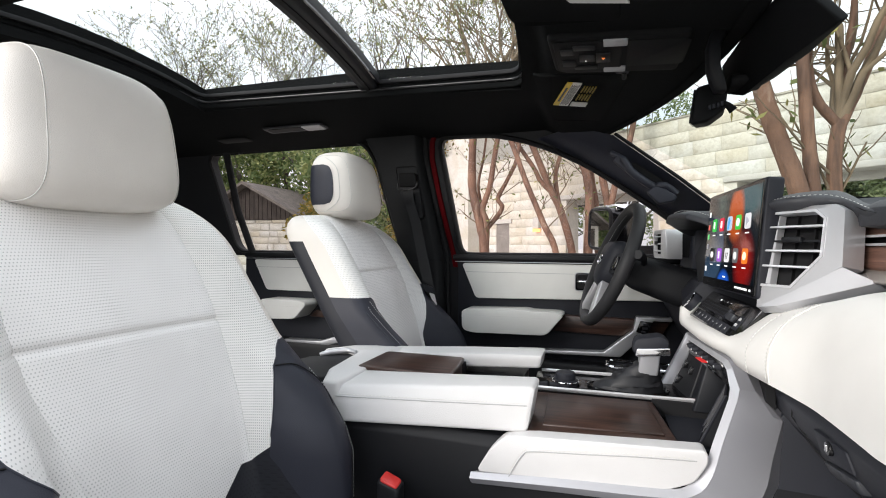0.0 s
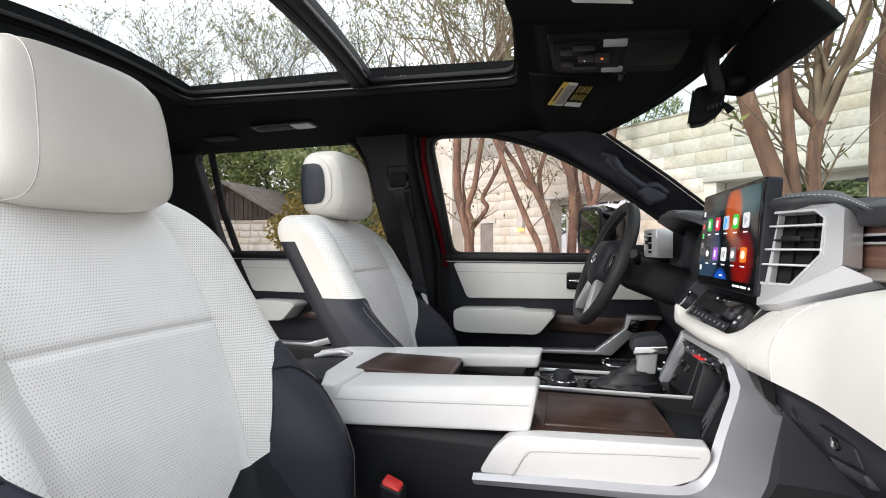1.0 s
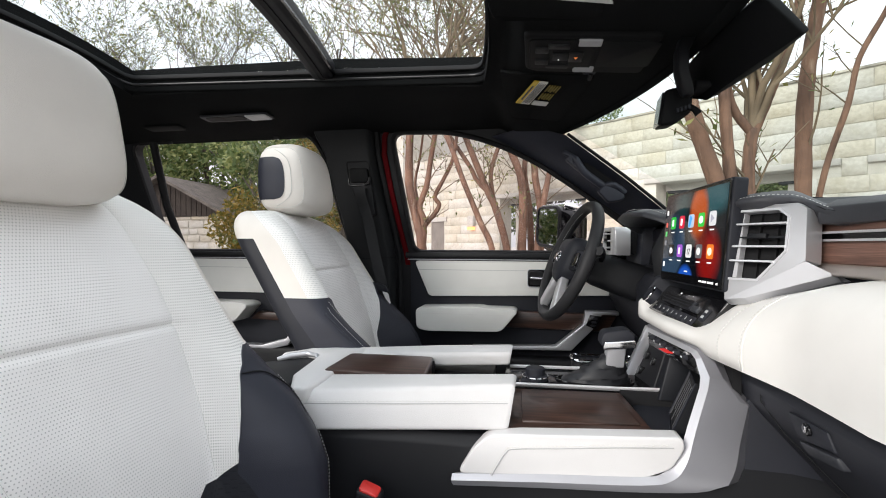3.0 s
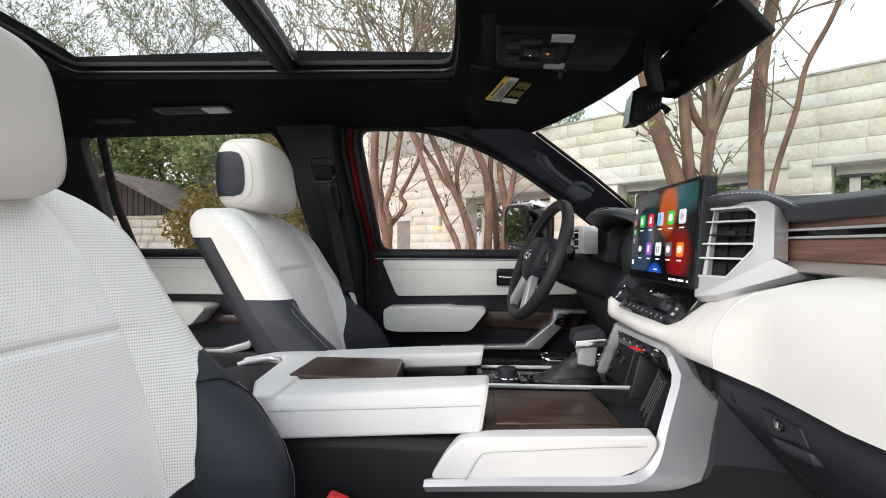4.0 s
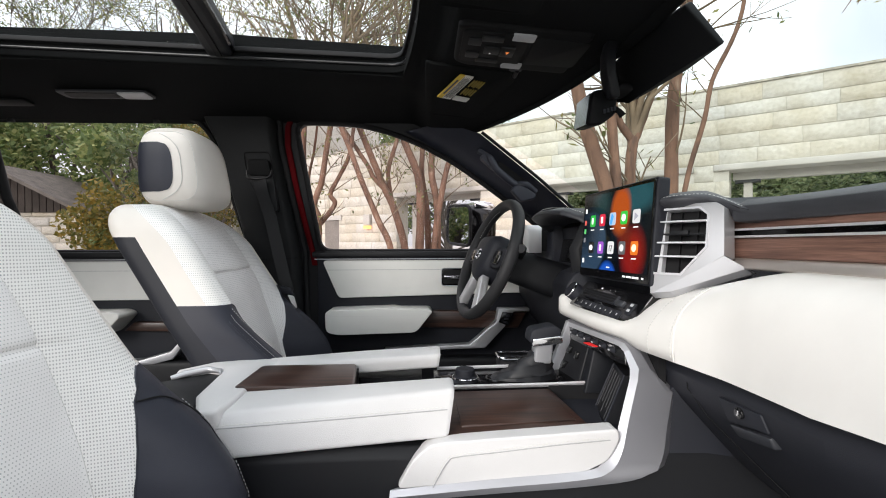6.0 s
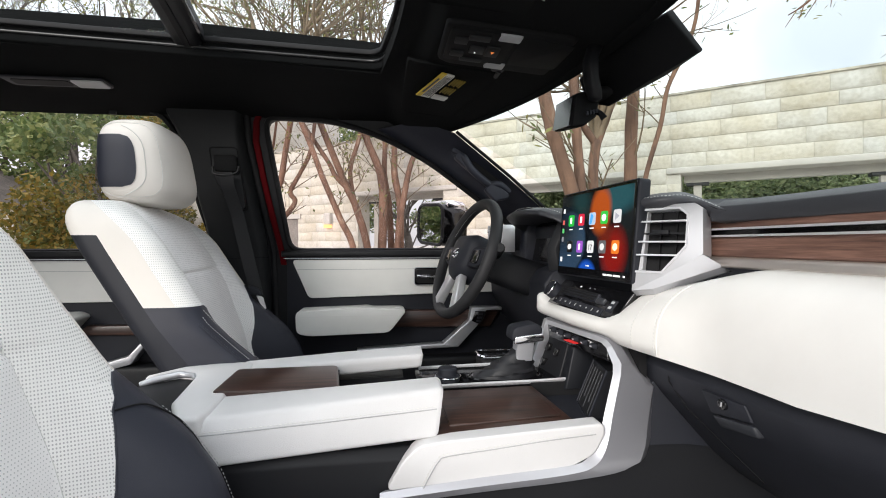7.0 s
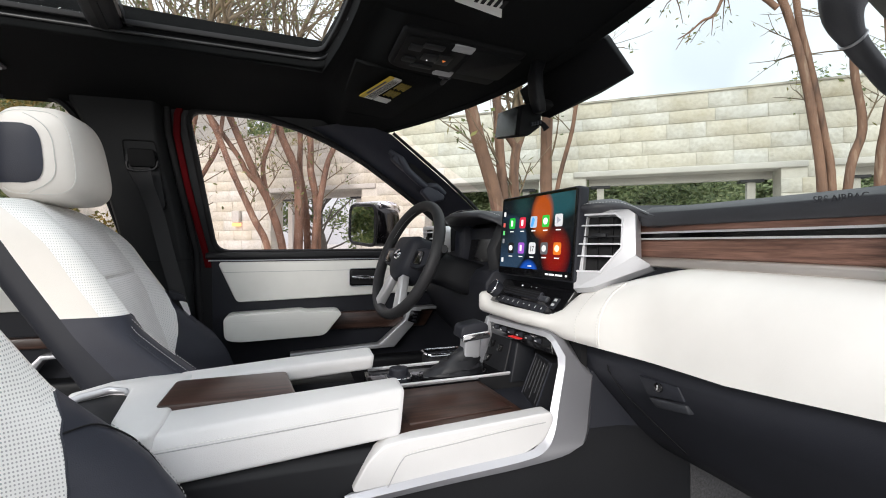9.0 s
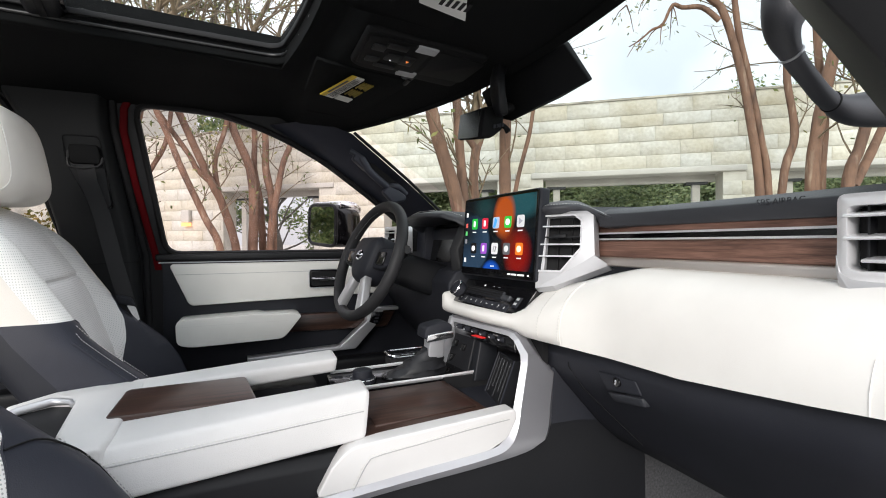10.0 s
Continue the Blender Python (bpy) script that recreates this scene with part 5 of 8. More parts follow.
def centre_vent():
    """The slanting six-sided vent beside the screen with its folded metal surround."""
    v = thing("centre_air_vent", "black air vent in a folded satin metal surround beside the screen", "air vent")
    o, U = Vector((0.036, -0.218, 1.322)), Vector((0.588, -0.809, 0.0)).normalized()
    V = Vector((0.166, 0.02, 0.986))
    V = (V - U * V.dot(U)).normalized()
    N = U.cross(V)
    N = N if N.x < 0 else -N

    def at(u, w, out=0.0):
        return o + U * u + V * w + N * out

    mouth = [(-0.050, 0.056), (0.026, 0.057), (0.0405, 0.045), (0.0405, -0.013), (0.0, -0.063), (-0.052, -0.063)]
    edge = [(-0.054, 0.060), (0.0275, 0.061), (0.0445, 0.0467), (0.0445, -0.0145), (0.002, -0.0672), (-0.056, -0.0672)]
    fold = [(-0.054, 0.068), (0.052, 0.068), (0.066, 0.058), (0.071, -0.028), (0.004, -0.074), (-0.056, -0.104)]
    k = bmesh.new()
    loft([[at(*p, 0.001) for p in mouth], [at(*p, 0.001) for p in edge]], k, caps=False)
    loft([[at(*p, 0.001) for p in mouth], [at(*p, -0.024) for p in mouth]], k, caps=False)
    part("rim", k, BRIGHT, v, "bright metal rim", smooth=20)
    k = loft([[at(*p, 0.001) for p in edge], [at(*p, -0.001) for p in edge], [at(*p, -0.004) for p in fold], [at(*p, -0.05) for p in fold]], caps=False)
    part("surround", k, VENT, v, "satin metal surround", smooth=14)
    kink, low, top = at(0.071, -0.028, -0.004), at(-0.056, -0.104, -0.004), at(0.066, 0.058, -0.004)
    lip, tip, head = Vector((0.124, -0.270, 1.2705)), Vector((0.008, -0.226, 1.226)), Vector((0.134, -0.176, 1.395))
    part("foot", loft([[low, kink, lip, tip], [p + Vector((0.014, 0.008, -0.011)) for p in (low, kink, lip, tip)], [p + Vector((0.04, 0.03, -0.012)) for p in (low, kink, lip, tip)]]), SILVER, v, "satin metal foot", bevel=0.0012, smooth=14)
    part("side_wall", loft([[top, kink, Vector((0.134, -0.176, 1.27)), head], [p + Vector((0.004, 0.02, 0)) for p in (top, kink, Vector((0.134, -0.176, 1.27)), head)]]), VENT, v, "satin metal side wall", bevel=0.0012, smooth=14)
    part("duct", loft([[at(*p, -0.024) for p in mouth], [at(*p, -0.028) for p in mouth]]), RUBBER, v)
    part("inner_cheek", loft([[at(u, w, d) for u, w in ((-0.051, -0.062), (-0.051, 0.055), (-0.034, 0.055), (-0.038, -0.062))] for d in (-0.005, -0.020)]), BRIGHT, v, "bright metal cheek")
    for w, end in ((0.034, 0.041), (-0.006, 0.041), (-0.032, 0.0258)):
        part("slat", loft([[at(u, w + a, d) for a, d in ((0.0017, 0.0035), (-0.0015, 0.0045), (-0.0022, 0.002), (0.001, -0.020), (0.003, -0.020))] for u in (-0.052, end)]), BRIGHT, v, "metal faced slat", bevel=0.0005)
    for w0, w1, x1 in ((0.036, 0.055, 0.03), (-0.004, 0.032, 0.039), (-0.030, -0.008, 0.03), (-0.061, -0.034, 0.0)):
        for u in (-0.012, 0.018):
            if u < x1:
                part("blade", loft([[at(u - 0.001, w0, d), at(u + 0.001, w0, d), at(u + 0.001, w1, d), at(u - 0.001, w1, d)] for d in (-0.016, -0.023)]), RUBBER, v)
    part("slider_bar", loft([[at(u, 0.011 + a, d) for a, d in ((0.0015, -0.004), (-0.0015, -0.004), (-0.0015, -0.010), (0.0015, -0.010))] for u in (-0.040, 0.040)]), PLASTIC, v)
    part("slider", loft([[at(u, w, d) for u, w in ((-0.022, 0.008), (-0.022, 0.017), (0.010, 0.017), (0.010, 0.008))] for d in (0.003, -0.008)]), PLASTIC, v, "black slider tab", bevel=0.0015)
    return v


centre_vent()
pv = air_vent("passenger_air_vent", "black air vent in a satin metal frame at the dash end", Matrix.Translation((0.072, -0.792, 1.324)) @ Matrix.Rotation(radians(4), 4, "Z"), 0.142, 0.108)
part("housing", box(0.031, 0.12, -0.068, 0.068, -0.052, 0.052), RUBBER, pv)
part("base", loft([[(-0.001, y, t), (0.05, y, t), (0.06, y, b), (x + 0.006, y, b - 0.002), (x, y, b + 0.004), (x + 0.001, y, b + 0.016)] for x, y, t, b in ((-0.001, 0.072, -0.020, -0.040), (-0.004, 0.067, -0.040, -0.060), (-0.010, 0.055, -0.049, -0.076), (-0.016, 0.035, -0.051, -0.086), (-0.020, 0.0, -0.051, -0.094), (-0.022, -0.07, -0.051, -0.102))]), VENT, pv, "satin metal base", bevel=0.003)
dv = air_vent("driver_air_vent", "black air vent in a satin metal frame by the driver's door", Matrix.Translation((-0.080, 0.695, 1.334)) @ Matrix.Rotation(radians(10), 4, "Z"), 0.110, 0.100)
part("housing", box(0.031, 0.14, -0.050, 0.050, -0.046, 0.046), RUBBER, dv)
part("side_cheek", loft([[(0.0, -0.052, -0.048), (0.0, -0.052, 0.048), (0.004, -0.066, 0.050), (0.010, -0.066, -0.052)], [(0.05, -0.052, -0.048), (0.05, -0.052, 0.048), (0.06, -0.066, 0.050), (0.06, -0.066, -0.052)]]), BRIGHT, dv, "satin metal cheek", bevel=0.002)
dd_dash = thing("driver_dash", "black driver's dashboard with instrument hood", "dashboard")
part("hood", loft([[(x + sh_, y, z + dz) for x, z in ((0.30, 1.385), (0.10, 1.412), (-0.04, 1.418), (-0.075, 1.412), (-0.082, 1.400), (-0.060, 1.392), (0.10, 1.388), (0.28, 1.36))]
                   for y, sh_, dz in ((0.19, 0.10, -0.045), (0.205, 0.055, -0.018), (0.24, 0.02, -0.002), (0.32, 0.0, 0.004), (0.42, -0.002, 0.006), (0.52, 0.005, 0.0), (0.575, 0.03, -0.010), (0.60, 0.07, -0.035))]), DASHTOP, dd_dash, "black leather instrument hood", bevel=0.004, smooth=70)
bm = stitches([(-0.06 + s_, y, 1.419 + dz) for y, s_, dz in ((0.205, 0.055, -0.018), (0.24, 0.02, -0.002), (0.32, 0.0, 0.004), (0.42, -0.002, 0.006), (0.52, 0.005, 0.0), (0.575, 0.03, -0.010))], 0.004, 0.0035, 0.0009)
part("hood_stitching", bm, THREAD, dd_dash)
part("cluster_cheek", loft([[(0.02, 0.205, 1.38), (-0.02, 0.205, 1.30), (-0.01, 0.205, 1.24), (0.08, 0.205, 1.24), (0.15, 0.205, 1.38)], [(0.0, 0.225, 1.385), (-0.04, 0.225, 1.30), (-0.03, 0.225, 1.22), (0.08, 0.225, 1.22), (0.15, 0.225, 1.385)]]), PLASTIC, dd_dash, bevel=0.003)
part("gauge_panel", loft([[(0.035, 0.225, 1.25), (0.035, 0.575, 1.25), (0.06, 0.575, 1.385), (0.06, 0.225, 1.385)], [(0.06, 0.225, 1.25), (0.06, 0.575, 1.25), (0.08, 0.575, 1.385), (0.08, 0.225, 1.385)]]), GLOSS, dd_dash)
part("lower_panel", loft([[(x, y, z) for x, z in ((0.30, 1.35), (0.06, 1.26), (-0.03, 1.235), (-0.055, 1.20), (-0.05, 1.12), (0.0, 1.02), (0.10, 0.92), (0.35, 0.86), (0.5, 1.2))] for y in (0.195, 0.21, 0.45, 0.70, 0.86)]), SOFT, dd_dash, bevel=0.006)
part("end_panel", loft([[(x, y, z) for x, z in ((0.35, 1.40), (0.08, 1.398), (0.02, 1.38), (0.01, 1.25), (0.35, 1.2))] for y in (0.575, 0.70, 0.86)]), NAVY, dd_dash, bevel=0.008)
part("defrost_shelf", loft([[(x, y, z) for x, z in ((0.62, 1.34), (0.50, 1.375), (0.34, 1.392), (0.10, 1.392), (0.05, 1.37), (0.05, 1.30), (0.60, 1.28))] for y in (-0.18, 0.0, 0.19, 0.60)]), NAVY, dd_dash, bevel=0.003)
PADLINE = [(0.010, -0.150, 1.400), (0.018, -0.190, 1.402), (0.030, -0.214, 1.403), (0.056, -0.224, 1.4045), (0.078, -0.226, 1.404), (0.092, -0.234, 1.399), (0.100, -0.250, 1.391), (0.108, -0.275, 1.3785), (0.120, -0.300, 1.371)]
rings, thread = [], []
for x, y, z in PADLINE:
    p, w_ = Vector((x, y, z)), Vector((0.20 - x, -0.02 - y, 0)).normalized()
    up = Vector((0, 0, 1))
    thread.append(p + w_ * 0.001 + up * 0.0012)
    rings.append([p - up * 0.022 + w_ * 0.012, p - up * 0.012 - w_ * 0.006, p - up * 0.005 - w_ * 0.0075, p - w_ * 0.003, p + w_ * 0.010 + up * 0.004, p + w_ * 0.030 + up * 0.010, p + w_ * 0.060 + up * 0.013, p + w_ * 0.12 + up * 0.008, Vector((0.36, y - 0.25 * (x > 0.09), 1.385)), Vector((0.36, y, 1.36))])
mid = part("mid_pad", loft(rings), DASHTOP, dash, "black leather pad above the vent", smooth=70)
part("mid_stitching", stitches(thread, 0.004, 0.003, 0.0010), THREAD, mid)
part("mid_seam", tube([p - Vector((0.004, 0.002, 0.004)) for p in thread], 0.0012, 5), RUBBER, mid)

# ---- touch screen ----
scr = thing("touch_screen", "large lit touch screen with rows of app icons", "screen")
SB, SR = Vector((-0.0105, -0.0125, 1.338)), Matrix.Rotation(radians(3.6), 4, "Z") @ Matrix.Rotation(radians(4.5), 4, "Y")
scr.matrix_world = Matrix.Translation(SB) @ SR
SW, SH = 0.335, 0.206


def disp(y0, y1, z0, z1, x0, x1, r=0.0):
    o = rounded([(y0, z0), (y1, z0), (y1, z1), (y0, z1)], r) if r else [(y0, z0), (y1, z0), (y1, z1), (y0, z1)]
    return prism(o, "x", x0, x1)


part("casing", disp(-SW / 2 - 0.004, SW / 2 + 0.004, -SH / 2 - 0.004, SH / 2 + 0.004, 0.0, 0.026, 0.008), SOFT, scr, bevel=0.003)
m, n, l, b = node_mat("display_picture")
co = n.new("ShaderNodeTexCoord")


def blob(cy, cz, size, edge):
    mp = n.new("ShaderNodeMapping")
    mp.inputs["Location"].default_value = (0, -cy / size[0], -cz / size[1])
    mp.inputs["Scale"].default_value = (0.0, 1 / size[0], 1 / size[1])
    g = n.new("ShaderNodeTexGradient")
    g.gradient_type = "SPHERICAL"
    l.new(co.outputs["Object"], mp.inputs["Vector"])
    l.new(mp.outputs["Vector"], g.inputs["Vector"])
    return ramp_node(n, l, g.outputs["Fac"], [(0.0, (0, 0, 0)), (edge, (1, 1, 1))]).outputs["Color"]


tex = noise_node(n, l, 14, 3)
last = ramp_node(n, l, tex.outputs["Fac"], [(0.3, (0.001, 0.0015, 0.003)), (0.75, (0.004, 0.010, 0.016))]).outputs["Color"]
for cy, cz, size, edge, c in ((-0.10, 0.075, (0.10, 0.045), 0.5, (0.016, 0.085, 0.105)), (0.06, 0.075, (0.06, 0.05), 0.7, (0.008, 0.040, 0.045)), (0.120, -0.022, (0.098, 0.082), 0.10, (0.030, 0.062, 0.110)), (0.150, 0.015, (0.10, 0.09), 0.9, (0.004, 0.008, 0.012)), (-0.10, -0.045, (0.060, 0.068), 0.5, (0.26, 0.006, 0.004)), (-0.06, -0.012, (0.035, 0.045), 0.7, (0.16, 0.012, 0.004)),
                              (-0.035, 0.050, (0.052, 0.062), 0.35, (0.50, 0.085, 0.010)), (0.012, -0.105, (0.05, 0.045), 0.25, (0.012, 0.10, 0.55))):
    mx = n.new("ShaderNodeMix")
    mx.data_type = "RGBA"
    mx.inputs["B"].default_value = (*c, 1)
    l.new(blob(cy, cz, size, edge), mx.inputs["Factor"])
    l.new(last, mx.inputs["A"])
    last = mx.outputs["Result"]
b.inputs["Base Color"].default_value = (0.004, 0.004, 0.005, 1)
b.inputs["Roughness"].default_value = 0.08
l.new(last, b.inputs["Emission Color"])
b.inputs["Emission Strength"].default_value = 0.6
part("glass_face", disp(-SW / 2, SW / 2, -SH / 2, SH / 2, -0.003, 0.0, 0.005), GLOSS, scr)
part("picture", disp(-SW / 2 + 0.006, SW / 2 - 0.006, -SH / 2 + 0.018, SH / 2 - 0.006, -0.0038, -0.003), m, scr, "lit picture of dark blue with orange and red glow")
ICONS = [(0.02, 0.55, 0.06), (0.75, 0.02, 0.06), (0.55, 0.65, 0.80), (0.03, 0.60, 0.06), (0.80, 0.80, 0.82), (0.01, 0.01, 0.012), (0.36, 0.10, 0.62), (0.85, 0.85, 0.86), (0.12, 0.12, 0.13), (0.85, 0.20, 0.02)]
MARK = [(0.9, 0.9, 0.9), (0.9, 0.9, 0.9), (0.05, 0.3, 0.8), (0.9, 0.9, 0.9), (0.3, 0.3, 0.35), (0.9, 0.9, 0.9), (0.8, 0.7, 0.9), (0.5, 0.5, 0.5), (0.6, 0.6, 0.6), (0.95, 0.7, 0.5)]
lit_white = glow("lit_white", (0.85, 0.85, 0.85), 0.7)
print_white = surface("printed_white", (0.55, 0.55, 0.56), 0.5, grain=0)
for k in range(10):
    y, z = 0.105 - 0.053 * (k % 5), 0.033 - 0.066 * (k // 5)
    tile = part("app_icon", disp(y - 0.0145, y + 0.0145, z - 0.0145, z + 0.0145, -0.0048, -0.0037, 0.006), glow("icon_colour", ICONS[k], 0.45), scr)
    gm = glow("icon_mark", MARK[k], 0.8)
    if k in (3, 5, 8, 9):
        part("icon_mark", prism([(y + 0.009 * math.cos(a), z + (0.007 if k == 5 else 0.008) * math.sin(a)) for a in [2 * math.pi * j / 20 for j in range(20)]], "x", -0.0054, -0.0047), gm, tile)
    elif k == 4:
        part("icon_mark", prism([(y + 0.006, z - 0.008), (y + 0.006, z + 0.008), (y - 0.009, z)], "x", -0.0054, -0.0047), gm, tile)
    elif k == 2:
        part("icon_mark", prism([(y + 0.012, z - 0.012), (y + 0.004, z + 0.013), (y - 0.006, z + 0.006), (y + 0.002, z - 0.013)], "x", -0.0054, -0.0047), gm, tile)
    elif k == 7:
        c17 = words("icon_mark", "17", 0.019, Matrix(((0, 0, -1, -0.0052), (-1, 0, 0, y), (0, 1, 0, z - 0.002), (0, 0, 0, 1))), glow("icon_dark", (0.02, 0.02, 0.02), 0.0), tile, 0.0002)
    else:
        part("icon_mark", prism(rounded([(y - 0.004, z - 0.008), (y + 0.005, z - 0.008), (y + 0.005, z + 0.008), (y - 0.004, z + 0.008)], 0.003), "x", -0.0054, -0.0047), gm, tile)
    part("icon_caption", disp(y - 0.009, y + 0.009, z - 0.0235, z - 0.021, -0.0046, -0.0037), lit_white, tile)
for z, c in ((0.060, (0.8, 0.8, 0.8)), (0.030, (0.6, 0.1, 0.08)), (0.008, (0.1, 0.5, 0.15)), (-0.014, (0.2, 0.2, 0.22)), (-0.066, (0.8, 0.8, 0.8))):
    part("side_icon", disp(0.144, 0.153, z - 0.006, z + 0.006, -0.0048, -0.0037, 0.002), glow("side_icon_colour", c, 0.7), scr)
for y, w_ in ((-0.070, 0.012), (-0.090, 0.020), (-0.118, 0.026), (-0.146, 0.007)):
    part("bezel_mark", disp(y - w_ / 2, y + w_ / 2, -SH / 2 + 0.007, -SH / 2 + 0.011, -0.0036, -0.0028), lit_white, scr)
for k in range(3):
    part("page_dot", prism([(0.012 - 0.006 * k + 0.0016 * math.cos(a), -0.078 + 0.0016 * math.sin(a)) for a in [math.pi * j / 4 for j in range(8)]], "x", -0.0048, -0.0037), lit_white, scr)

# ---- climate panel under the screen ----
cl = thing("climate_panel", "gloss black climate control panel with rows of buttons", "control panel")
A, B, C, D = (-0.012, 0.150, 1.218), (0.004, -0.172, 1.214), (-0.036, -0.150, 1.148), (-0.062, 0.150, 1.158)
part("face", loft([[A, B, (-0.030, -0.160, 1.162), C, D], [(p[0] + 0.02, p[1], p[2] - 0.006) for p in (A, B, (-0.030, -0.160, 1.162), C, D)]]), GLOSS, cl, bevel=0.003)


def on_panel(u, v):
    a, b_, c, d = (Vector(p) for p in (A, B, C, D))
    return (a * (1 - u) + b_ * u) * (1 - v) + (d * (1 - u) + c * u) * v


nrm = Vector((-0.75, 0, 0.66))


def panel_block(name, u0, u1, v0, v1, out, mat, parent=cl, bevel=0.0):
    q = [on_panel(u0, v0), on_panel(u1, v0), on_panel(u1, v1), on_panel(u0, v1)]
    return part(name, loft([[p + nrm * out for p in q], [p - nrm * 0.002 for p in q]]), mat, parent, bevel=bevel)


roller = panel_block("roller", 0.16, 0.70, 0.30, 0.58, 0.009, SOFT, bevel=0.003)
for k in range(30):
    for r_ in range(3):
        u, v = 0.168 + 0.0175 * k + 0.008 * (r_ % 2), 0.32 + 0.085 * r_
        panel_block("rib", u, u + 0.010, v, v + 0.06, 0.0104, RUBBER, roller)
panel_block("roller_end", 0.70, 0.80, 0.40, 0.58, 0.008, surface("slate_trim", (0.04, 0.043, 0.050), 0.35), bevel=0.002)
for k in range(9):
    u = 0.13 + 0.083 * k
    bt = panel_block("button", u - 0.038, u + 0.038, 0.68, 0.93, 0.0035, SOFT, bevel=0.001)
    w_ = (0.006, 0.002, 0.009, 0.003, 0.002, 0.009, 0.006, 0.002, 0.005)[k]
    h_ = (0.02, 0.05, 0.02, 0.045, 0.05, 0.015, 0.02, 0.05, 0.035)[k]
    panel_block("button_mark", u - w_, u + w_, 0.80 - h_, 0.80 + h_, 0.0040, print_white, bt)
    panel_block("button_mark", u - w_ - 0.006, u + w_ * 0.4, 0.79 + h_ * 0.5, 0.79 + h_ * 0.9, 0.0040, print_white, bt)
ub = panel_block("fan_button", 0.86, 0.925, 0.36, 0.72, 0.0035, SOFT, bevel=0.001)
for v in (0.44, 0.60):
    panel_block("button_mark", 0.873, 0.905, v - 0.04, v + 0.035, 0.0042, print_white, ub)
for u, w_, v, h_ in ((0.34, 0.020, 0.16, 0.05), (0.44, 0.006, 0.20, 0.02), (0.475, 0.006, 0.16, 0.05), (0.56, 0.075, 0.215, 0.012), (0.55, 0.02, 0.15, 0.02), (0.66, 0.018, 0.18, 0.04), (0.70, 0.010, 0.16, 0.05), (0.79, 0.020, 0.15, 0.04), (0.80, 0.010, 0.21, 0.03)):
    panel_block("readout_mark", u - w_ / 2, u + w_ / 2, v - h_ / 2, v + h_ / 2, 0.0008, lit_white)
kc, kn = Vector((-0.063, 0.112, 1.196)), Vector((-0.80, 0, 0.60))
side_v, up_v = Vector((0, 1, 0)), Vector((0.60, 0, 0.80))
knob = part("volume_knob", loft([[kc + kn * h_ + r_ * (math.cos(a) * side_v + math.sin(a) * up_v) for a in [2 * math.pi * k / 32 for k in range(32)]] for r_, h_ in ((0.022, -0.012), (0.022, 0.006), (0.020, 0.009))]), SOFT, cl, "black volume knob with metal ring", smooth=35)
part("knob_ring", outline_bar([kc + kn * 0.007 + 0.021 * (math.cos(a) * side_v + math.sin(a) * up_v) for a in [2 * math.pi * k / 32 for k in range(32)]], 0.0022, 6), CHROME, knob)

# ---- steering wheel ----
wheel = thing("steering_wheel", "black leather steering wheel with silver spokes", "steering wheel")
wc, tilt = Vector((-0.240, 0.405, 1.270)), radians(22)
wheel.matrix_world = Matrix.Translation(wc) @ Matrix.Rotation(radians(11), 4, "Z") @ Matrix.Rotation(tilt, 4, "Y")
# own frame: faces -x, y to the driver's left, z up
RY, RZ = 0.186, 0.186


def rim_point(a, r=1.0, dx=0.0):
    return (dx, RY * r * math.cos(a), RZ * r * math.sin(a) * (0.985 if math.sin(a) > 0 else 1.0))


bm = bmesh.new()
rings = []
for k in range(64):
    a = 2 * math.pi * k / 64
    c = Vector(rim_point(a))
    rad = c.normalized()
    rings.append([c + (0.0165 * math.cos(t)) * rad + Vector((0.0185 * math.sin(t), 0, 0)) for t in [2 * math.pi * j / 14 for j in range(14)]])
loft(rings + [rings[0]], bm, caps=False)
part("rim", bm, leather("wheel_leather", (0.024, 0.024, 0.026), rough=0.55, vary=0.1), wheel, "black leather rim")
bm = bmesh.new()
for a0, a1 in ((25, 75), (105, 155)):
    stitches([Vector(rim_point(radians(a), 0.915, -0.004)) for a in range(a0, a1 + 1, 2)], 0.003, 0.004, 0.0011, bm)
part("rim_stitching", bm, GREYTHREAD, wheel)
hub = part("airbag_cover", loft([[(x, y * s_, z * s_) for y, z in rounded([(-0.075, 0.045), (-0.06, 0.07), (0.06, 0.07), (0.075, 0.045), (0.060, -0.045), (0.03, -0.075), (-0.03, -0.075), (-0.060, -0.045)], 0.02)] for x, s_ in ((0.045, 1.05), (-0.005, 1.05), (-0.022, 0.93), (-0.030, 0.75), (-0.033, 0.4))]), SOFT, wheel, "black airbag cover", bevel=0.003, smooth=60)
for a in (0, 60, 120):
    part("badge", outline_bar([(-0.0345, 0.021 * (1.0 if a == 0 else (0.55 if a == 60 else 0.8)) * math.cos(t), 0.002 + 0.0145 * (1.0 if a == 0 else (0.95 if a == 60 else 0.5)) * math.sin(t) + (0.0068 if a == 120 else 0)) for t in [2 * math.pi * k / 24 for k in range(24)]], 0.0021, 5), CHROME, hub)
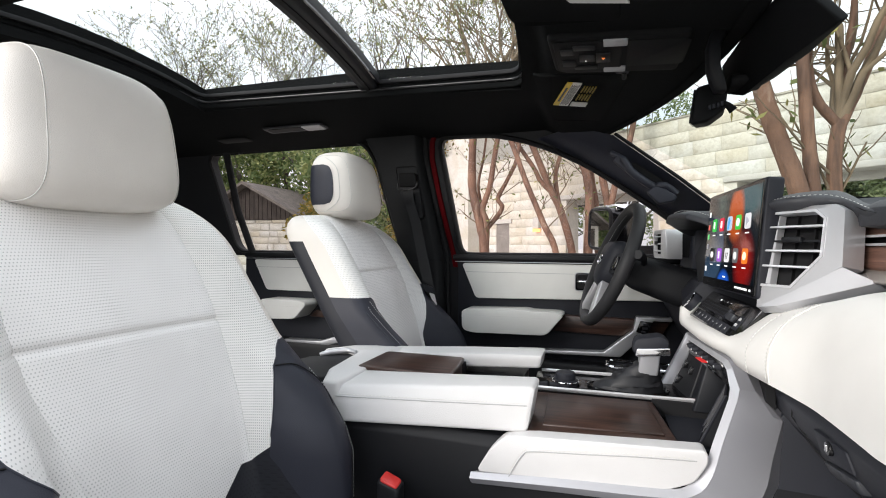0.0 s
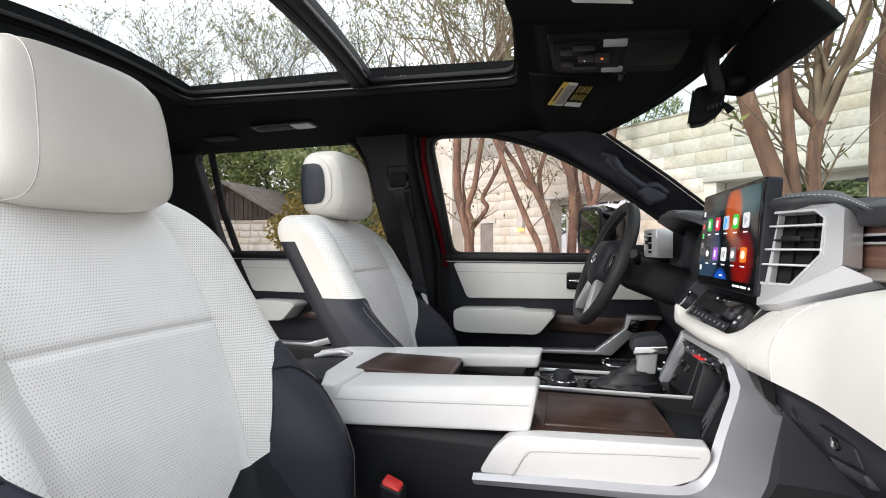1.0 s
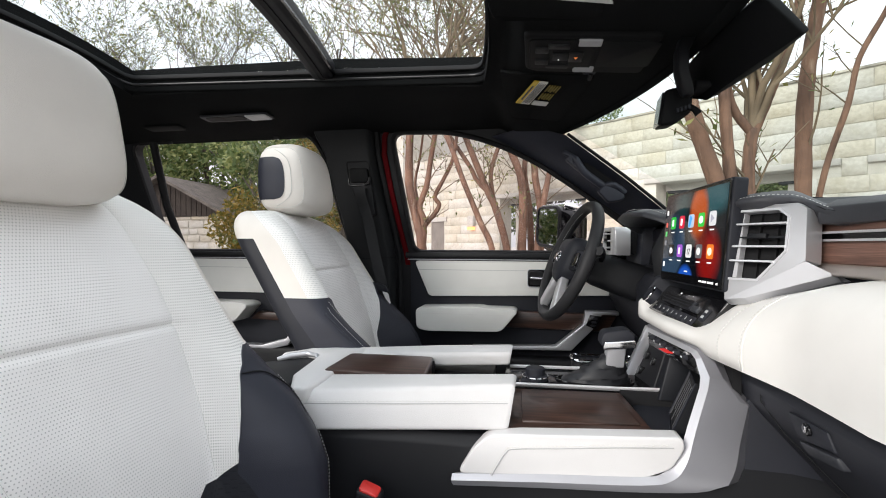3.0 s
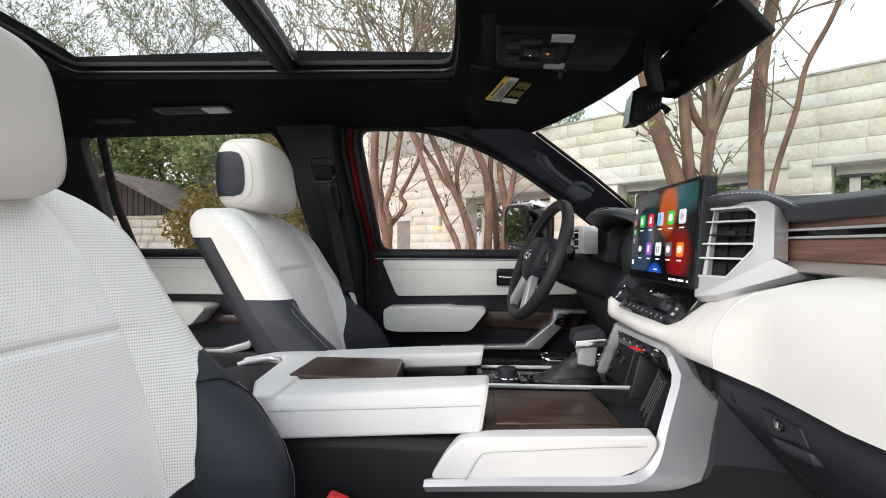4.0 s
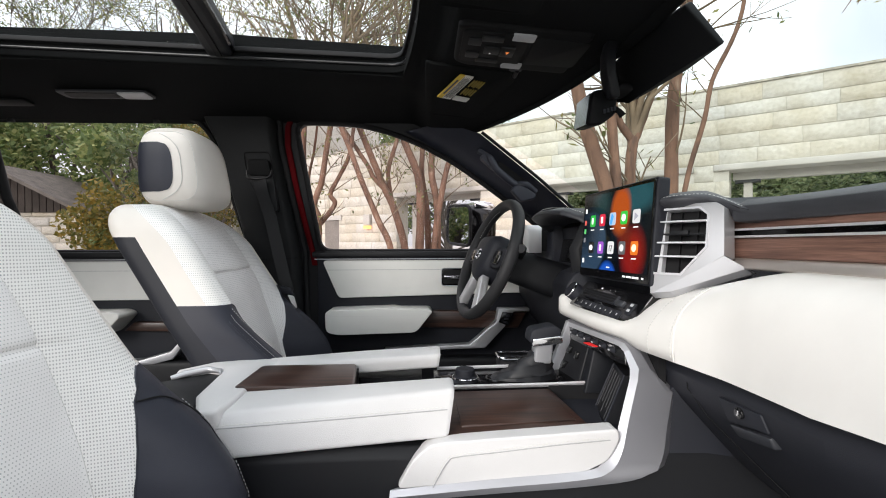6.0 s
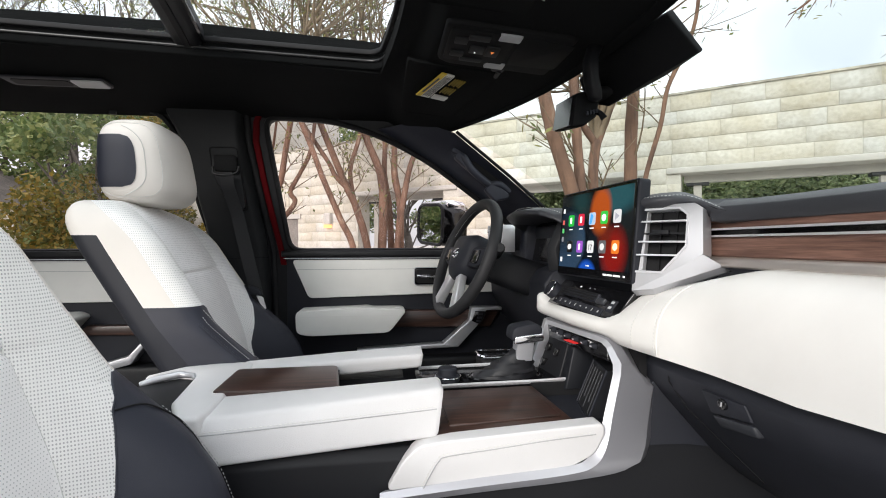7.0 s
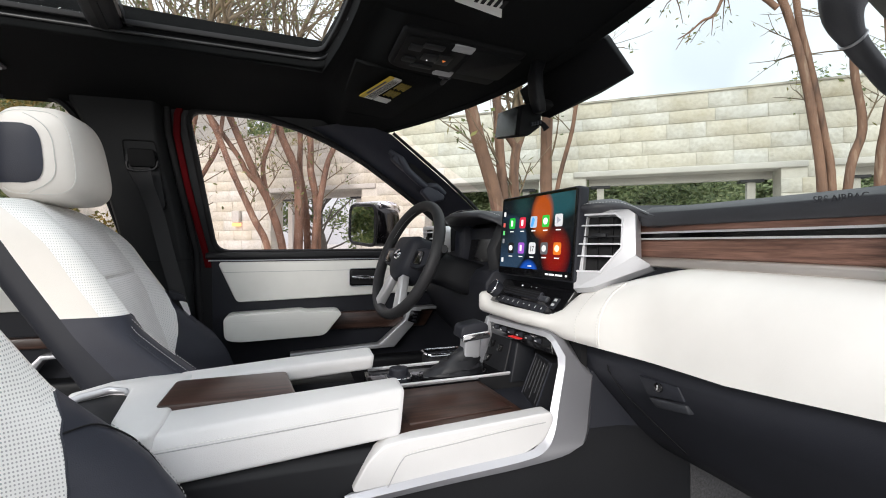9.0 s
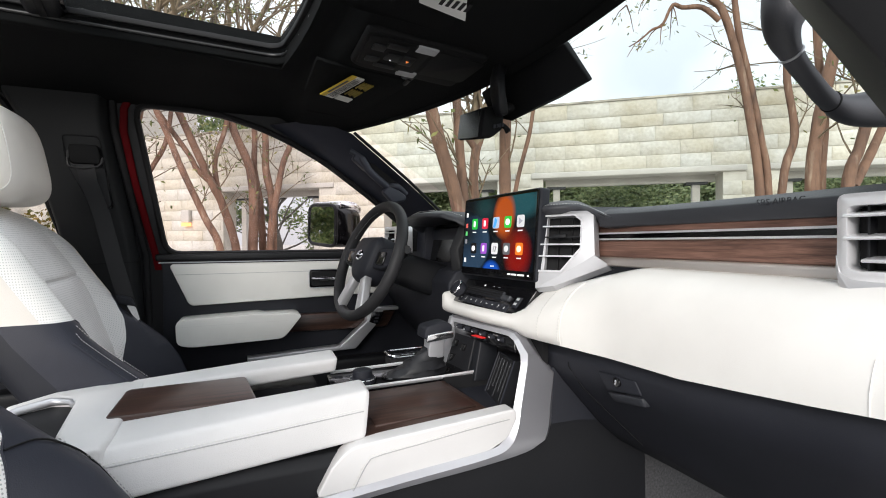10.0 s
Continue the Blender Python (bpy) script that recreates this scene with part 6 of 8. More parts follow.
for s_ in (-1, 1):
    sp = part("spoke", loft([[(x0, y, z) for y, z in ((s_ * 0.06, 0.030), (s_ * 0.115, 0.035), (s_ * 0.175, 0.030), (s_ * 0.178, -0.012), (s_ * 0.12, -0.030), (s_ * 0.06, -0.03))] for x0 in (-0.010, 0.018)]), SOFT, wheel, bevel=0.006)
    part("thumb_switch", loft([[(x0, y, z) for y, z in rounded([(s_ * 0.085, 0.022), (s_ * 0.135, 0.022), (s_ * 0.135, -0.020), (s_ * 0.085, -0.020)], 0.010)] for x0 in (-0.016, 0.0)]), GLOSS, sp, bevel=0.003)
    part("lower_spoke", loft([[(x0, y, z) for y, z in ((s_ * 0.022, -0.068), (s_ * 0.052, -0.055), (s_ * 0.095, -0.150), (s_ * 0.062, -0.170))] for x0 in (-0.016, 0.010)]), VENT, wheel, "satin silver lower spoke", bevel=0.005)
colm = thing("steering_column", "black plastic steering column shroud with stalks", "steering column")
part("shroud", loft([[wc + Vector((x, y * s_, z * s_ - x * 0.33)) for y, z in rounded([(-0.065, 0.05), (0.065, 0.05), (0.065, -0.05), (-0.065, -0.05)], 0.03)] for x, s_ in ((0.03, 0.85), (0.06, 1.05), (0.14, 1.15), (0.26, 1.2))]), PLASTIC, colm, bevel=0.003)
part("wiper_stalk", tube([wc + Vector((0.09, -0.05, 0.0)), wc + Vector((0.085, -0.12, 0.02)), wc + Vector((0.07, -0.165, 0.03)), wc + Vector((0.065, -0.19, 0.032))], [0.008, 0.009, 0.016, 0.012], 10), PLASTIC, colm)
part("indicator_stalk", tube([wc + Vector((0.09, 0.05, 0.0)), wc + Vector((0.08, 0.13, 0.02)), wc + Vector((0.07, 0.17, 0.03))], [0.008, 0.009, 0.014], 10), PLASTIC, colm)

# ---- roof fittings ----
oc = thing("overhead_console", "black overhead console with switches and reading lamps", "overhead console")


def roofed(pts, dz):
    return [(x, y, lining(x, y) + dz) for x, y in pts]


OC = rounded([(-0.372, -0.145), (-0.372, 0.035), (-0.345, 0.052), (-0.105, 0.052), (-0.102, -0.152), (-0.345, -0.152)], 0.012)
part("shell", loft([roofed(OC, 0.01), roofed(OC, -0.004), roofed([(-0.235 + (x + 0.235) * 0.97, -0.05 + (y + 0.05) * 0.96) for x, y in OC], -0.009)]), OVERHEAD, oc, bevel=0.003)
sw = part("switch_panel", loft([roofed(rounded([(-0.362, -0.135), (-0.362, 0.018), (-0.225, 0.018), (-0.225, -0.135)], 0.012), d) for d in (-0.008, -0.012)]), OVERHEAD, oc, bevel=0.002)
for x, y, w_, h_ in ((-0.335, -0.09, 0.028, 0.03), (-0.335, -0.025, 0.03, 0.028), (-0.295, -0.055, 0.034, 0.036), (-0.262, -0.055, 0.03, 0.05), (-0.30, -0.11, 0.045, 0.022), (-0.30, 0.0, 0.05, 0.018)):
    part("roof_switch", loft([roofed([(x - w_ / 2, y - h_ / 2), (x + w_ / 2, y - h_ / 2), (x + w_ / 2, y + h_ / 2), (x - w_ / 2, y + h_ / 2)], d) for d in (-0.011, -0.016)]), PLASTIC, sw, bevel=0.002)
part("warning_mark", loft([roofed([(-0.266, -0.060), (-0.258, -0.060), (-0.262, -0.049)], d) for d in (-0.016, -0.0168)]), glow("orange_mark", (0.8, 0.22, 0.04), 0.5), sw)
part("status_lamp", loft([roofed([(-0.300, -0.047), (-0.297, -0.047), (-0.297, -0.044), (-0.300, -0.044)], d) for d in (-0.016, -0.017)]), lit_white, sw)
for y in (-0.118, 0.028):
    part("reading_lamp", loft([roofed(rounded([(-0.262, y - 0.02), (-0.262, y + 0.012), (-0.215, y + 0.012), (-0.215, y - 0.02)], 0.005), d) for d in (-0.006, -0.0125)]), LENS, oc, "frosted reading lamp lens", bevel=0.002)
part("glasses_door", loft([roofed(rounded([(-0.215, -0.13), (-0.215, 0.012), (-0.10, 0.005), (-0.10, -0.125)], 0.012), d) for d in (-0.008, -0.0105)]), OVERHEAD, oc, bevel=0.003)


def visor(name, label, y0, y1, labelled):
    v = thing(name, label, "sun visor")
    o = rounded([(-0.438, y0), (-0.438, y1), (-0.205 - 0.12 * abs(y1), y1), (-0.190 - 0.10 * abs(y0), y0)], 0.03)
    part("board", loft([roofed(o, d) for d in (0.004, -0.0035)]), FABRIC, v, bevel=0.003)
    part("pivot", tube([(-0.215, y0 - 0.02, lining(-0.2, y0) - 0.003), (-0.215, y0 + 0.02, lining(-0.2, y0) - 0.003)], 0.006, 8), PLASTIC, v)
    part("clip_cover", loft([roofed(rounded([(-0.235, y0 - 0.045), (-0.235, y0 - 0.012), (-0.205, y0 - 0.012), (-0.205, y0 - 0.045)], 0.006), d) for d in (0.002, -0.006)]), SOFT, v, bevel=0.002)
    if labelled:
        yellow, paper, ink = surface("yellow_label", (0.72, 0.52, 0.04), 0.5, grain=0), surface("white_label", (0.75, 0.75, 0.72), 0.5, grain=0), surface("label_print", (0.06, 0.06, 0.06), 0.6, grain=0)
        dim = surface("dull_yellow_print", (0.30, 0.22, 0.03), 0.6, grain=0)
        LA, LB, LC, LD = (Vector(p) for p in ((-0.404, 0.288, 0), (-0.349, 0.107, 0), (-0.269, 0.149, 0), (-0.314, 0.338, 0)))

        def flat(u0, u1, v0, v1, k):
            """A slip of the label sheet; u across it, v along it."""
            q = [(LA * (1 - u) + LD * u) * (1 - v) + (LB * (1 - u) + LC * u) * v for u, v in ((u0, v0), (u1, v0), (u1, v1), (u0, v1))]
            zz = 1.7395
            return loft([[(p.x, p.y, zz - 0.0002 - k) for p in q], [(p.x, p.y, zz + 0.003) for p in q]])

        lab = part("white_sticker", flat(0.16, 0.44, 0.0, 0.98, 0.0), paper, v, "white warning label with small print")
        part("yellow_band", flat(0.0, 0.16, 0.0, 0.98, 0.0), yellow, v, "yellow label heading")
        for k in range(9):
            part("print_bar", flat(0.18 + 0.027 * k, 0.192 + 0.027 * k, 0.04 + 0.03 * (k % 3), 0.94 - 0.05 * (k % 2), 0.0005), ink, lab)
        part("heading_bar", flat(0.05, 0.11, 0.2, 0.8, 0.0005), ink, lab)
        for k in range(5):
            for r_ in range(2):
                part("printed_line", flat(0.56 + 0.085 * k, 0.592 + 0.085 * k, 0.28 + 0.34 * r_ + 0.03 * (k % 2), 0.54 + 0.34 * r_, 0.0), dim, v, "yellow printed text bar")
        part("small_sticker", flat(0.50, 0.98, 0.0, 0.17, 0.0), paper, v, "small white label")
    return v


visor("sun_visor", "black fabric sun visor with yellow and white warning labels", 0.085, 0.52, True)
visor("sun_visor", "black fabric sun visor folded up", -0.62, -0.20, False)
tag = thing("visor_tag", "white paper tag with a printed code block stuck to the visor", "paper tag")
part("paper", loft([roofed([(-0.40, -0.46), (-0.315, -0.285), (-0.218, -0.268), (-0.30, -0.46)], d) for d in (-0.0052, -0.001)]), surface("tag_paper", (0.7, 0.7, 0.68), 0.6, grain=0), tag)
for k in range(5):
    part("print_bar", loft([roofed([(-0.285 + 0.012 * k, -0.325), (-0.285 + 0.012 * k, -0.298), (-0.278 + 0.012 * k, -0.298), (-0.278 + 0.012 * k, -0.325)], d) for d in (-0.0056, -0.005)]), RUBBER, tag)
mir = thing("rear_view_mirror", "black framed rear-view mirror on a stem", "mirror")
part("stem", loft([[(x0, -0.125 - 0.02 * k, z), (x1, -0.125 - 0.02 * k, z), (x1, -0.098, z), (x0, -0.098, z)] for x0, x1, z, k in ((-0.066, -0.036, 1.735, 0), (-0.076, -0.054, 1.700, 0.6), (-0.075, -0.055, 1.660, 0.8), (-0.068, -0.046, 1.632, 0.5), (-0.060, -0.040, 1.615, 0))]), PLASTIC, mir, bevel=0.005)
EYE_END = rounded([(-0.080, 1.644), (-0.091, 1.570), (-0.061, 1.573), (-0.030, 1.596), (-0.026, 1.632), (-0.046, 1.652)], 0.007)
MC = (-0.056, 1.612)


def mirror_ring(y, s_):
    return [(MC[0] + (x - MC[0]) * s_ + (y + 0.05) * 0.19, y, MC[1] + (z - MC[1]) * s_ + (y + 0.05) * 0.19) for x, z in EYE_END]


part("casing", loft([mirror_ring(y, s_) for y, s_ in ((-0.098, 0.86), (-0.094, 0.96), (-0.084, 1.0), (0.105, 0.98), (0.115, 0.85))]), OVERHEAD, mir, smooth=45)
# glass coloured near black: the cabin's dark reflection is put into the colour
part("glass", loft([[(x + (y + 0.05) * 0.19, y, z + (y + 0.05) * 0.19) for x, z in ((-0.0845, 1.640), (-0.0935, 1.574), (-0.0900, 1.574), (-0.0810, 1.640))] for y in (-0.086, 0.105)]), surface("mirror_dark_reflection", (0.012, 0.012, 0.013), 0.2, 0.0, grain=0, vary=0.0, spec=0.2), mir, "mirror glass with its dark reflection put into the colour")
part("switch_tab", tube([(-0.046, -0.095, 1.600), (-0.034, -0.100, 1.592), (-0.026, -0.100, 1.582)], [0.007, 0.006, 0.008], 8), OVERHEAD, mir)
for k in range(4):
    part("side_mark", box(-0.070 + 0.007 * k, -0.066 + 0.007 * k, -0.1115, -0.106, 1.585 + 0.002 * k, 1.593 + 0.002 * k), SOFT, mir)
sens = thing("sensor_housing", "black plastic sensor housing against the windscreen", "sensor housing")
part("housing", loft([[(-0.015, 0.060, 1.722), (-0.025, -0.010, 1.640), (-0.007, -0.080, 1.613), (0.034, -0.170, 1.640), (0.078, -0.263, 1.663), (0.022, -0.247, 1.740), (0.0, -0.15, 1.738)],
                      [(0.03, 0.060, 1.745), (0.03, -0.010, 1.67), (0.05, -0.080, 1.645), (0.075, -0.170, 1.655), (0.093, -0.255, 1.672), (0.040, -0.240, 1.752), (0.02, -0.15, 1.755)]]), OVERHEAD, sens, bevel=0.004)
part("camera_pod", loft([[(0.018 + d, -0.055 + 0.03 * math.cos(a), 1.648 + 0.016 * math.sin(a)) for a in [2 * math.pi * k / 18 for k in range(18)]] for d in (-0.045, 0.01)]), RUBBER, sens, bevel=0.003)
gr = thing("roof_grab_handle", "black recessed roof lamp unit with a frosted lens", "roof lamp")
part("recess", loft([[(x, y, lining(x, y) + d) for x, y in rounded([(-1.62, 0.475), (-1.62, 0.545), (-1.33, 0.545), (-1.33, 0.475)], 0.02)] for d in (-0.004, -0.010)]), SOFT, gr, bevel=0.002)
part("slot", loft([[(x, y, lining(x, y) + d) for x, y in rounded([(-1.60, 0.49), (-1.60, 0.53), (-1.44, 0.53), (-1.44, 0.49)], 0.012)] for d in (-0.009, -0.012)]), RUBBER, gr)
part("lens", loft([[(x, y, lining(x, y) + d) for x, y in rounded([(-1.43, 0.482), (-1.43, 0.538), (-1.34, 0.538), (-1.34, 0.482)], 0.01)] for d in (-0.009, -0.014)]), LENS, gr, "frosted lamp lens", bevel=0.002)
coat = thing("coat_hook", "black folding coat hook in the roof edge", "coat hook")
part("hook", loft([[(x, y, lining(x, y) + d) for x, y in rounded([(-1.95, 0.56), (-1.95, 0.62), (-1.78, 0.62), (-1.78, 0.56)], 0.02)] for d in (-0.003, -0.010)]), OVERHEAD, coat, bevel=0.004)
# passenger's grab handle on the windscreen pillar
pg = thing("grab_handle", "black moulded grab handle on the passenger's windscreen pillar", "grab handle")
GRIP = leather("grained_grip", (0.048, 0.049, 0.056), rough=0.5, vary=0.12, spec=0.5)
limb = [(0.092, -0.668, 1.70, 0.042), (0.072, -0.664, 1.650, 0.034), (0.062, -0.660, 1.606, 0.0225), (0.080, -0.660, 1.575, 0.0140), (0.118, -0.660, 1.547, 0.0125), (0.168, -0.660, 1.520, 0.0130), (0.23, -0.664, 1.513, 0.024), (0.345, -0.69, 1.530, 0.038)]
path = bezier([p[:3] for p in limb], 6)
part("grip", tube(path, [float(r) for r in np.interp(np.linspace(0, 7, len(path)), range(8), [p[3] for p in limb])], 16), GRIP, pg, "grained black grip")
part("grip_ring", outline_bar([Vector((0.081, -0.660, 1.574)) + 0.0146 * (math.cos(a) * Vector((0.6, 0, 0.8)) + math.sin(a) * Vector((0, 1, 0))) for a in [2 * math.pi * k / 24 for k in range(24)]], 0.0018, 6), SILVER, pg)
part("grip_ring", outline_bar([Vector((0.170, -0.660, 1.5195)) + 0.0134 * (math.cos(a) * Vector((0.1, 0, 1.0)) + math.sin(a) * Vector((0, 1, 0))) for a in [2 * math.pi * k / 24 for k in range(24)]], 0.0016, 6), RUBBER, pg)
path = bezier([(0.06, -0.715, 1.735), (0.128, -0.71, 1.686), (0.190, -0.705, 1.646), (0.256, -0.705, 1.608), (0.340, -0.71, 1.566), (0.42, -0.72, 1.52)], 6)
part("base", tube([p + Vector((0.029, 0, 0.016)) for p in path], 0.036, 16), GRIP, pg, "black moulded handle base")
part("base_seam", tube([p + Vector((0.029 - 0.022, 0.018, 0.016 - 0.024)) for p in path[6:]], 0.0012, 4), RUBBER, pg)

# ---- outside mirror ----
om = thing("side_mirror", "black door mirror with a chrome cap", "mirror")
mo = Matrix.Translation((-0.258, 1.10, 1.402)) @ Matrix.Rotation(radians(27), 4, "Z") @ Matrix.Scale(1.18, 4)
ol = rounded([(-0.085, -0.085), (-0.09, 0.075), (0.085, 0.085), (0.095, -0.07)], 0.035)
part("casing", loft([[mo @ Vector((x, y * s_, z * s_)) for y, z in ol] for x, s_ in ((-0.02, 0.99), (0.02, 1.03), (0.07, 0.96), (0.11, 0.7), (0.125, 0.4))]), GLOSS, om, bevel=0.003, smooth=60)
part("chrome_cap", loft([[mo @ Vector((x, y * s_, 0.03 + (z - 0.03) * s_)) for y, z in rounded([(-0.088, 0.055), (-0.088, 0.088), (0.09, 0.092), (0.092, 0.045)], 0.02)] for x, s_ in ((-0.005, 1.02), (0.03, 1.05), (0.075, 0.98), (0.112, 0.75))]), CHROME, om, "chrome cap", bevel=0.003, smooth=60)
part("glass", loft([[mo @ Vector((x, y * 0.90, z * 0.90)) for y, z in ol] for x in (-0.024, -0.02)]), MIRROR, om, "mirror glass")
part("rim", outline_bar([mo @ Vector((-0.022, y * 0.95, z * 0.95)) for y, z in ol], 0.0085, 6), PLASTIC, om, "black rim round the glass")
part("arm", loft([[(x, y, z) for x, z in rounded([(-0.16, 1.25), (-0.16, 1.33), (-0.04, 1.33), (-0.04, 1.25)], 0.02)] for y in (0.93, 1.05)]), PLASTIC, om, bevel=0.005)


# ---- outside ----
def stone_mat(name, a, b_, rnd=0.25):
    m, n, l, b = node_mat(name)
    tx = noise_node(n, l, 3.0, 7)
    fine = noise_node(n, l, 28, 5)
    info = n.new("ShaderNodeObjectInfo")
    geo = n.new("ShaderNodeNewGeometry")
    add = n.new("ShaderNodeMath")
    add.operation = "ADD"
    l.new(info.outputs["Random"], add.inputs[0])
    l.new(geo.outputs["Random Per Island"], add.inputs[1])
    fr = n.new("ShaderNodeMath")
    fr.operation = "FRACT"
    l.new(add.outputs[0], fr.inputs[0])
    r1 = ramp_node(n, l, fr.outputs[0], [(0.0, a), (0.55, [0.5 * (p + q) for p, q in zip(a, b_)]), (1.0, b_)])
    r2 = ramp_node(n, l, tx.outputs["Fac"], [(0.30, (0.86, 0.82, 0.73)), (0.5, (0.985, 0.97, 0.935)), (0.66, (1.05, 1.05, 1.04))])
    r3 = ramp_node(n, l, fine.outputs["Fac"], [(0.32, (0.88, 0.87, 0.845)), (0.6, (1.03, 1.03, 1.02))])
    out = r1.outputs["Color"]
    for r in (r2, r3):
        mx = n.new("ShaderNodeMix")
        mx.data_type, mx.blend_type = "RGBA", "MULTIPLY"
        mx.inputs["Factor"].default_value = 1.0
        l.new(out, mx.inputs["A"])
        l.new(r.outputs["Color"], mx.inputs["B"])
        out = mx.outputs["Result"]
    l.new(out, b.inputs["Base Color"])
    b.inputs["Roughness"].default_value = 0.9
    bump_node(n, l, noise_node(n, l, 14, 8).outputs["Fac"], b, 0.75, 0.02)
    return m


STONE = stone_mat("limestone_block", (0.615, 0.580, 0.500), (0.615, 0.612, 0.590))
MORTAR = surface("pale_mortar", (0.60, 0.575, 0.51), 0.95, grain=200, depth=0.002, vary=0.1)
CONCRETE = surface("pale_concrete", (0.52, 0.50, 0.46), 0.85, grain=120, depth=0.002, vary=0.12, patch=2)
STEEL = surface("dark_steel", (0.03, 0.032, 0.035), 0.5, 0.3, grain=0)
GROUND = surface("paved_drive", (0.36, 0.34, 0.31), 0.9, grain=60, depth=0.004, strength=0.7, vary=0.10, patch=3.0)
def bark_mat(name, dark, mid, pale):
    m, n, l, b = node_mat(name)
    long_ = noise_node(n, l, 1.0, 6, stretch=(22, 22, 3.5))
    big = noise_node(n, l, 5.0, 4)
    fine = noise_node(n, l, 60, 4, stretch=(1, 1, 0.3))
    r = ramp_node(n, l, long_.outputs["Fac"], [(0.28, dark), (0.47, mid), (0.60, mid), (0.74, pale)])
    s = ramp_node(n, l, big.outputs["Fac"], [(0.35, (0.72, 0.70, 0.70)), (0.62, (1.12, 1.10, 1.06))])
    mx = n.new("ShaderNodeMix")
    mx.data_type, mx.blend_type = "RGBA", "MULTIPLY"
    mx.inputs["Factor"].default_value = 1.0
    l.new(r.outputs["Color"], mx.inputs["A"])
    l.new(s.outputs["Color"], mx.inputs["B"])
    l.new(mx.outputs["Result"], b.inputs["Base Color"])
    b.inputs["Roughness"].default_value = 0.8
    bump_node(n, l, fine.outputs["Fac"], b, 0.7, 0.01)
    return m


BARK = bark_mat("peeling_brown_bark", (0.080, 0.047, 0.034), (0.182, 0.102, 0.068), (0.31, 0.225, 0.165))
FARBARK = surface("dark_twig_bark", (0.085, 0.068, 0.055), 0.85, grain=0, vary=0.3, patch=2)
TWIGS = surface("olive_branch_bark", (0.17, 0.125, 0.080), 0.85, grain=40, depth=0.004, vary=0.35, patch=5)
GREYBARK = surface("grey_bark", (0.13, 0.115, 0.10), 0.85, grain=60, depth=0.006, vary=0.3, patch=5)
DARKWOOD = surface("weathered_dark_boards", (0.045, 0.036, 0.030), 0.85, grain=80, depth=0.004, vary=0.3, patch=4)


def leaf_mat(name, stops):
    m, n, l, b = node_mat(name)
    geo = n.new("ShaderNodeNewGeometry")
    l.new(ramp_node(n, l, geo.outputs["Random Per Island"], stops).outputs["Color"], b.inputs["Base Color"])
    b.inputs["Roughness"].default_value = 0.6
    tl, mx = n.new("ShaderNodeBsdfTranslucent"), n.new("ShaderNodeMixShader")
    mx.inputs["Fac"].default_value = 0.4
    l.new(b.inputs["Base Color"].links[0].from_socket, tl.inputs["Color"])
    l.new(b.outputs[0], mx.inputs[1])
    l.new(tl.outputs[0], mx.inputs[2])
    l.new(mx.outputs[0], n["Material Output"].inputs["Surface"])
    return m


LEAF = leaf_mat("green_leaves", [(0.0, (0.066, 0.110, 0.036)), (0.6, (0.160, 0.215, 0.072)), (1.0, (0.30, 0.32, 0.125))])
# sunlight missing behind the wall is put into these raised leaf colours
HEDGE = leaf_mat("brightened_hedge_leaves", [(0.0, (0.10, 0.14, 0.06)), (0.6, (0.22, 0.27, 0.125)), (1.0, (0.36, 0.38, 0.20))])
AUTUMN = leaf_mat("yellowing_leaves", [(0.0, (0.06, 0.075, 0.015)), (0.5, (0.16, 0.13, 0.02)), (1.0, (0.26, 0.17, 0.03))])
DRY = leaf_mat("sparse_olive_leaves", [(0.0, (0.075, 0.105, 0.035)), (0.5, (0.165, 0.185, 0.060)), (1.0, (0.32, 0.28, 0.09))])

gm = bmesh.new()
gm.faces.new([gm.verts.new(p) for p in ((-400, -400, 0), (400, -400, 0), (400, 400, 0), (-400, 400, 0))])
ground = part("ground", gm, GROUND)
tagged(ground, "pale brown paved drive", "ground", kind="structure")

# long limestone wall with openings, running past the truck's front
WP, WD = Vector((6.61, 4.30, 0.0)), Vector((-0.788, 0.6157, 0.0))
WN = Vector((0.6157, 0.788, 0.0))
bld = thing("stone_wall", "long pale limestone block wall with wide openings under concrete lintels", "wall")
bld["kind"] = "structure"


HERE = Vector((-0.43, -1.09, 1.316))


def wall_at(s, d, z):
    """A place on the wall: s along it, d behind its face; all in the wall's own scale."""
    p = HERE + (WP + WD * s + WN * d + Vector((0, 0, z)) - HERE) * 0.74
    return Vector((p.x, p.y, p.z if z > 0.01 else 0.0))


def wbox(s0, s1, d0, d1, z0, z1, bm=None):
    bm = bm or bmesh.new()
    return loft([[wall_at(s0, d, z) for d, z in ((d0, z0), (d1, z0), (d1, z1), (d0, z1))], [wall_at(s1, d, z) for d, z in ((d0, z0), (d1, z0), (d1, z1), (d0, z1))]], bm)


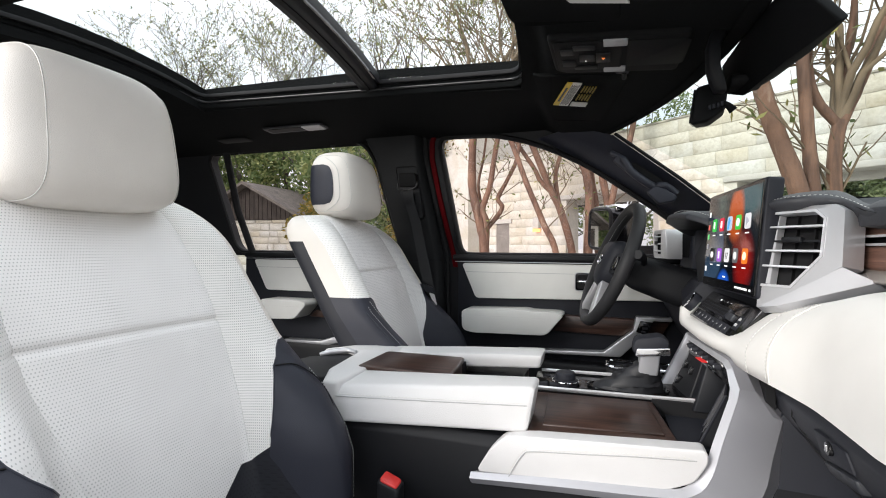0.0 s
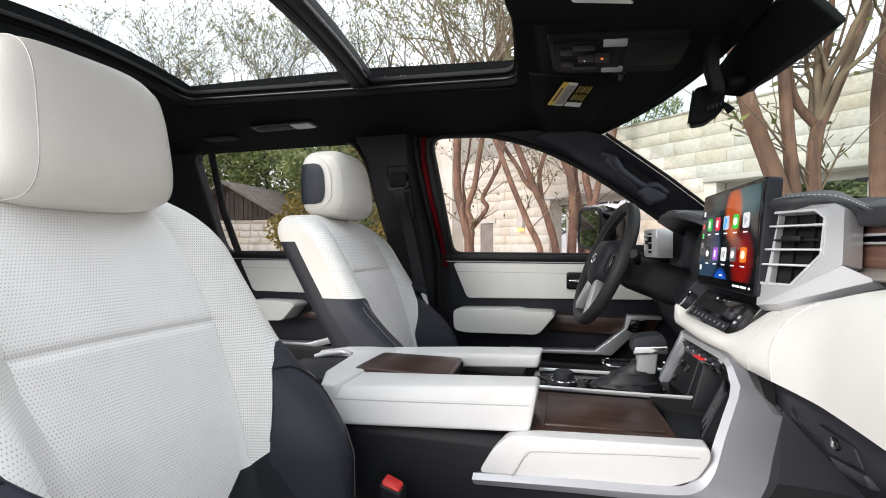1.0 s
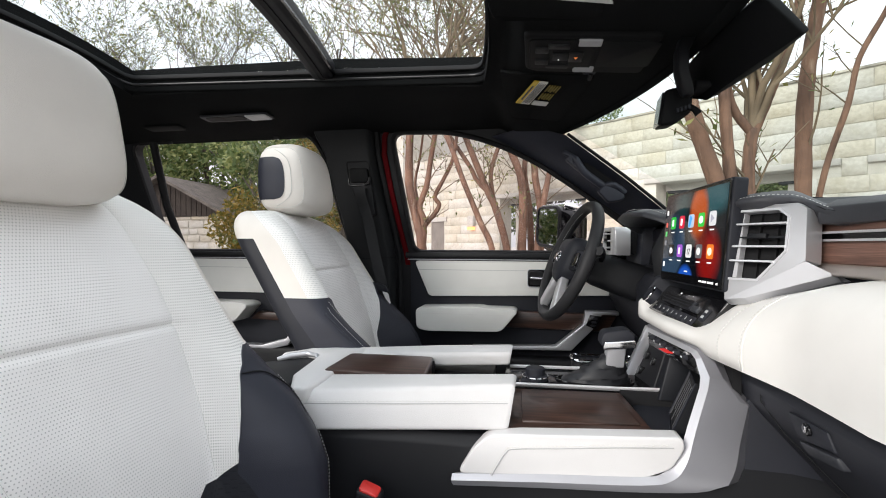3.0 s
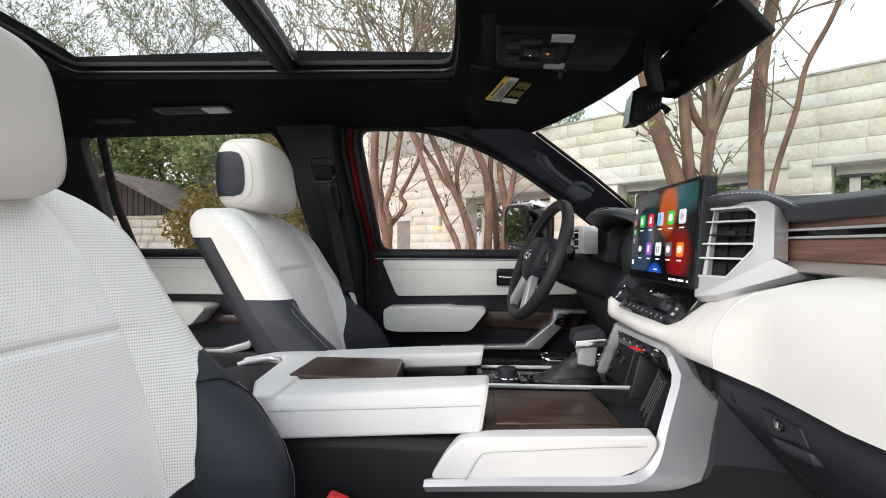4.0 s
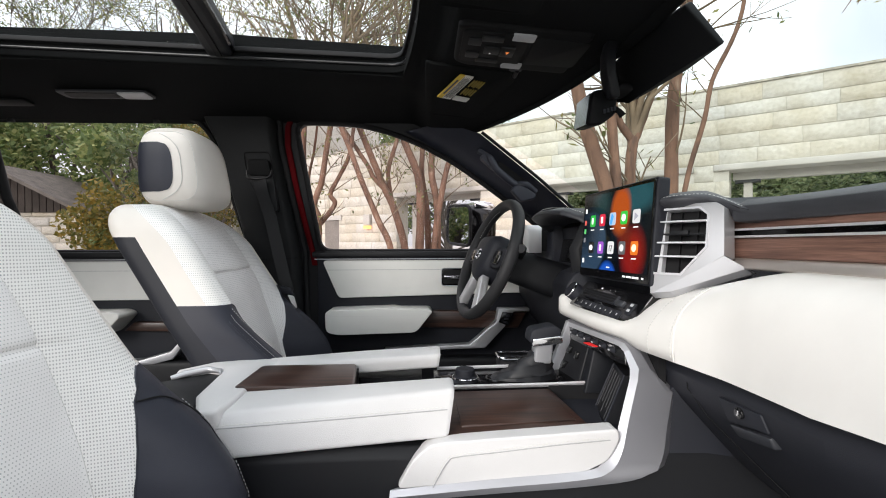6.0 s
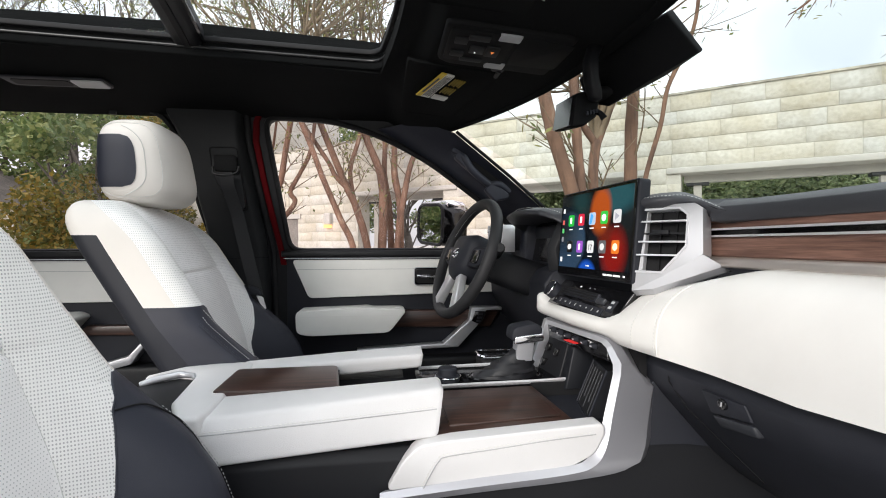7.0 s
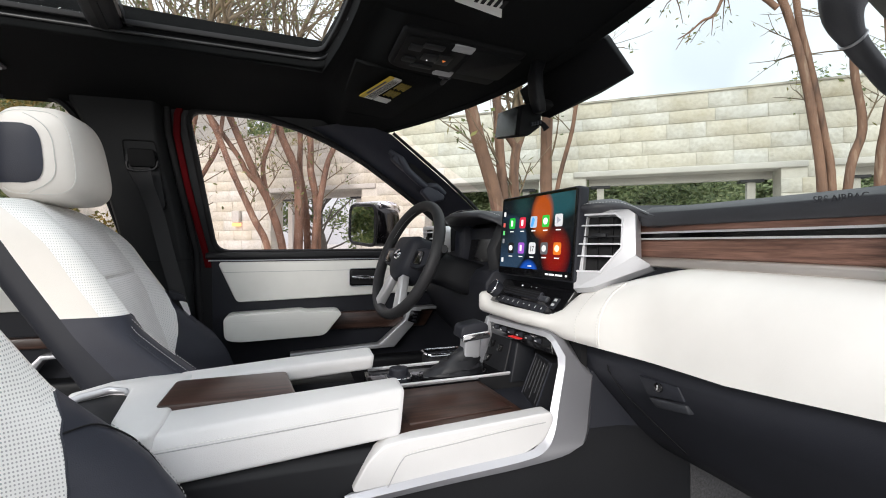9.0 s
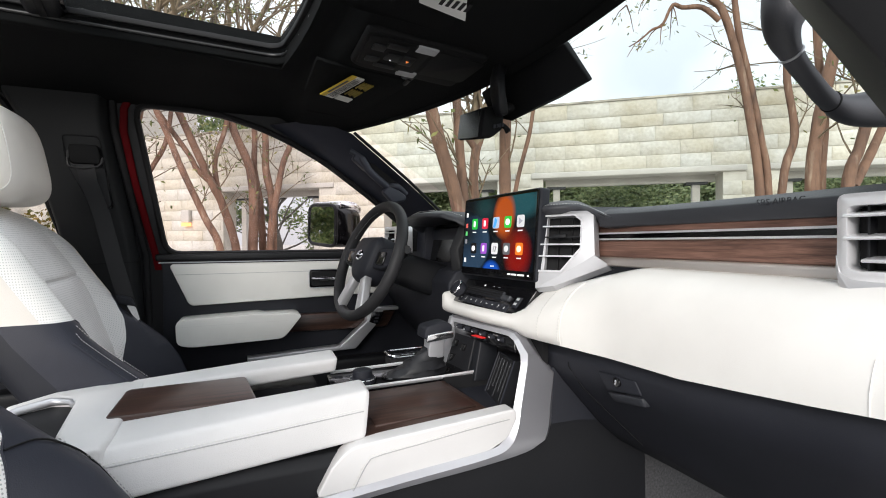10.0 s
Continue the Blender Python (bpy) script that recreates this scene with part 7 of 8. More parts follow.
OPEN = [(-5.6, -0.88), (0.0, 2.90), (3.75, 6.0), (7.45, 9.80)]
TOP, LINTEL = 3.78, 2.46
core = bmesh.new()
wbox(-14, 16, 0.025, 0.45, LINTEL + 0.09, TOP - 0.02, core)
edges = [-14] + [e for o in OPEN for e in o] + [16]
for a, b_ in zip(edges[0::2], edges[1::2]):
    wbox(a + 0.01, b_ - 0.01, 0.025, 0.45, 0.0, LINTEL + 0.09, core)
part("core", core, MORTAR, bld)
for a, b_ in OPEN:
    part("lintel", wbox(a - 0.35, b_ + 0.22, -0.035, 0.40, LINTEL, LINTEL + 0.10), CONCRETE, bld, "pale concrete lintel", bevel=0.01)
    part("soffit_beam", wbox(a + 0.02, b_ - 0.02, 0.35, 0.50, LINTEL - 0.12, LINTEL), CONCRETE, bld)
    for s in (a + 0.30, b_ - 0.22):
        ps = part("steel_post", wbox(s - 0.06, s + 0.06, 0.42, 0.54, 0.0, LINTEL), CONCRETE, bld)
        part("steel_cap", wbox(s - 0.17, s + 0.17, 0.36, 0.58, LINTEL - 0.16, LINTEL - 0.02), STEEL, ps, "dark steel bracket")
rng = random.Random(4)
blocks = []
z, course = 0.0, 0
while z < TOP - 0.05:
    h = 0.232 + rng.uniform(-0.022, 0.022)
    if z < LINTEL < z + h + 0.08:
        h = LINTEL + 0.10 - z if LINTEL + 0.10 - z < 0.32 else LINTEL - z
    h = min(h, TOP - z)
    s = -13.9 - rng.uniform(0, 0.4)
    while s < 16:
        w_ = rng.uniform(0.42, 0.80)
        blocks.append((s, s + w_, z, z + h, rng.uniform(0.0, 0.007)))
        s += w_
    z += h
    course += 1
STAIN = surface("weathered_coping", (0.43, 0.405, 0.345), 0.95, grain=60, depth=0.004, vary=0.6, patch=3.5)
fine_blocks = 0
rest = bmesh.new()
for a, b_, z0, z1, push in blocks:
    spans = [(a, b_)]
    if z0 < LINTEL + 0.10:
        for o0, o1 in [(o[0] - (0.35 if z1 > LINTEL + 0.01 else 0), o[1] + (0.22 if z1 > LINTEL + 0.01 else 0)) for o in OPEN] + [(11.85, 12.40)] * (z0 < 1.95):
            nxt = []
            for p, q in spans:
                if q <= o0 or p >= o1:
                    nxt.append((p, q))
                else:
                    if p < o0 - 0.08:
                        nxt.append((p, o0))
                    if q > o1 + 0.08:
                        nxt.append((o1, q))
            spans = nxt
    for p, q in spans:
        k = wbox(p + 0.004, q - 0.004, 0.016 - push, 0.06, z0 + 0.0055, z1 - 0.0045)
        near = -2.0 < p < 8.5 and z0 > 1.2 and fine_blocks < 300
        if near:
            fine_blocks += 1
            part("stone_block", k, STONE if z1 < TOP - 0.02 else STAIN, bld, bevel=0.0035, segs=1)
        else:
            me_ = bpy.data.meshes.new("tmp")
            bmesh.ops.bevel(k, geom=list(k.edges), offset=0.0035, segments=1, affect="EDGES")
            k.to_mesh(me_)
            k.free()
            rest.from_mesh(me_)
            bpy.data.meshes.remove(me_)
ob = part("stone_blocks", rest, STONE, bld)
ob["kind"] = "stuff"
part("coping", wbox(-14, 16, -0.004, 0.46, TOP - 0.02, TOP + 0.012), STAIN, bld, "weathered top edge")
# flat panel in the doorway; the opening's shade is put into its colour
part("doorway", wbox(11.85, 12.40, 0.02, 0.06, 0.0, 1.98), surface("shaded_doorway", (0.22, 0.20, 0.18), 0.9), bld)
part("door_lintel", wbox(11.72, 12.55, -0.03, 0.06, 1.98, 2.10), CONCRETE, bld)
tower = part("stone_tower", wbox(13.2, 17.0, -0.4, 3.0, 0.0, 5.6), STONE)
tagged(tower, "taller pale limestone block at the end of the wall", "building", kind="structure")
lampb = thing("wall_lamp", "small lit wall lamp with an orange glow", "wall lamp")
part("housing", wbox(10.62, 10.82, -0.10, 0.0, 1.80, 2.08), CONCRETE, lampb, bevel=0.01)
part("glow_strip", wbox(10.63, 10.81, -0.11, -0.01, 1.72, 1.795), glow("warm_lamp", (1.0, 0.42, 0.14), 1.6), lampb, "warm lit glass")


# ---- trees ----
def grow(bm, leaves, p, d, r, length, depth, rng, leafy, twig=0.006, leaf=0.05, drop=0.0, wild=0.16):
    """One limb with its side shoots."""
    pts, radii = [p], [r]
    n_ = 6 if depth > 1 else 4
    for k in range(n_):
        d = (d + Vector((rng.uniform(-1, 1), rng.uniform(-1, 1), rng.uniform(-0.6, 0.8) - drop)) * wild).normalized()
        p = p + d * (length / n_)
        pts.append(p)
        radii.append(max(twig * 0.5, r * (1 - 0.5 * (k + 1) / n_)))
    tube(pts, radii, 6 if r > 0.03 else (4 if r > 0.014 else 3), bm)
    if depth > 0:
        for k in range(rng.choice((2, 3, 3)) if depth > 1 else rng.choice((3, 4))):
            i = rng.randint(2, n_)
            out = Vector((rng.uniform(-1, 1), rng.uniform(-1, 1), rng.uniform(-0.35, 0.7)))
            nd = (d * 0.75 + out.normalized() * 0.80).normalized()
            grow(bm, leaves, pts[i], nd, max(twig * 0.5, radii[i] * rng.uniform(0.55, 0.8)), length * rng.uniform(0.6, 0.85), depth - 1, rng, leafy, twig, leaf, drop, wild)
    if depth <= 1:
        for k in range(leafy):
            c = pts[rng.randint(1, n_)] + Vector([rng.gauss(0, leaf * 1.2) for _ in range(3)])
            a = Vector([rng.gauss(0, 1) for _ in range(3)]).normalized()
            b_ = a.orthogonal().normalized() * leaf * 0.5 * rng.uniform(0.5, 1.1)
            a = a * leaf * rng.uniform(0.6, 1.2)
            leaves.append((c - a, c + b_, c + a, c - b_))


def leaf_mesh(quads):
    bm = bmesh.new()
    for q in quads:
        bm.faces.new([bm.verts.new(p) for p in q])
    return bm


def raw_part(name, bm, material, parent, label=""):
    me = bpy.data.meshes.new(name)
    for f in bm.faces:
        f.smooth = True
    bm.to_mesh(me)
    bm.free()
    me.materials.append(material)
    ob = new(name, me)
    ob.parent = parent
    if label:
        ob["label"] = label
    return ob


def myrtle(stems, seed, label, leafy=3, leafmat=DRY, depth=3, bark=BARK, reach=1.1, twig=0.006, leaf=0.034, near=1.0):
    """A tree of several bare stems: each a list of (x, y, z, radius)."""
    rng = random.Random(seed)
    if near < 1.0:
        stems = [[(*(HERE + (Vector(p[:3]) - HERE) * near).to_2d(), p[2] if p[2] < 0.1 else HERE.z + (p[2] - HERE.z) * near, p[3] * near) for p in st] for st in stems]
        reach, twig, leaf = reach * near, twig * near, leaf * near
    if stems[0][0][0] < -0.3 and reach < 1.2:
        reach, leafy, depth, twig, leaf = 1.60, 12, 2, 0.009, 0.030      # the older trees behind the driver's door
    t = thing("tree", label, "tree", "bare trees beside the drive")
    leaves = []
    crown = bmesh.new()
    for st in stems:
        pts = bezier([p[:3] for p in st], 5)
        k = len(pts)
        rad = np.interp(np.linspace(0, len(st) - 1, k), range(len(st)), [p[3] for p in st])
        rad = [float(r) * rng.uniform(0.95, 1.06) for r in rad]
        raw_part("trunk", tube(pts, rad, 12), bark, t)
        for _ in range(4):
            i = rng.randint(k // 3, k - 2)
            nd = Vector((rng.uniform(-1, 1), rng.uniform(-1, 1), rng.uniform(0.1, 1.0))).normalized()
            grow(crown, leaves, pts[i], nd, min(0.011, rad[i] * 0.3), rng.uniform(0.3, 0.6), 1, rng, 2, 0.003, 0.035)
        if leafy >= 0:
            d = (pts[-1] - pts[-3]).normalized()
            for _ in range(4):
                nd = (d + Vector((rng.uniform(-0.7, 0.7), rng.uniform(-0.7, 0.7), rng.uniform(-0.1, 0.5)))).normalized()
                grow(crown, leaves, pts[-1], nd, rad[-1] * 0.8, reach, depth, rng, leafy, twig, leaf, wild=0.24)
    if leafy >= 0:
        raw_part("branches", crown, TWIGS if bark is BARK else bark, t)
        raw_part("leaves", leaf_mesh(leaves), leafmat, t, "sparse small leaves")
    return t


def clump(bm, c, r, count, rng, leaf, squash=0.8):
    """Leaves scattered through a rough ball."""
    for _ in range(count):
        d = Vector([rng.gauss(0, 1) for _ in range(3)]).normalized() * r * rng.uniform(0.35, 1.0) ** 0.6
        p = c + Vector((d.x, d.y, d.z * squash))
        a = Vector([rng.gauss(0, 1) for _ in range(3)]).normalized()
        b_ = a.orthogonal().normalized() * leaf * rng.uniform(0.3, 0.6)
        a = a * leaf * rng.uniform(0.6, 1.1)
        bm.faces.new([bm.verts.new(v) for v in (p - a, p + b_, p + a, p - b_)])


def oak(x, y, height, spread, seed, label, leafmat=LEAF, clumps=60, per=110, leaf=0.09, low=0.30, bark=GREYBARK):
    rng = random.Random(seed)
    t = thing("tree", label, "tree", "leafy trees behind the drive")
    trunk = bezier([(x, y, -0.05), (x + rng.uniform(-.2, .2), y, height * 0.2), (x + rng.uniform(-.4, .4), y + 0.2, height * 0.42), (x + rng.uniform(-.5, .5), y, height * 0.75)], 5)
    raw_part("trunk", tube(trunk, [0.20 - 0.14 * i / len(trunk) for i in range(len(trunk))], 10), bark, t)
    limbs, crown = bmesh.new(), bmesh.new()
    for k in range(clumps):
        a, h = rng.uniform(0, 2 * math.pi), rng.uniform(low, 1.0)
        rr = spread * math.sqrt(rng.uniform(0.05, 1)) * (1.05 - 0.5 * abs(h - 0.6))
        c = Vector((x + rr * math.cos(a), y + rr * math.sin(a), height * h))
        s0 = trunk[min(len(trunk) - 1, int(len(trunk) * h * 0.75))]
        mid = (s0 + c) / 2 + Vector((rng.uniform(-.3, .3), rng.uniform(-.3, .3), rng.uniform(-.3, .3)))
        if k % 2 == 0:
            tube(bezier([s0, mid, c], 3), [0.05, 0.045, 0.04, 0.03, 0.025, 0.02, 0.012], 4, limbs)
        clump(crown, c, rng.uniform(0.45, 0.95) * spread / 3.2, per, rng, leaf)
    raw_part("limbs", limbs, bark, t)
    raw_part("crown", crown, leafmat, t, "crown of small leaves with gaps")
    return t


def hedge(name, label, cells, seed, leafmat, per=160, leaf=0.09, group=""):
    """A leafy bank: cells of (x, y, z, radius)."""
    rng = random.Random(seed)
    h = tagged(new(name), label, "hedge", group)
    bm = bmesh.new()
    for x, y, z, r in cells:
        clump(bm, Vector((x, y, z)), r, per, rng, leaf)
    ob = raw_part("foliage", bm, leafmat, h)
    for x, y, z, r in cells[:3]:
        raw_part("stem", tube([(x, y, -0.05), (x + 0.05, y, z * 0.5), (x, y, z)], [0.04, 0.03, 0.015], 6), GREYBARK, h)
    return h


# bare many-stemmed trees by the wall
myrtle([[(-1.9, 5.47, -0.02, 0.076), (-1.92, 5.47, 1.28, 0.071), (-1.98, 5.47, 1.63, 0.066), (-2.1, 5.47, 2.14, 0.061), (-2.11, 5.47, 2.58, 0.057), (-2.09, 5.48, 3.2, 0.052)],
        [(-1.93, 5.47, 0.9, 0.049), (-1.89, 5.47, 1.63, 0.045), (-1.95, 5.47, 1.87, 0.042), (-1.85, 5.48, 2.19, 0.04), (-1.79, 5.49, 2.58, 0.038), (-1.7, 5.49, 3.1, 0.034)],
        [(-1.9, 5.57, 1.60, 0.036), (-1.69, 5.58, 1.88, 0.034), (-1.75, 5.58, 2.03, 0.032), (-1.63, 5.59, 2.27, 0.029), (-1.49, 5.6, 2.57, 0.027), (-1.42, 5.6, 3.0, 0.025)],
        [(-2.0, 5.62, 1.9, 0.023), (-2.07, 5.67, 2.25, 0.021), (-2.0, 5.68, 2.62, 0.018), (-1.95, 5.68, 3.0, 0.016)]], 11, "bare smooth-barked tree with several brown stems")
myrtle([[(-0.79, 5.11, -0.02, 0.046), (-0.86, 5.11, 1.17, 0.043), (-1.04, 5.11, 1.64, 0.04), (-1.26, 5.1, 2.17, 0.037), (-1.4, 5.1, 2.56, 0.034), (-1.58, 5.1, 3.0, 0.032)]], 12, "slender leaning brown-barked tree")
myrtle([[(-0.64, 5.71, -0.02, 0.06), (-0.7, 5.71, 1.16, 0.056), (-0.86, 5.71, 1.8, 0.053), (-0.99, 5.71, 2.1, 0.05), (-1.13, 5.71, 2.43, 0.047), (-1.42, 5.7, 3.15, 0.041)],
        [(-0.88, 5.76, 1.83, 0.037), (-0.96, 5.82, 2.36, 0.033), (-0.83, 5.82, 2.85, 0.029), (-0.77, 5.83, 3.3, 0.026)],
        [(-0.99, 5.71, 2.1, 0.037), (-1.16, 5.71, 2.28, 0.034), (-1.25, 5.71, 2.46, 0.031), (-1.53, 5.7, 2.89, 0.028), (-1.72, 5.7, 3.2, 0.025)]], 13, "forked bare tree with brown stems by the wall")
myrtle([[(-0.52, 5.92, -0.02, 0.071), (-0.51, 5.92, 1.15, 0.066), (-0.49, 5.93, 1.78, 0.062), (-0.53, 5.93, 2.34, 0.057), (-0.71, 5.93, 2.81, 0.053), (-0.83, 5.93, 3.2, 0.049)],
        [(-0.36, 6.12, -0.02, 0.053), (-0.37, 6.13, 1.15, 0.05), (-0.4, 6.13, 1.89, 0.047), (-0.47, 6.13, 2.37, 0.043), (-0.46, 6.14, 2.82, 0.04), (-0.48, 6.14, 3.3, 0.037)],
        [(-0.24, 6.03, -0.02, 0.062), (-0.24, 6.03, 1.15, 0.058), (-0.24, 6.04, 1.88, 0.054), (-0.32, 6.04, 2.36, 0.051), (-0.32, 6.04, 2.71, 0.047), (-0.34, 6.05, 3.3, 0.043)],
        [(-0.31, 5.93, 0.0, 0.052), (-0.28, 5.93, 1.34, 0.049), (-0.18, 5.94, 2.03, 0.045), (-0.09, 5.95, 2.47, 0.042), (0.04, 5.96, 2.81, 0.039), (0.12, 5.96, 3.3, 0.036)]], 14, "clump of reddish brown bare stems by the wall")
myrtle([[(1.35, 3.19, -0.02, 0.079), (1.32, 3.19, 1.28, 0.075), (1.24, 3.19, 1.76, 0.071), (1.09, 3.19, 2.22, 0.067), (1.0, 3.19, 2.54, 0.063), (0.89, 3.19, 3.05, 0.059), (0.81, 3.3, 3.5, 0.054)],
        [(1.4, 3.24, -0.02, 0.057), (1.39, 3.24, 1.28, 0.054), (1.35, 3.24, 1.77, 0.051), (1.32, 3.25, 2.15, 0.048), (1.29, 3.25, 2.56, 0.045), (1.26, 3.25, 3.07, 0.042), (1.31, 3.4, 3.53, 0.039)]], 15, "stout twin-stemmed bare tree beside the drive", near=0.66)
myrtle([[(1.56, 3.4, -0.02, 0.065), (1.56, 3.4, 1.28, 0.058), (1.54, 3.4, 1.99, 0.052), (1.58, 3.41, 2.34, 0.047)],
        [(1.58, 3.41, 2.30, 0.039), (1.42, 3.4, 2.52, 0.036), (1.36, 3.4, 2.82, 0.033), (1.37, 3.41, 3.29, 0.03), (1.32, 3.5, 3.77, 0.027)],
        [(1.58, 3.41, 2.30, 0.042), (1.7, 3.42, 2.6, 0.038), (1.81, 3.42, 2.92, 0.035), (1.93, 3.43, 3.4, 0.032), (2.06, 3.5, 3.82, 0.029)],
        [(1.62, 3.45, 2.35, 0.027), (1.66, 3.52, 2.85, 0.024), (1.71, 3.52, 3.34, 0.022), (1.68, 3.53, 3.82, 0.019)]], 16, "forked bare tree with a low fork beside the drive", near=0.66, depth=2)
myrtle([[(2.18, 3.82, -0.02, 0.078), (2.18, 3.82, 1.28, 0.074), (2.18, 3.83, 2.09, 0.07), (2.19, 3.83, 2.66, 0.066), (2.25, 3.84, 3.24, 0.061), (2.35, 3.85, 3.82, 0.057), (2.4, 3.86, 4.16, 0.053)]], 17, "straight brown-barked bare tree", near=0.68)
myrtle([[(2.32, 4.02, -0.02, 0.03), (2.37, 4.03, 1.28, 0.029), (2.47, 4.04, 2.03, 0.028), (2.67, 4.05, 2.69, 0.026), (2.77, 4.06, 3.14, 0.025), (3.0, 4.07, 3.59, 0.024), (3.12, 4.08, 3.92, 0.022), (3.18, 4.09, 4.28, 0.021)]], 18, "thin leaning bare tree", near=0.68, depth=2)
myrtle([[(4.66, 2.36, -0.02, 0.053), (4.62, 2.39, 1.73, 0.048), (4.52, 2.44, 2.67, 0.046), (4.42, 2.5, 3.29, 0.043), (4.28, 2.56, 3.8, 0.041), (4.16, 2.61, 3.98, 0.038), (3.79, 2.77, 4.24, 0.030)],
        [(4.71, 2.34, -0.02, 0.046), (4.7, 2.35, 1.79, 0.041), (4.63, 2.4, 2.48, 0.038), (4.52, 2.45, 3.11, 0.036), (4.42, 2.5, 3.61, 0.034), (4.37, 2.53, 4.11, 0.031)],
        [(4.84, 2.39, -0.02, 0.05), (4.94, 2.36, 1.86, 0.045), (5.08, 2.31, 2.5, 0.042), (5.01, 2.35, 3.14, 0.04), (5.05, 2.35, 3.65, 0.037), (5.08, 2.34, 4.29, 0.034)]], 19, "tall bare tree with three brown stems", near=0.74, leafy=10, depth=2)
myrtle([[(5.1, 2.17, -0.02, 0.077), (5.15, 2.17, 1.85, 0.069), (5.21, 2.15, 2.54, 0.065), (5.37, 2.1, 3.29, 0.061), (5.52, 2.04, 3.85, 0.057), (5.64, 2.0, 4.22, 0.053)],
        [(5.41, 2.26, -0.02, 0.055), (5.46, 2.25, 1.93, 0.048), (5.51, 2.24, 2.71, 0.044), (5.45, 2.28, 3.49, 0.041), (5.43, 2.3, 4.27, 0.038)]], 20, "tall bare tree with two brown stems", near=0.74, depth=2)
myrtle([[(5.13, 1.94, -0.02, 0.067), (5.26, 1.9, 1.77, 0.059), (5.4, 1.85, 2.31, 0.055), (5.55, 1.8, 2.85, 0.051), (5.67, 1.76, 3.51, 0.046)],
        [(5.40, 1.90, 1.90, 0.048), (5.69, 1.84, 2.39, 0.043), (5.9, 1.76, 2.94, 0.038), (6.08, 1.69, 3.67, 0.033)]], 21, "bare tree forking towards the drive's end", near=0.74, depth=2)
# high bare crowns over the drive, seen through the glass roof
for k, (x, y, h, far) in enumerate(((-7.0, 13.0, 5.2, 1.9), (-2.5, 12.0, 5.4, 1.9), (-11.5, 13.5, 5.0, 1.9), (-16.0, 13.0, 5.2, 2.0))):
    rr = random.Random(60 + k)
    myrtle([[(x, y, -0.02, 0.11), (x + rr.uniform(-.1, .1), y, h * 0.45, 0.09), (x + rr.uniform(-.3, .3), y, h, 0.065)],
            [(x + 0.05, y, h * 0.36, 0.06), (x + 0.4, y + 0.1, h * 0.65, 0.055), (x + 0.9, y, h + 0.3, 0.045)],
            [(x - 0.05, y, h * 0.3, 0.06), (x - 0.5, y + 0.1, h * 0.65, 0.05), (x - 1.0, y, h + 0.2, 0.045)]], 30 + k, "wide bare tree with a fine branching crown", leafy=9, depth=3, bark=FARBARK, reach=far * 1.25, twig=0.014, leaf=0.05)
# evergreens behind the shed and beyond the wall
for k, (x, y, h, s) in enumerate(((-13.5, 13.0, 5.4, 3.2), (-9.5, 14.0, 5.8, 3.4), (-17.0, 11.5, 5.6, 3.4), (-6.0, 16.5, 6.4, 3.4), (-12.0, 18.0, 7.0, 4.0), (-18.0, 16.0, 7.0, 4.0), (-21.0, 9.0, 6.5, 4.0), (-15.5, 7.5, 4.8, 2.4))):
    oak(x, y, h, s, 80 + k, "broad evergreen tree with a dense dark green crown", low=0.16, per=190, clumps=75)
hedge("shrub", "yellowing green shrub beside the stone shed", [(-6.3 + 0.25 * math.cos(k * 2.4) * (k % 4), 7.9 + 0.3 * math.sin(k * 1.7), 0.5 + 0.17 * k, 0.45) for k in range(11)], 5, AUTUMN, per=240, leaf=0.06)
cells = []
rr = random.Random(9)
for k in range(170):
    s, d = rr.uniform(-9, 11), rr.uniform(5.0, 9.0)
    p = wall_at(s, d, rr.uniform(0.3, 4.3))
    cells.append((p.x, p.y, p.z, rr.uniform(0.5, 0.9)))
hedge("hedge", "tall dense green hedge behind the stone wall", cells, 6, HEDGE, per=700, leaf=0.055)
cells = []
for k in range(60):
    p = wall_at(rr.uniform(-11, 11), rr.uniform(9.5, 11.5), rr.uniform(0.3, 4.4))
    cells.append((p.x, p.y, p.z, rr.uniform(0.9, 1.3)))
hedge("hedge", "deep green hedge far behind the stone wall", cells, 16, HEDGE, per=1100, leaf=0.15)
oak(-6.4, 10.6, 5.0, 2.2, 141, "leafy green tree close behind the truck", clumps=50, per=200, low=0.12)
cells = []
for k in range(46):
    p = wall_at(rr.uniform(-12, 12), rr.uniform(13.0, 14.5), rr.uniform(0.4, 5.0))
    cells.append((p.x, p.y, p.z, rr.uniform(1.2, 1.6)))
hedge("hedge", "dark green hedge at the far side of the garden", cells, 17, HEDGE, per=700, leaf=0.25)
oak(-12.5, 5.5, 5.6, 2.4, 144, "leafy green tree beside the drive behind the truck", low=0.12)
oak(-19.0, 6.5, 6.4, 3.0, 145, "tall leafy green tree far behind the truck", low=0.10)
oak(-5.0, 9.4, 3.9, 1.4, 142, "small yellowing tree beside the drive", leafmat=AUTUMN, clumps=34, per=160, leaf=0.06, low=0.2)
for k, (x, y, h, s) in enumerate(((0.5, 17.0, 6.5, 2.8), (9.5, 13.0, 5.6, 2.5), (15.0, 7.0, 6.0, 2.8), (-2.5, 18.5, 7.0, 3.0))):
    oak(x, y, h, s, 120 + k, "green tree rising behind the stone wall")

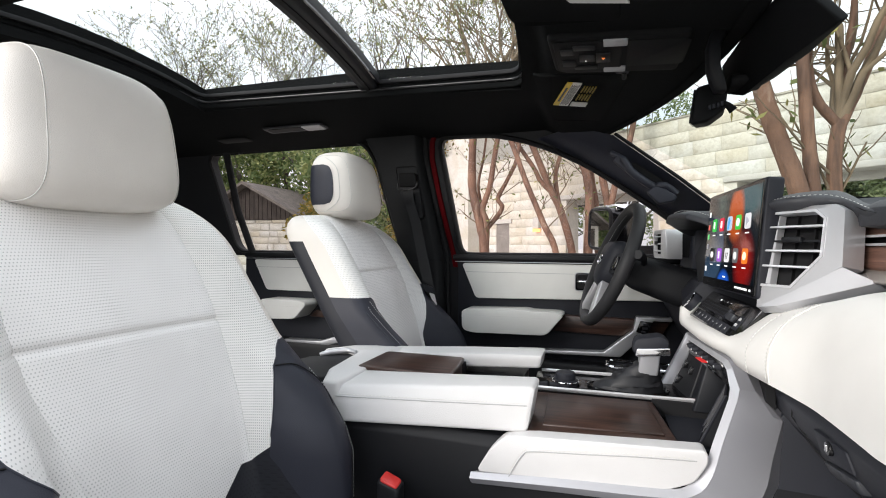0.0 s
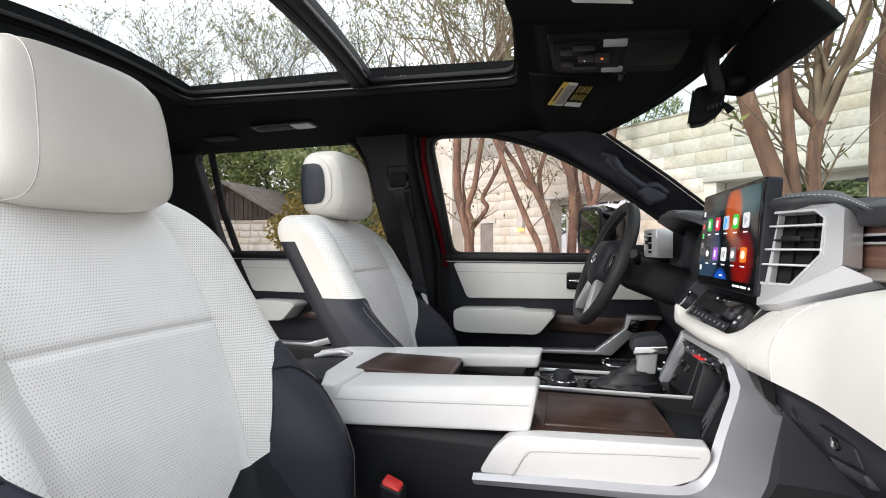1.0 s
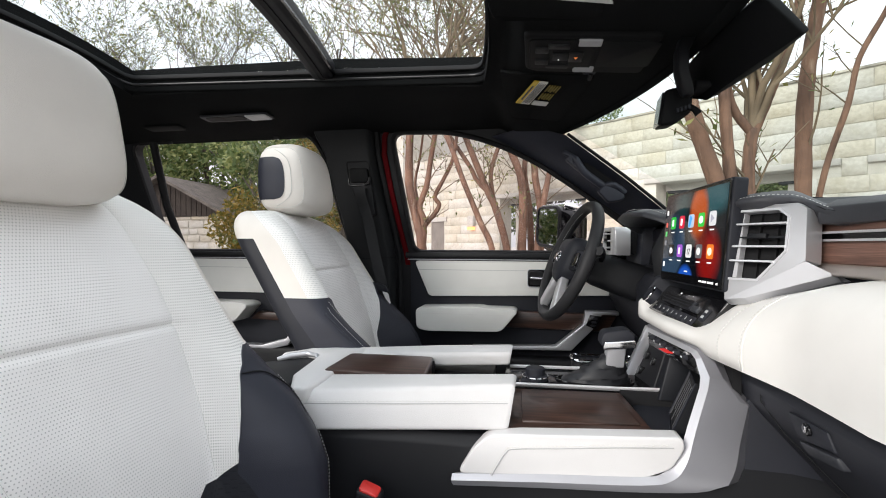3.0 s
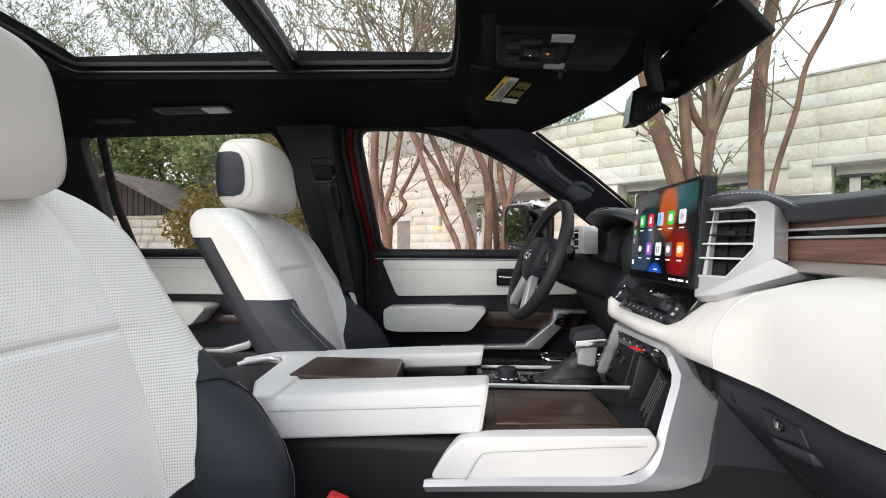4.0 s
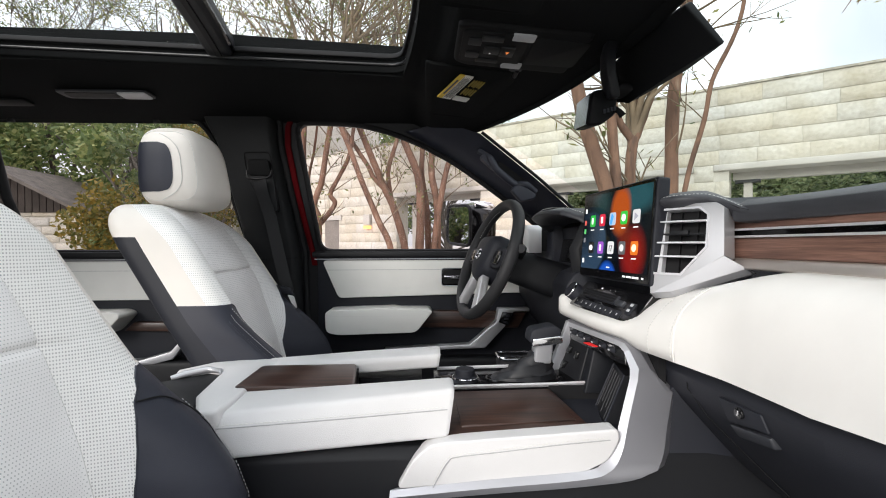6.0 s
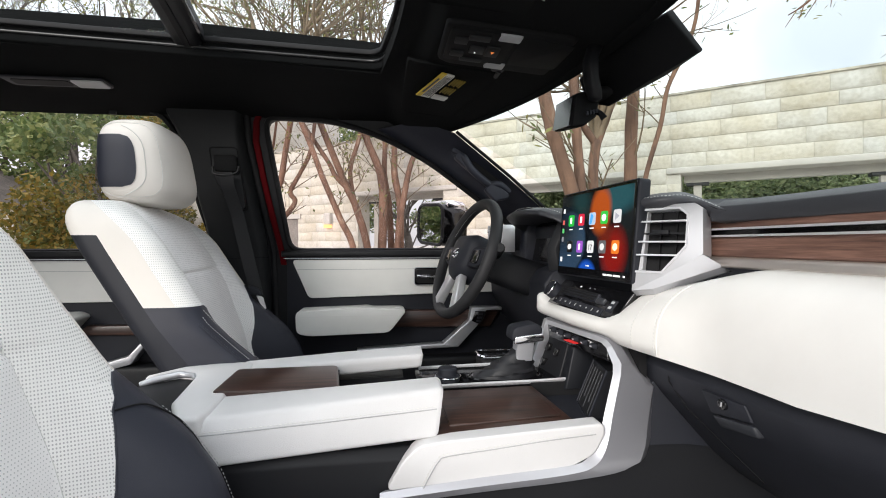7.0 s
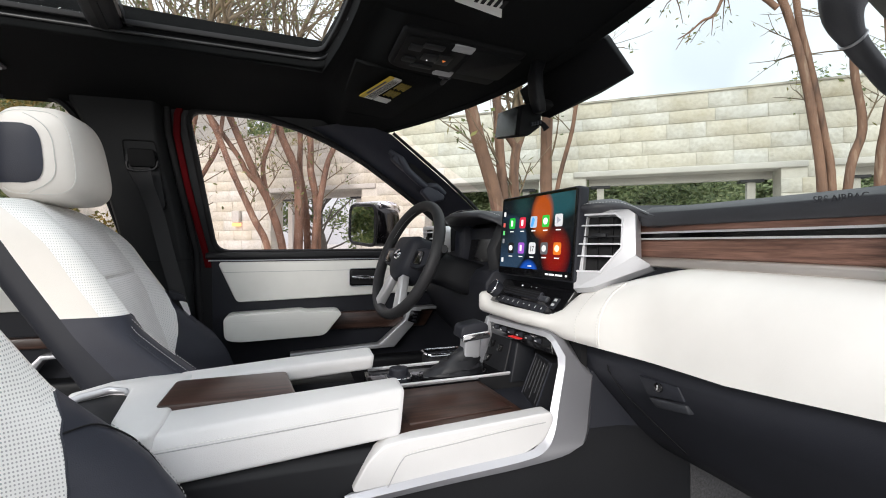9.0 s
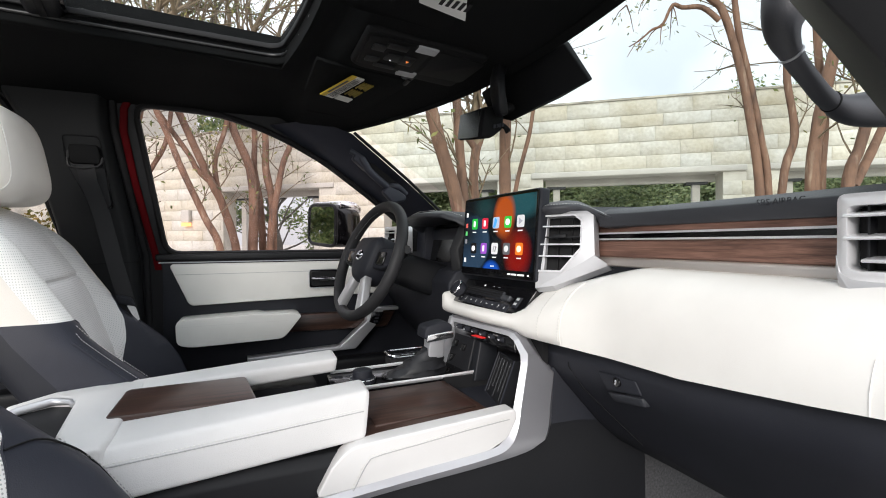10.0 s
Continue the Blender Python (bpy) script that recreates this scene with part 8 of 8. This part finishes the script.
# small stone shed with a dark boarded gable
shed = thing("stone_shed", "small rough stone shed with a dark boarded gable and metal roof", "shed")
SX0, SX1, SY = -11.6, -7.95, 9.6
part("wall", box(SX0, SX1, SY, SY + 2.6, 0.0, 2.06), MORTAR, shed)
rr = random.Random(3)
z = 0.0
while z < 2.0:
    h = rr.uniform(0.14, 0.24)
    x = SX0
    while x < SX1:
        w_ = min(rr.uniform(0.22, 0.55), SX1 - x)
        if x > -10.6:
            part("stone", box(x + 0.012, x + w_ - 0.012, SY - rr.uniform(0.015, 0.05), SY + 0.05, z + 0.012, min(2.06, z + h) - 0.012), STONE, shed, bevel=0.015, segs=1)
        x += w_
    z += h
part("gable", prism([(SX0 - 0.1, 2.04), (SX1 + 0.12, 2.04), (-9.75, 3.02)], "y", SY - 0.06, SY + 2.6), DARKWOOD, shed, "dark boarded gable")
x = -11.2
while x < -8.2:
    top_z = 3.0 - abs(x + 9.75) * 0.52
    part("board", box(x, x + 0.13, SY - 0.085, SY - 0.05, 2.05, max(2.1, top_z - 0.05)), DARKWOOD, shed)
    x += 0.15
for sgn in (-1, 1):
    ex = SX1 + 0.35 if sgn > 0 else SX0 - 0.35
    part("roof_slope", loft([[(-9.75, yy, 3.10), (ex, yy, 1.98), (ex, yy, 1.91), (-9.75, yy, 3.02)] for yy in (SY - 0.35, SY + 2.8)]), GREYBARK, shed, "grey metal roof slope")
part("doorway", box(SX0 + 0.2, SX0 + 1.2, SY - 0.012, SY + 0.02, 0.0, 1.95), DARKWOOD, shed)

# a twig with its last leaves hanging past the windscreen's top
rr = random.Random(77)
twig = thing("branch", "thin bare branch with a few last leaves over the wall", "branch")
spray, quads = bmesh.new(), []
main = [HERE + (p - HERE) * 0.74 for p in bezier([(4.211, 2.58, 3.761), (4.078, 2.685, 3.927), (3.919, 2.809, 3.954), (3.836, 2.873, 3.994), (3.757, 2.935, 3.791), (3.664, 3.008, 3.742), (3.568, 3.082, 3.641), (3.472, 3.158, 3.577)], 4)]
raw_part("limb", tube(main, [0.024 - 0.021 * k / len(main) for k in range(len(main))], 6), BARK, twig)
for a in ((3.836, 2.873, 3.994), (3.70, 2.98, 4.15), (3.60, 3.05, 4.10), (3.45, 3.17, 4.06), (3.75, 2.94, 3.80), (3.60, 3.06, 3.68)):
    p0 = HERE + (Vector(a) - HERE) * 0.74
    for k in range(2):
        q = p0 + Vector((rr.uniform(-0.25, 0.12), rr.uniform(-0.12, 0.2), rr.uniform(-0.24, 0.05)))
        tube([p0, (p0 + q) / 2 + Vector((0, 0, 0.03)), q], [0.006, 0.004, 0.002], 4, spray)
        for j in range(9 if a[2] > 3.95 else 5):
            c = p0.lerp(q, rr.uniform(0.2, 1.1)) + Vector([rr.gauss(0, 0.035) for _ in range(3)])
            u = Vector([rr.gauss(0, 1) for _ in range(3)]).normalized()
            w_ = u.orthogonal().normalized() * 0.012
            quads.append((c - u * 0.022, c + w_, c + u * 0.022, c - w_))
raw_part("twigs", spray, BARK, twig)
raw_part("leaves", leaf_mesh(quads), DRY, twig, "few small brown-green leaves")
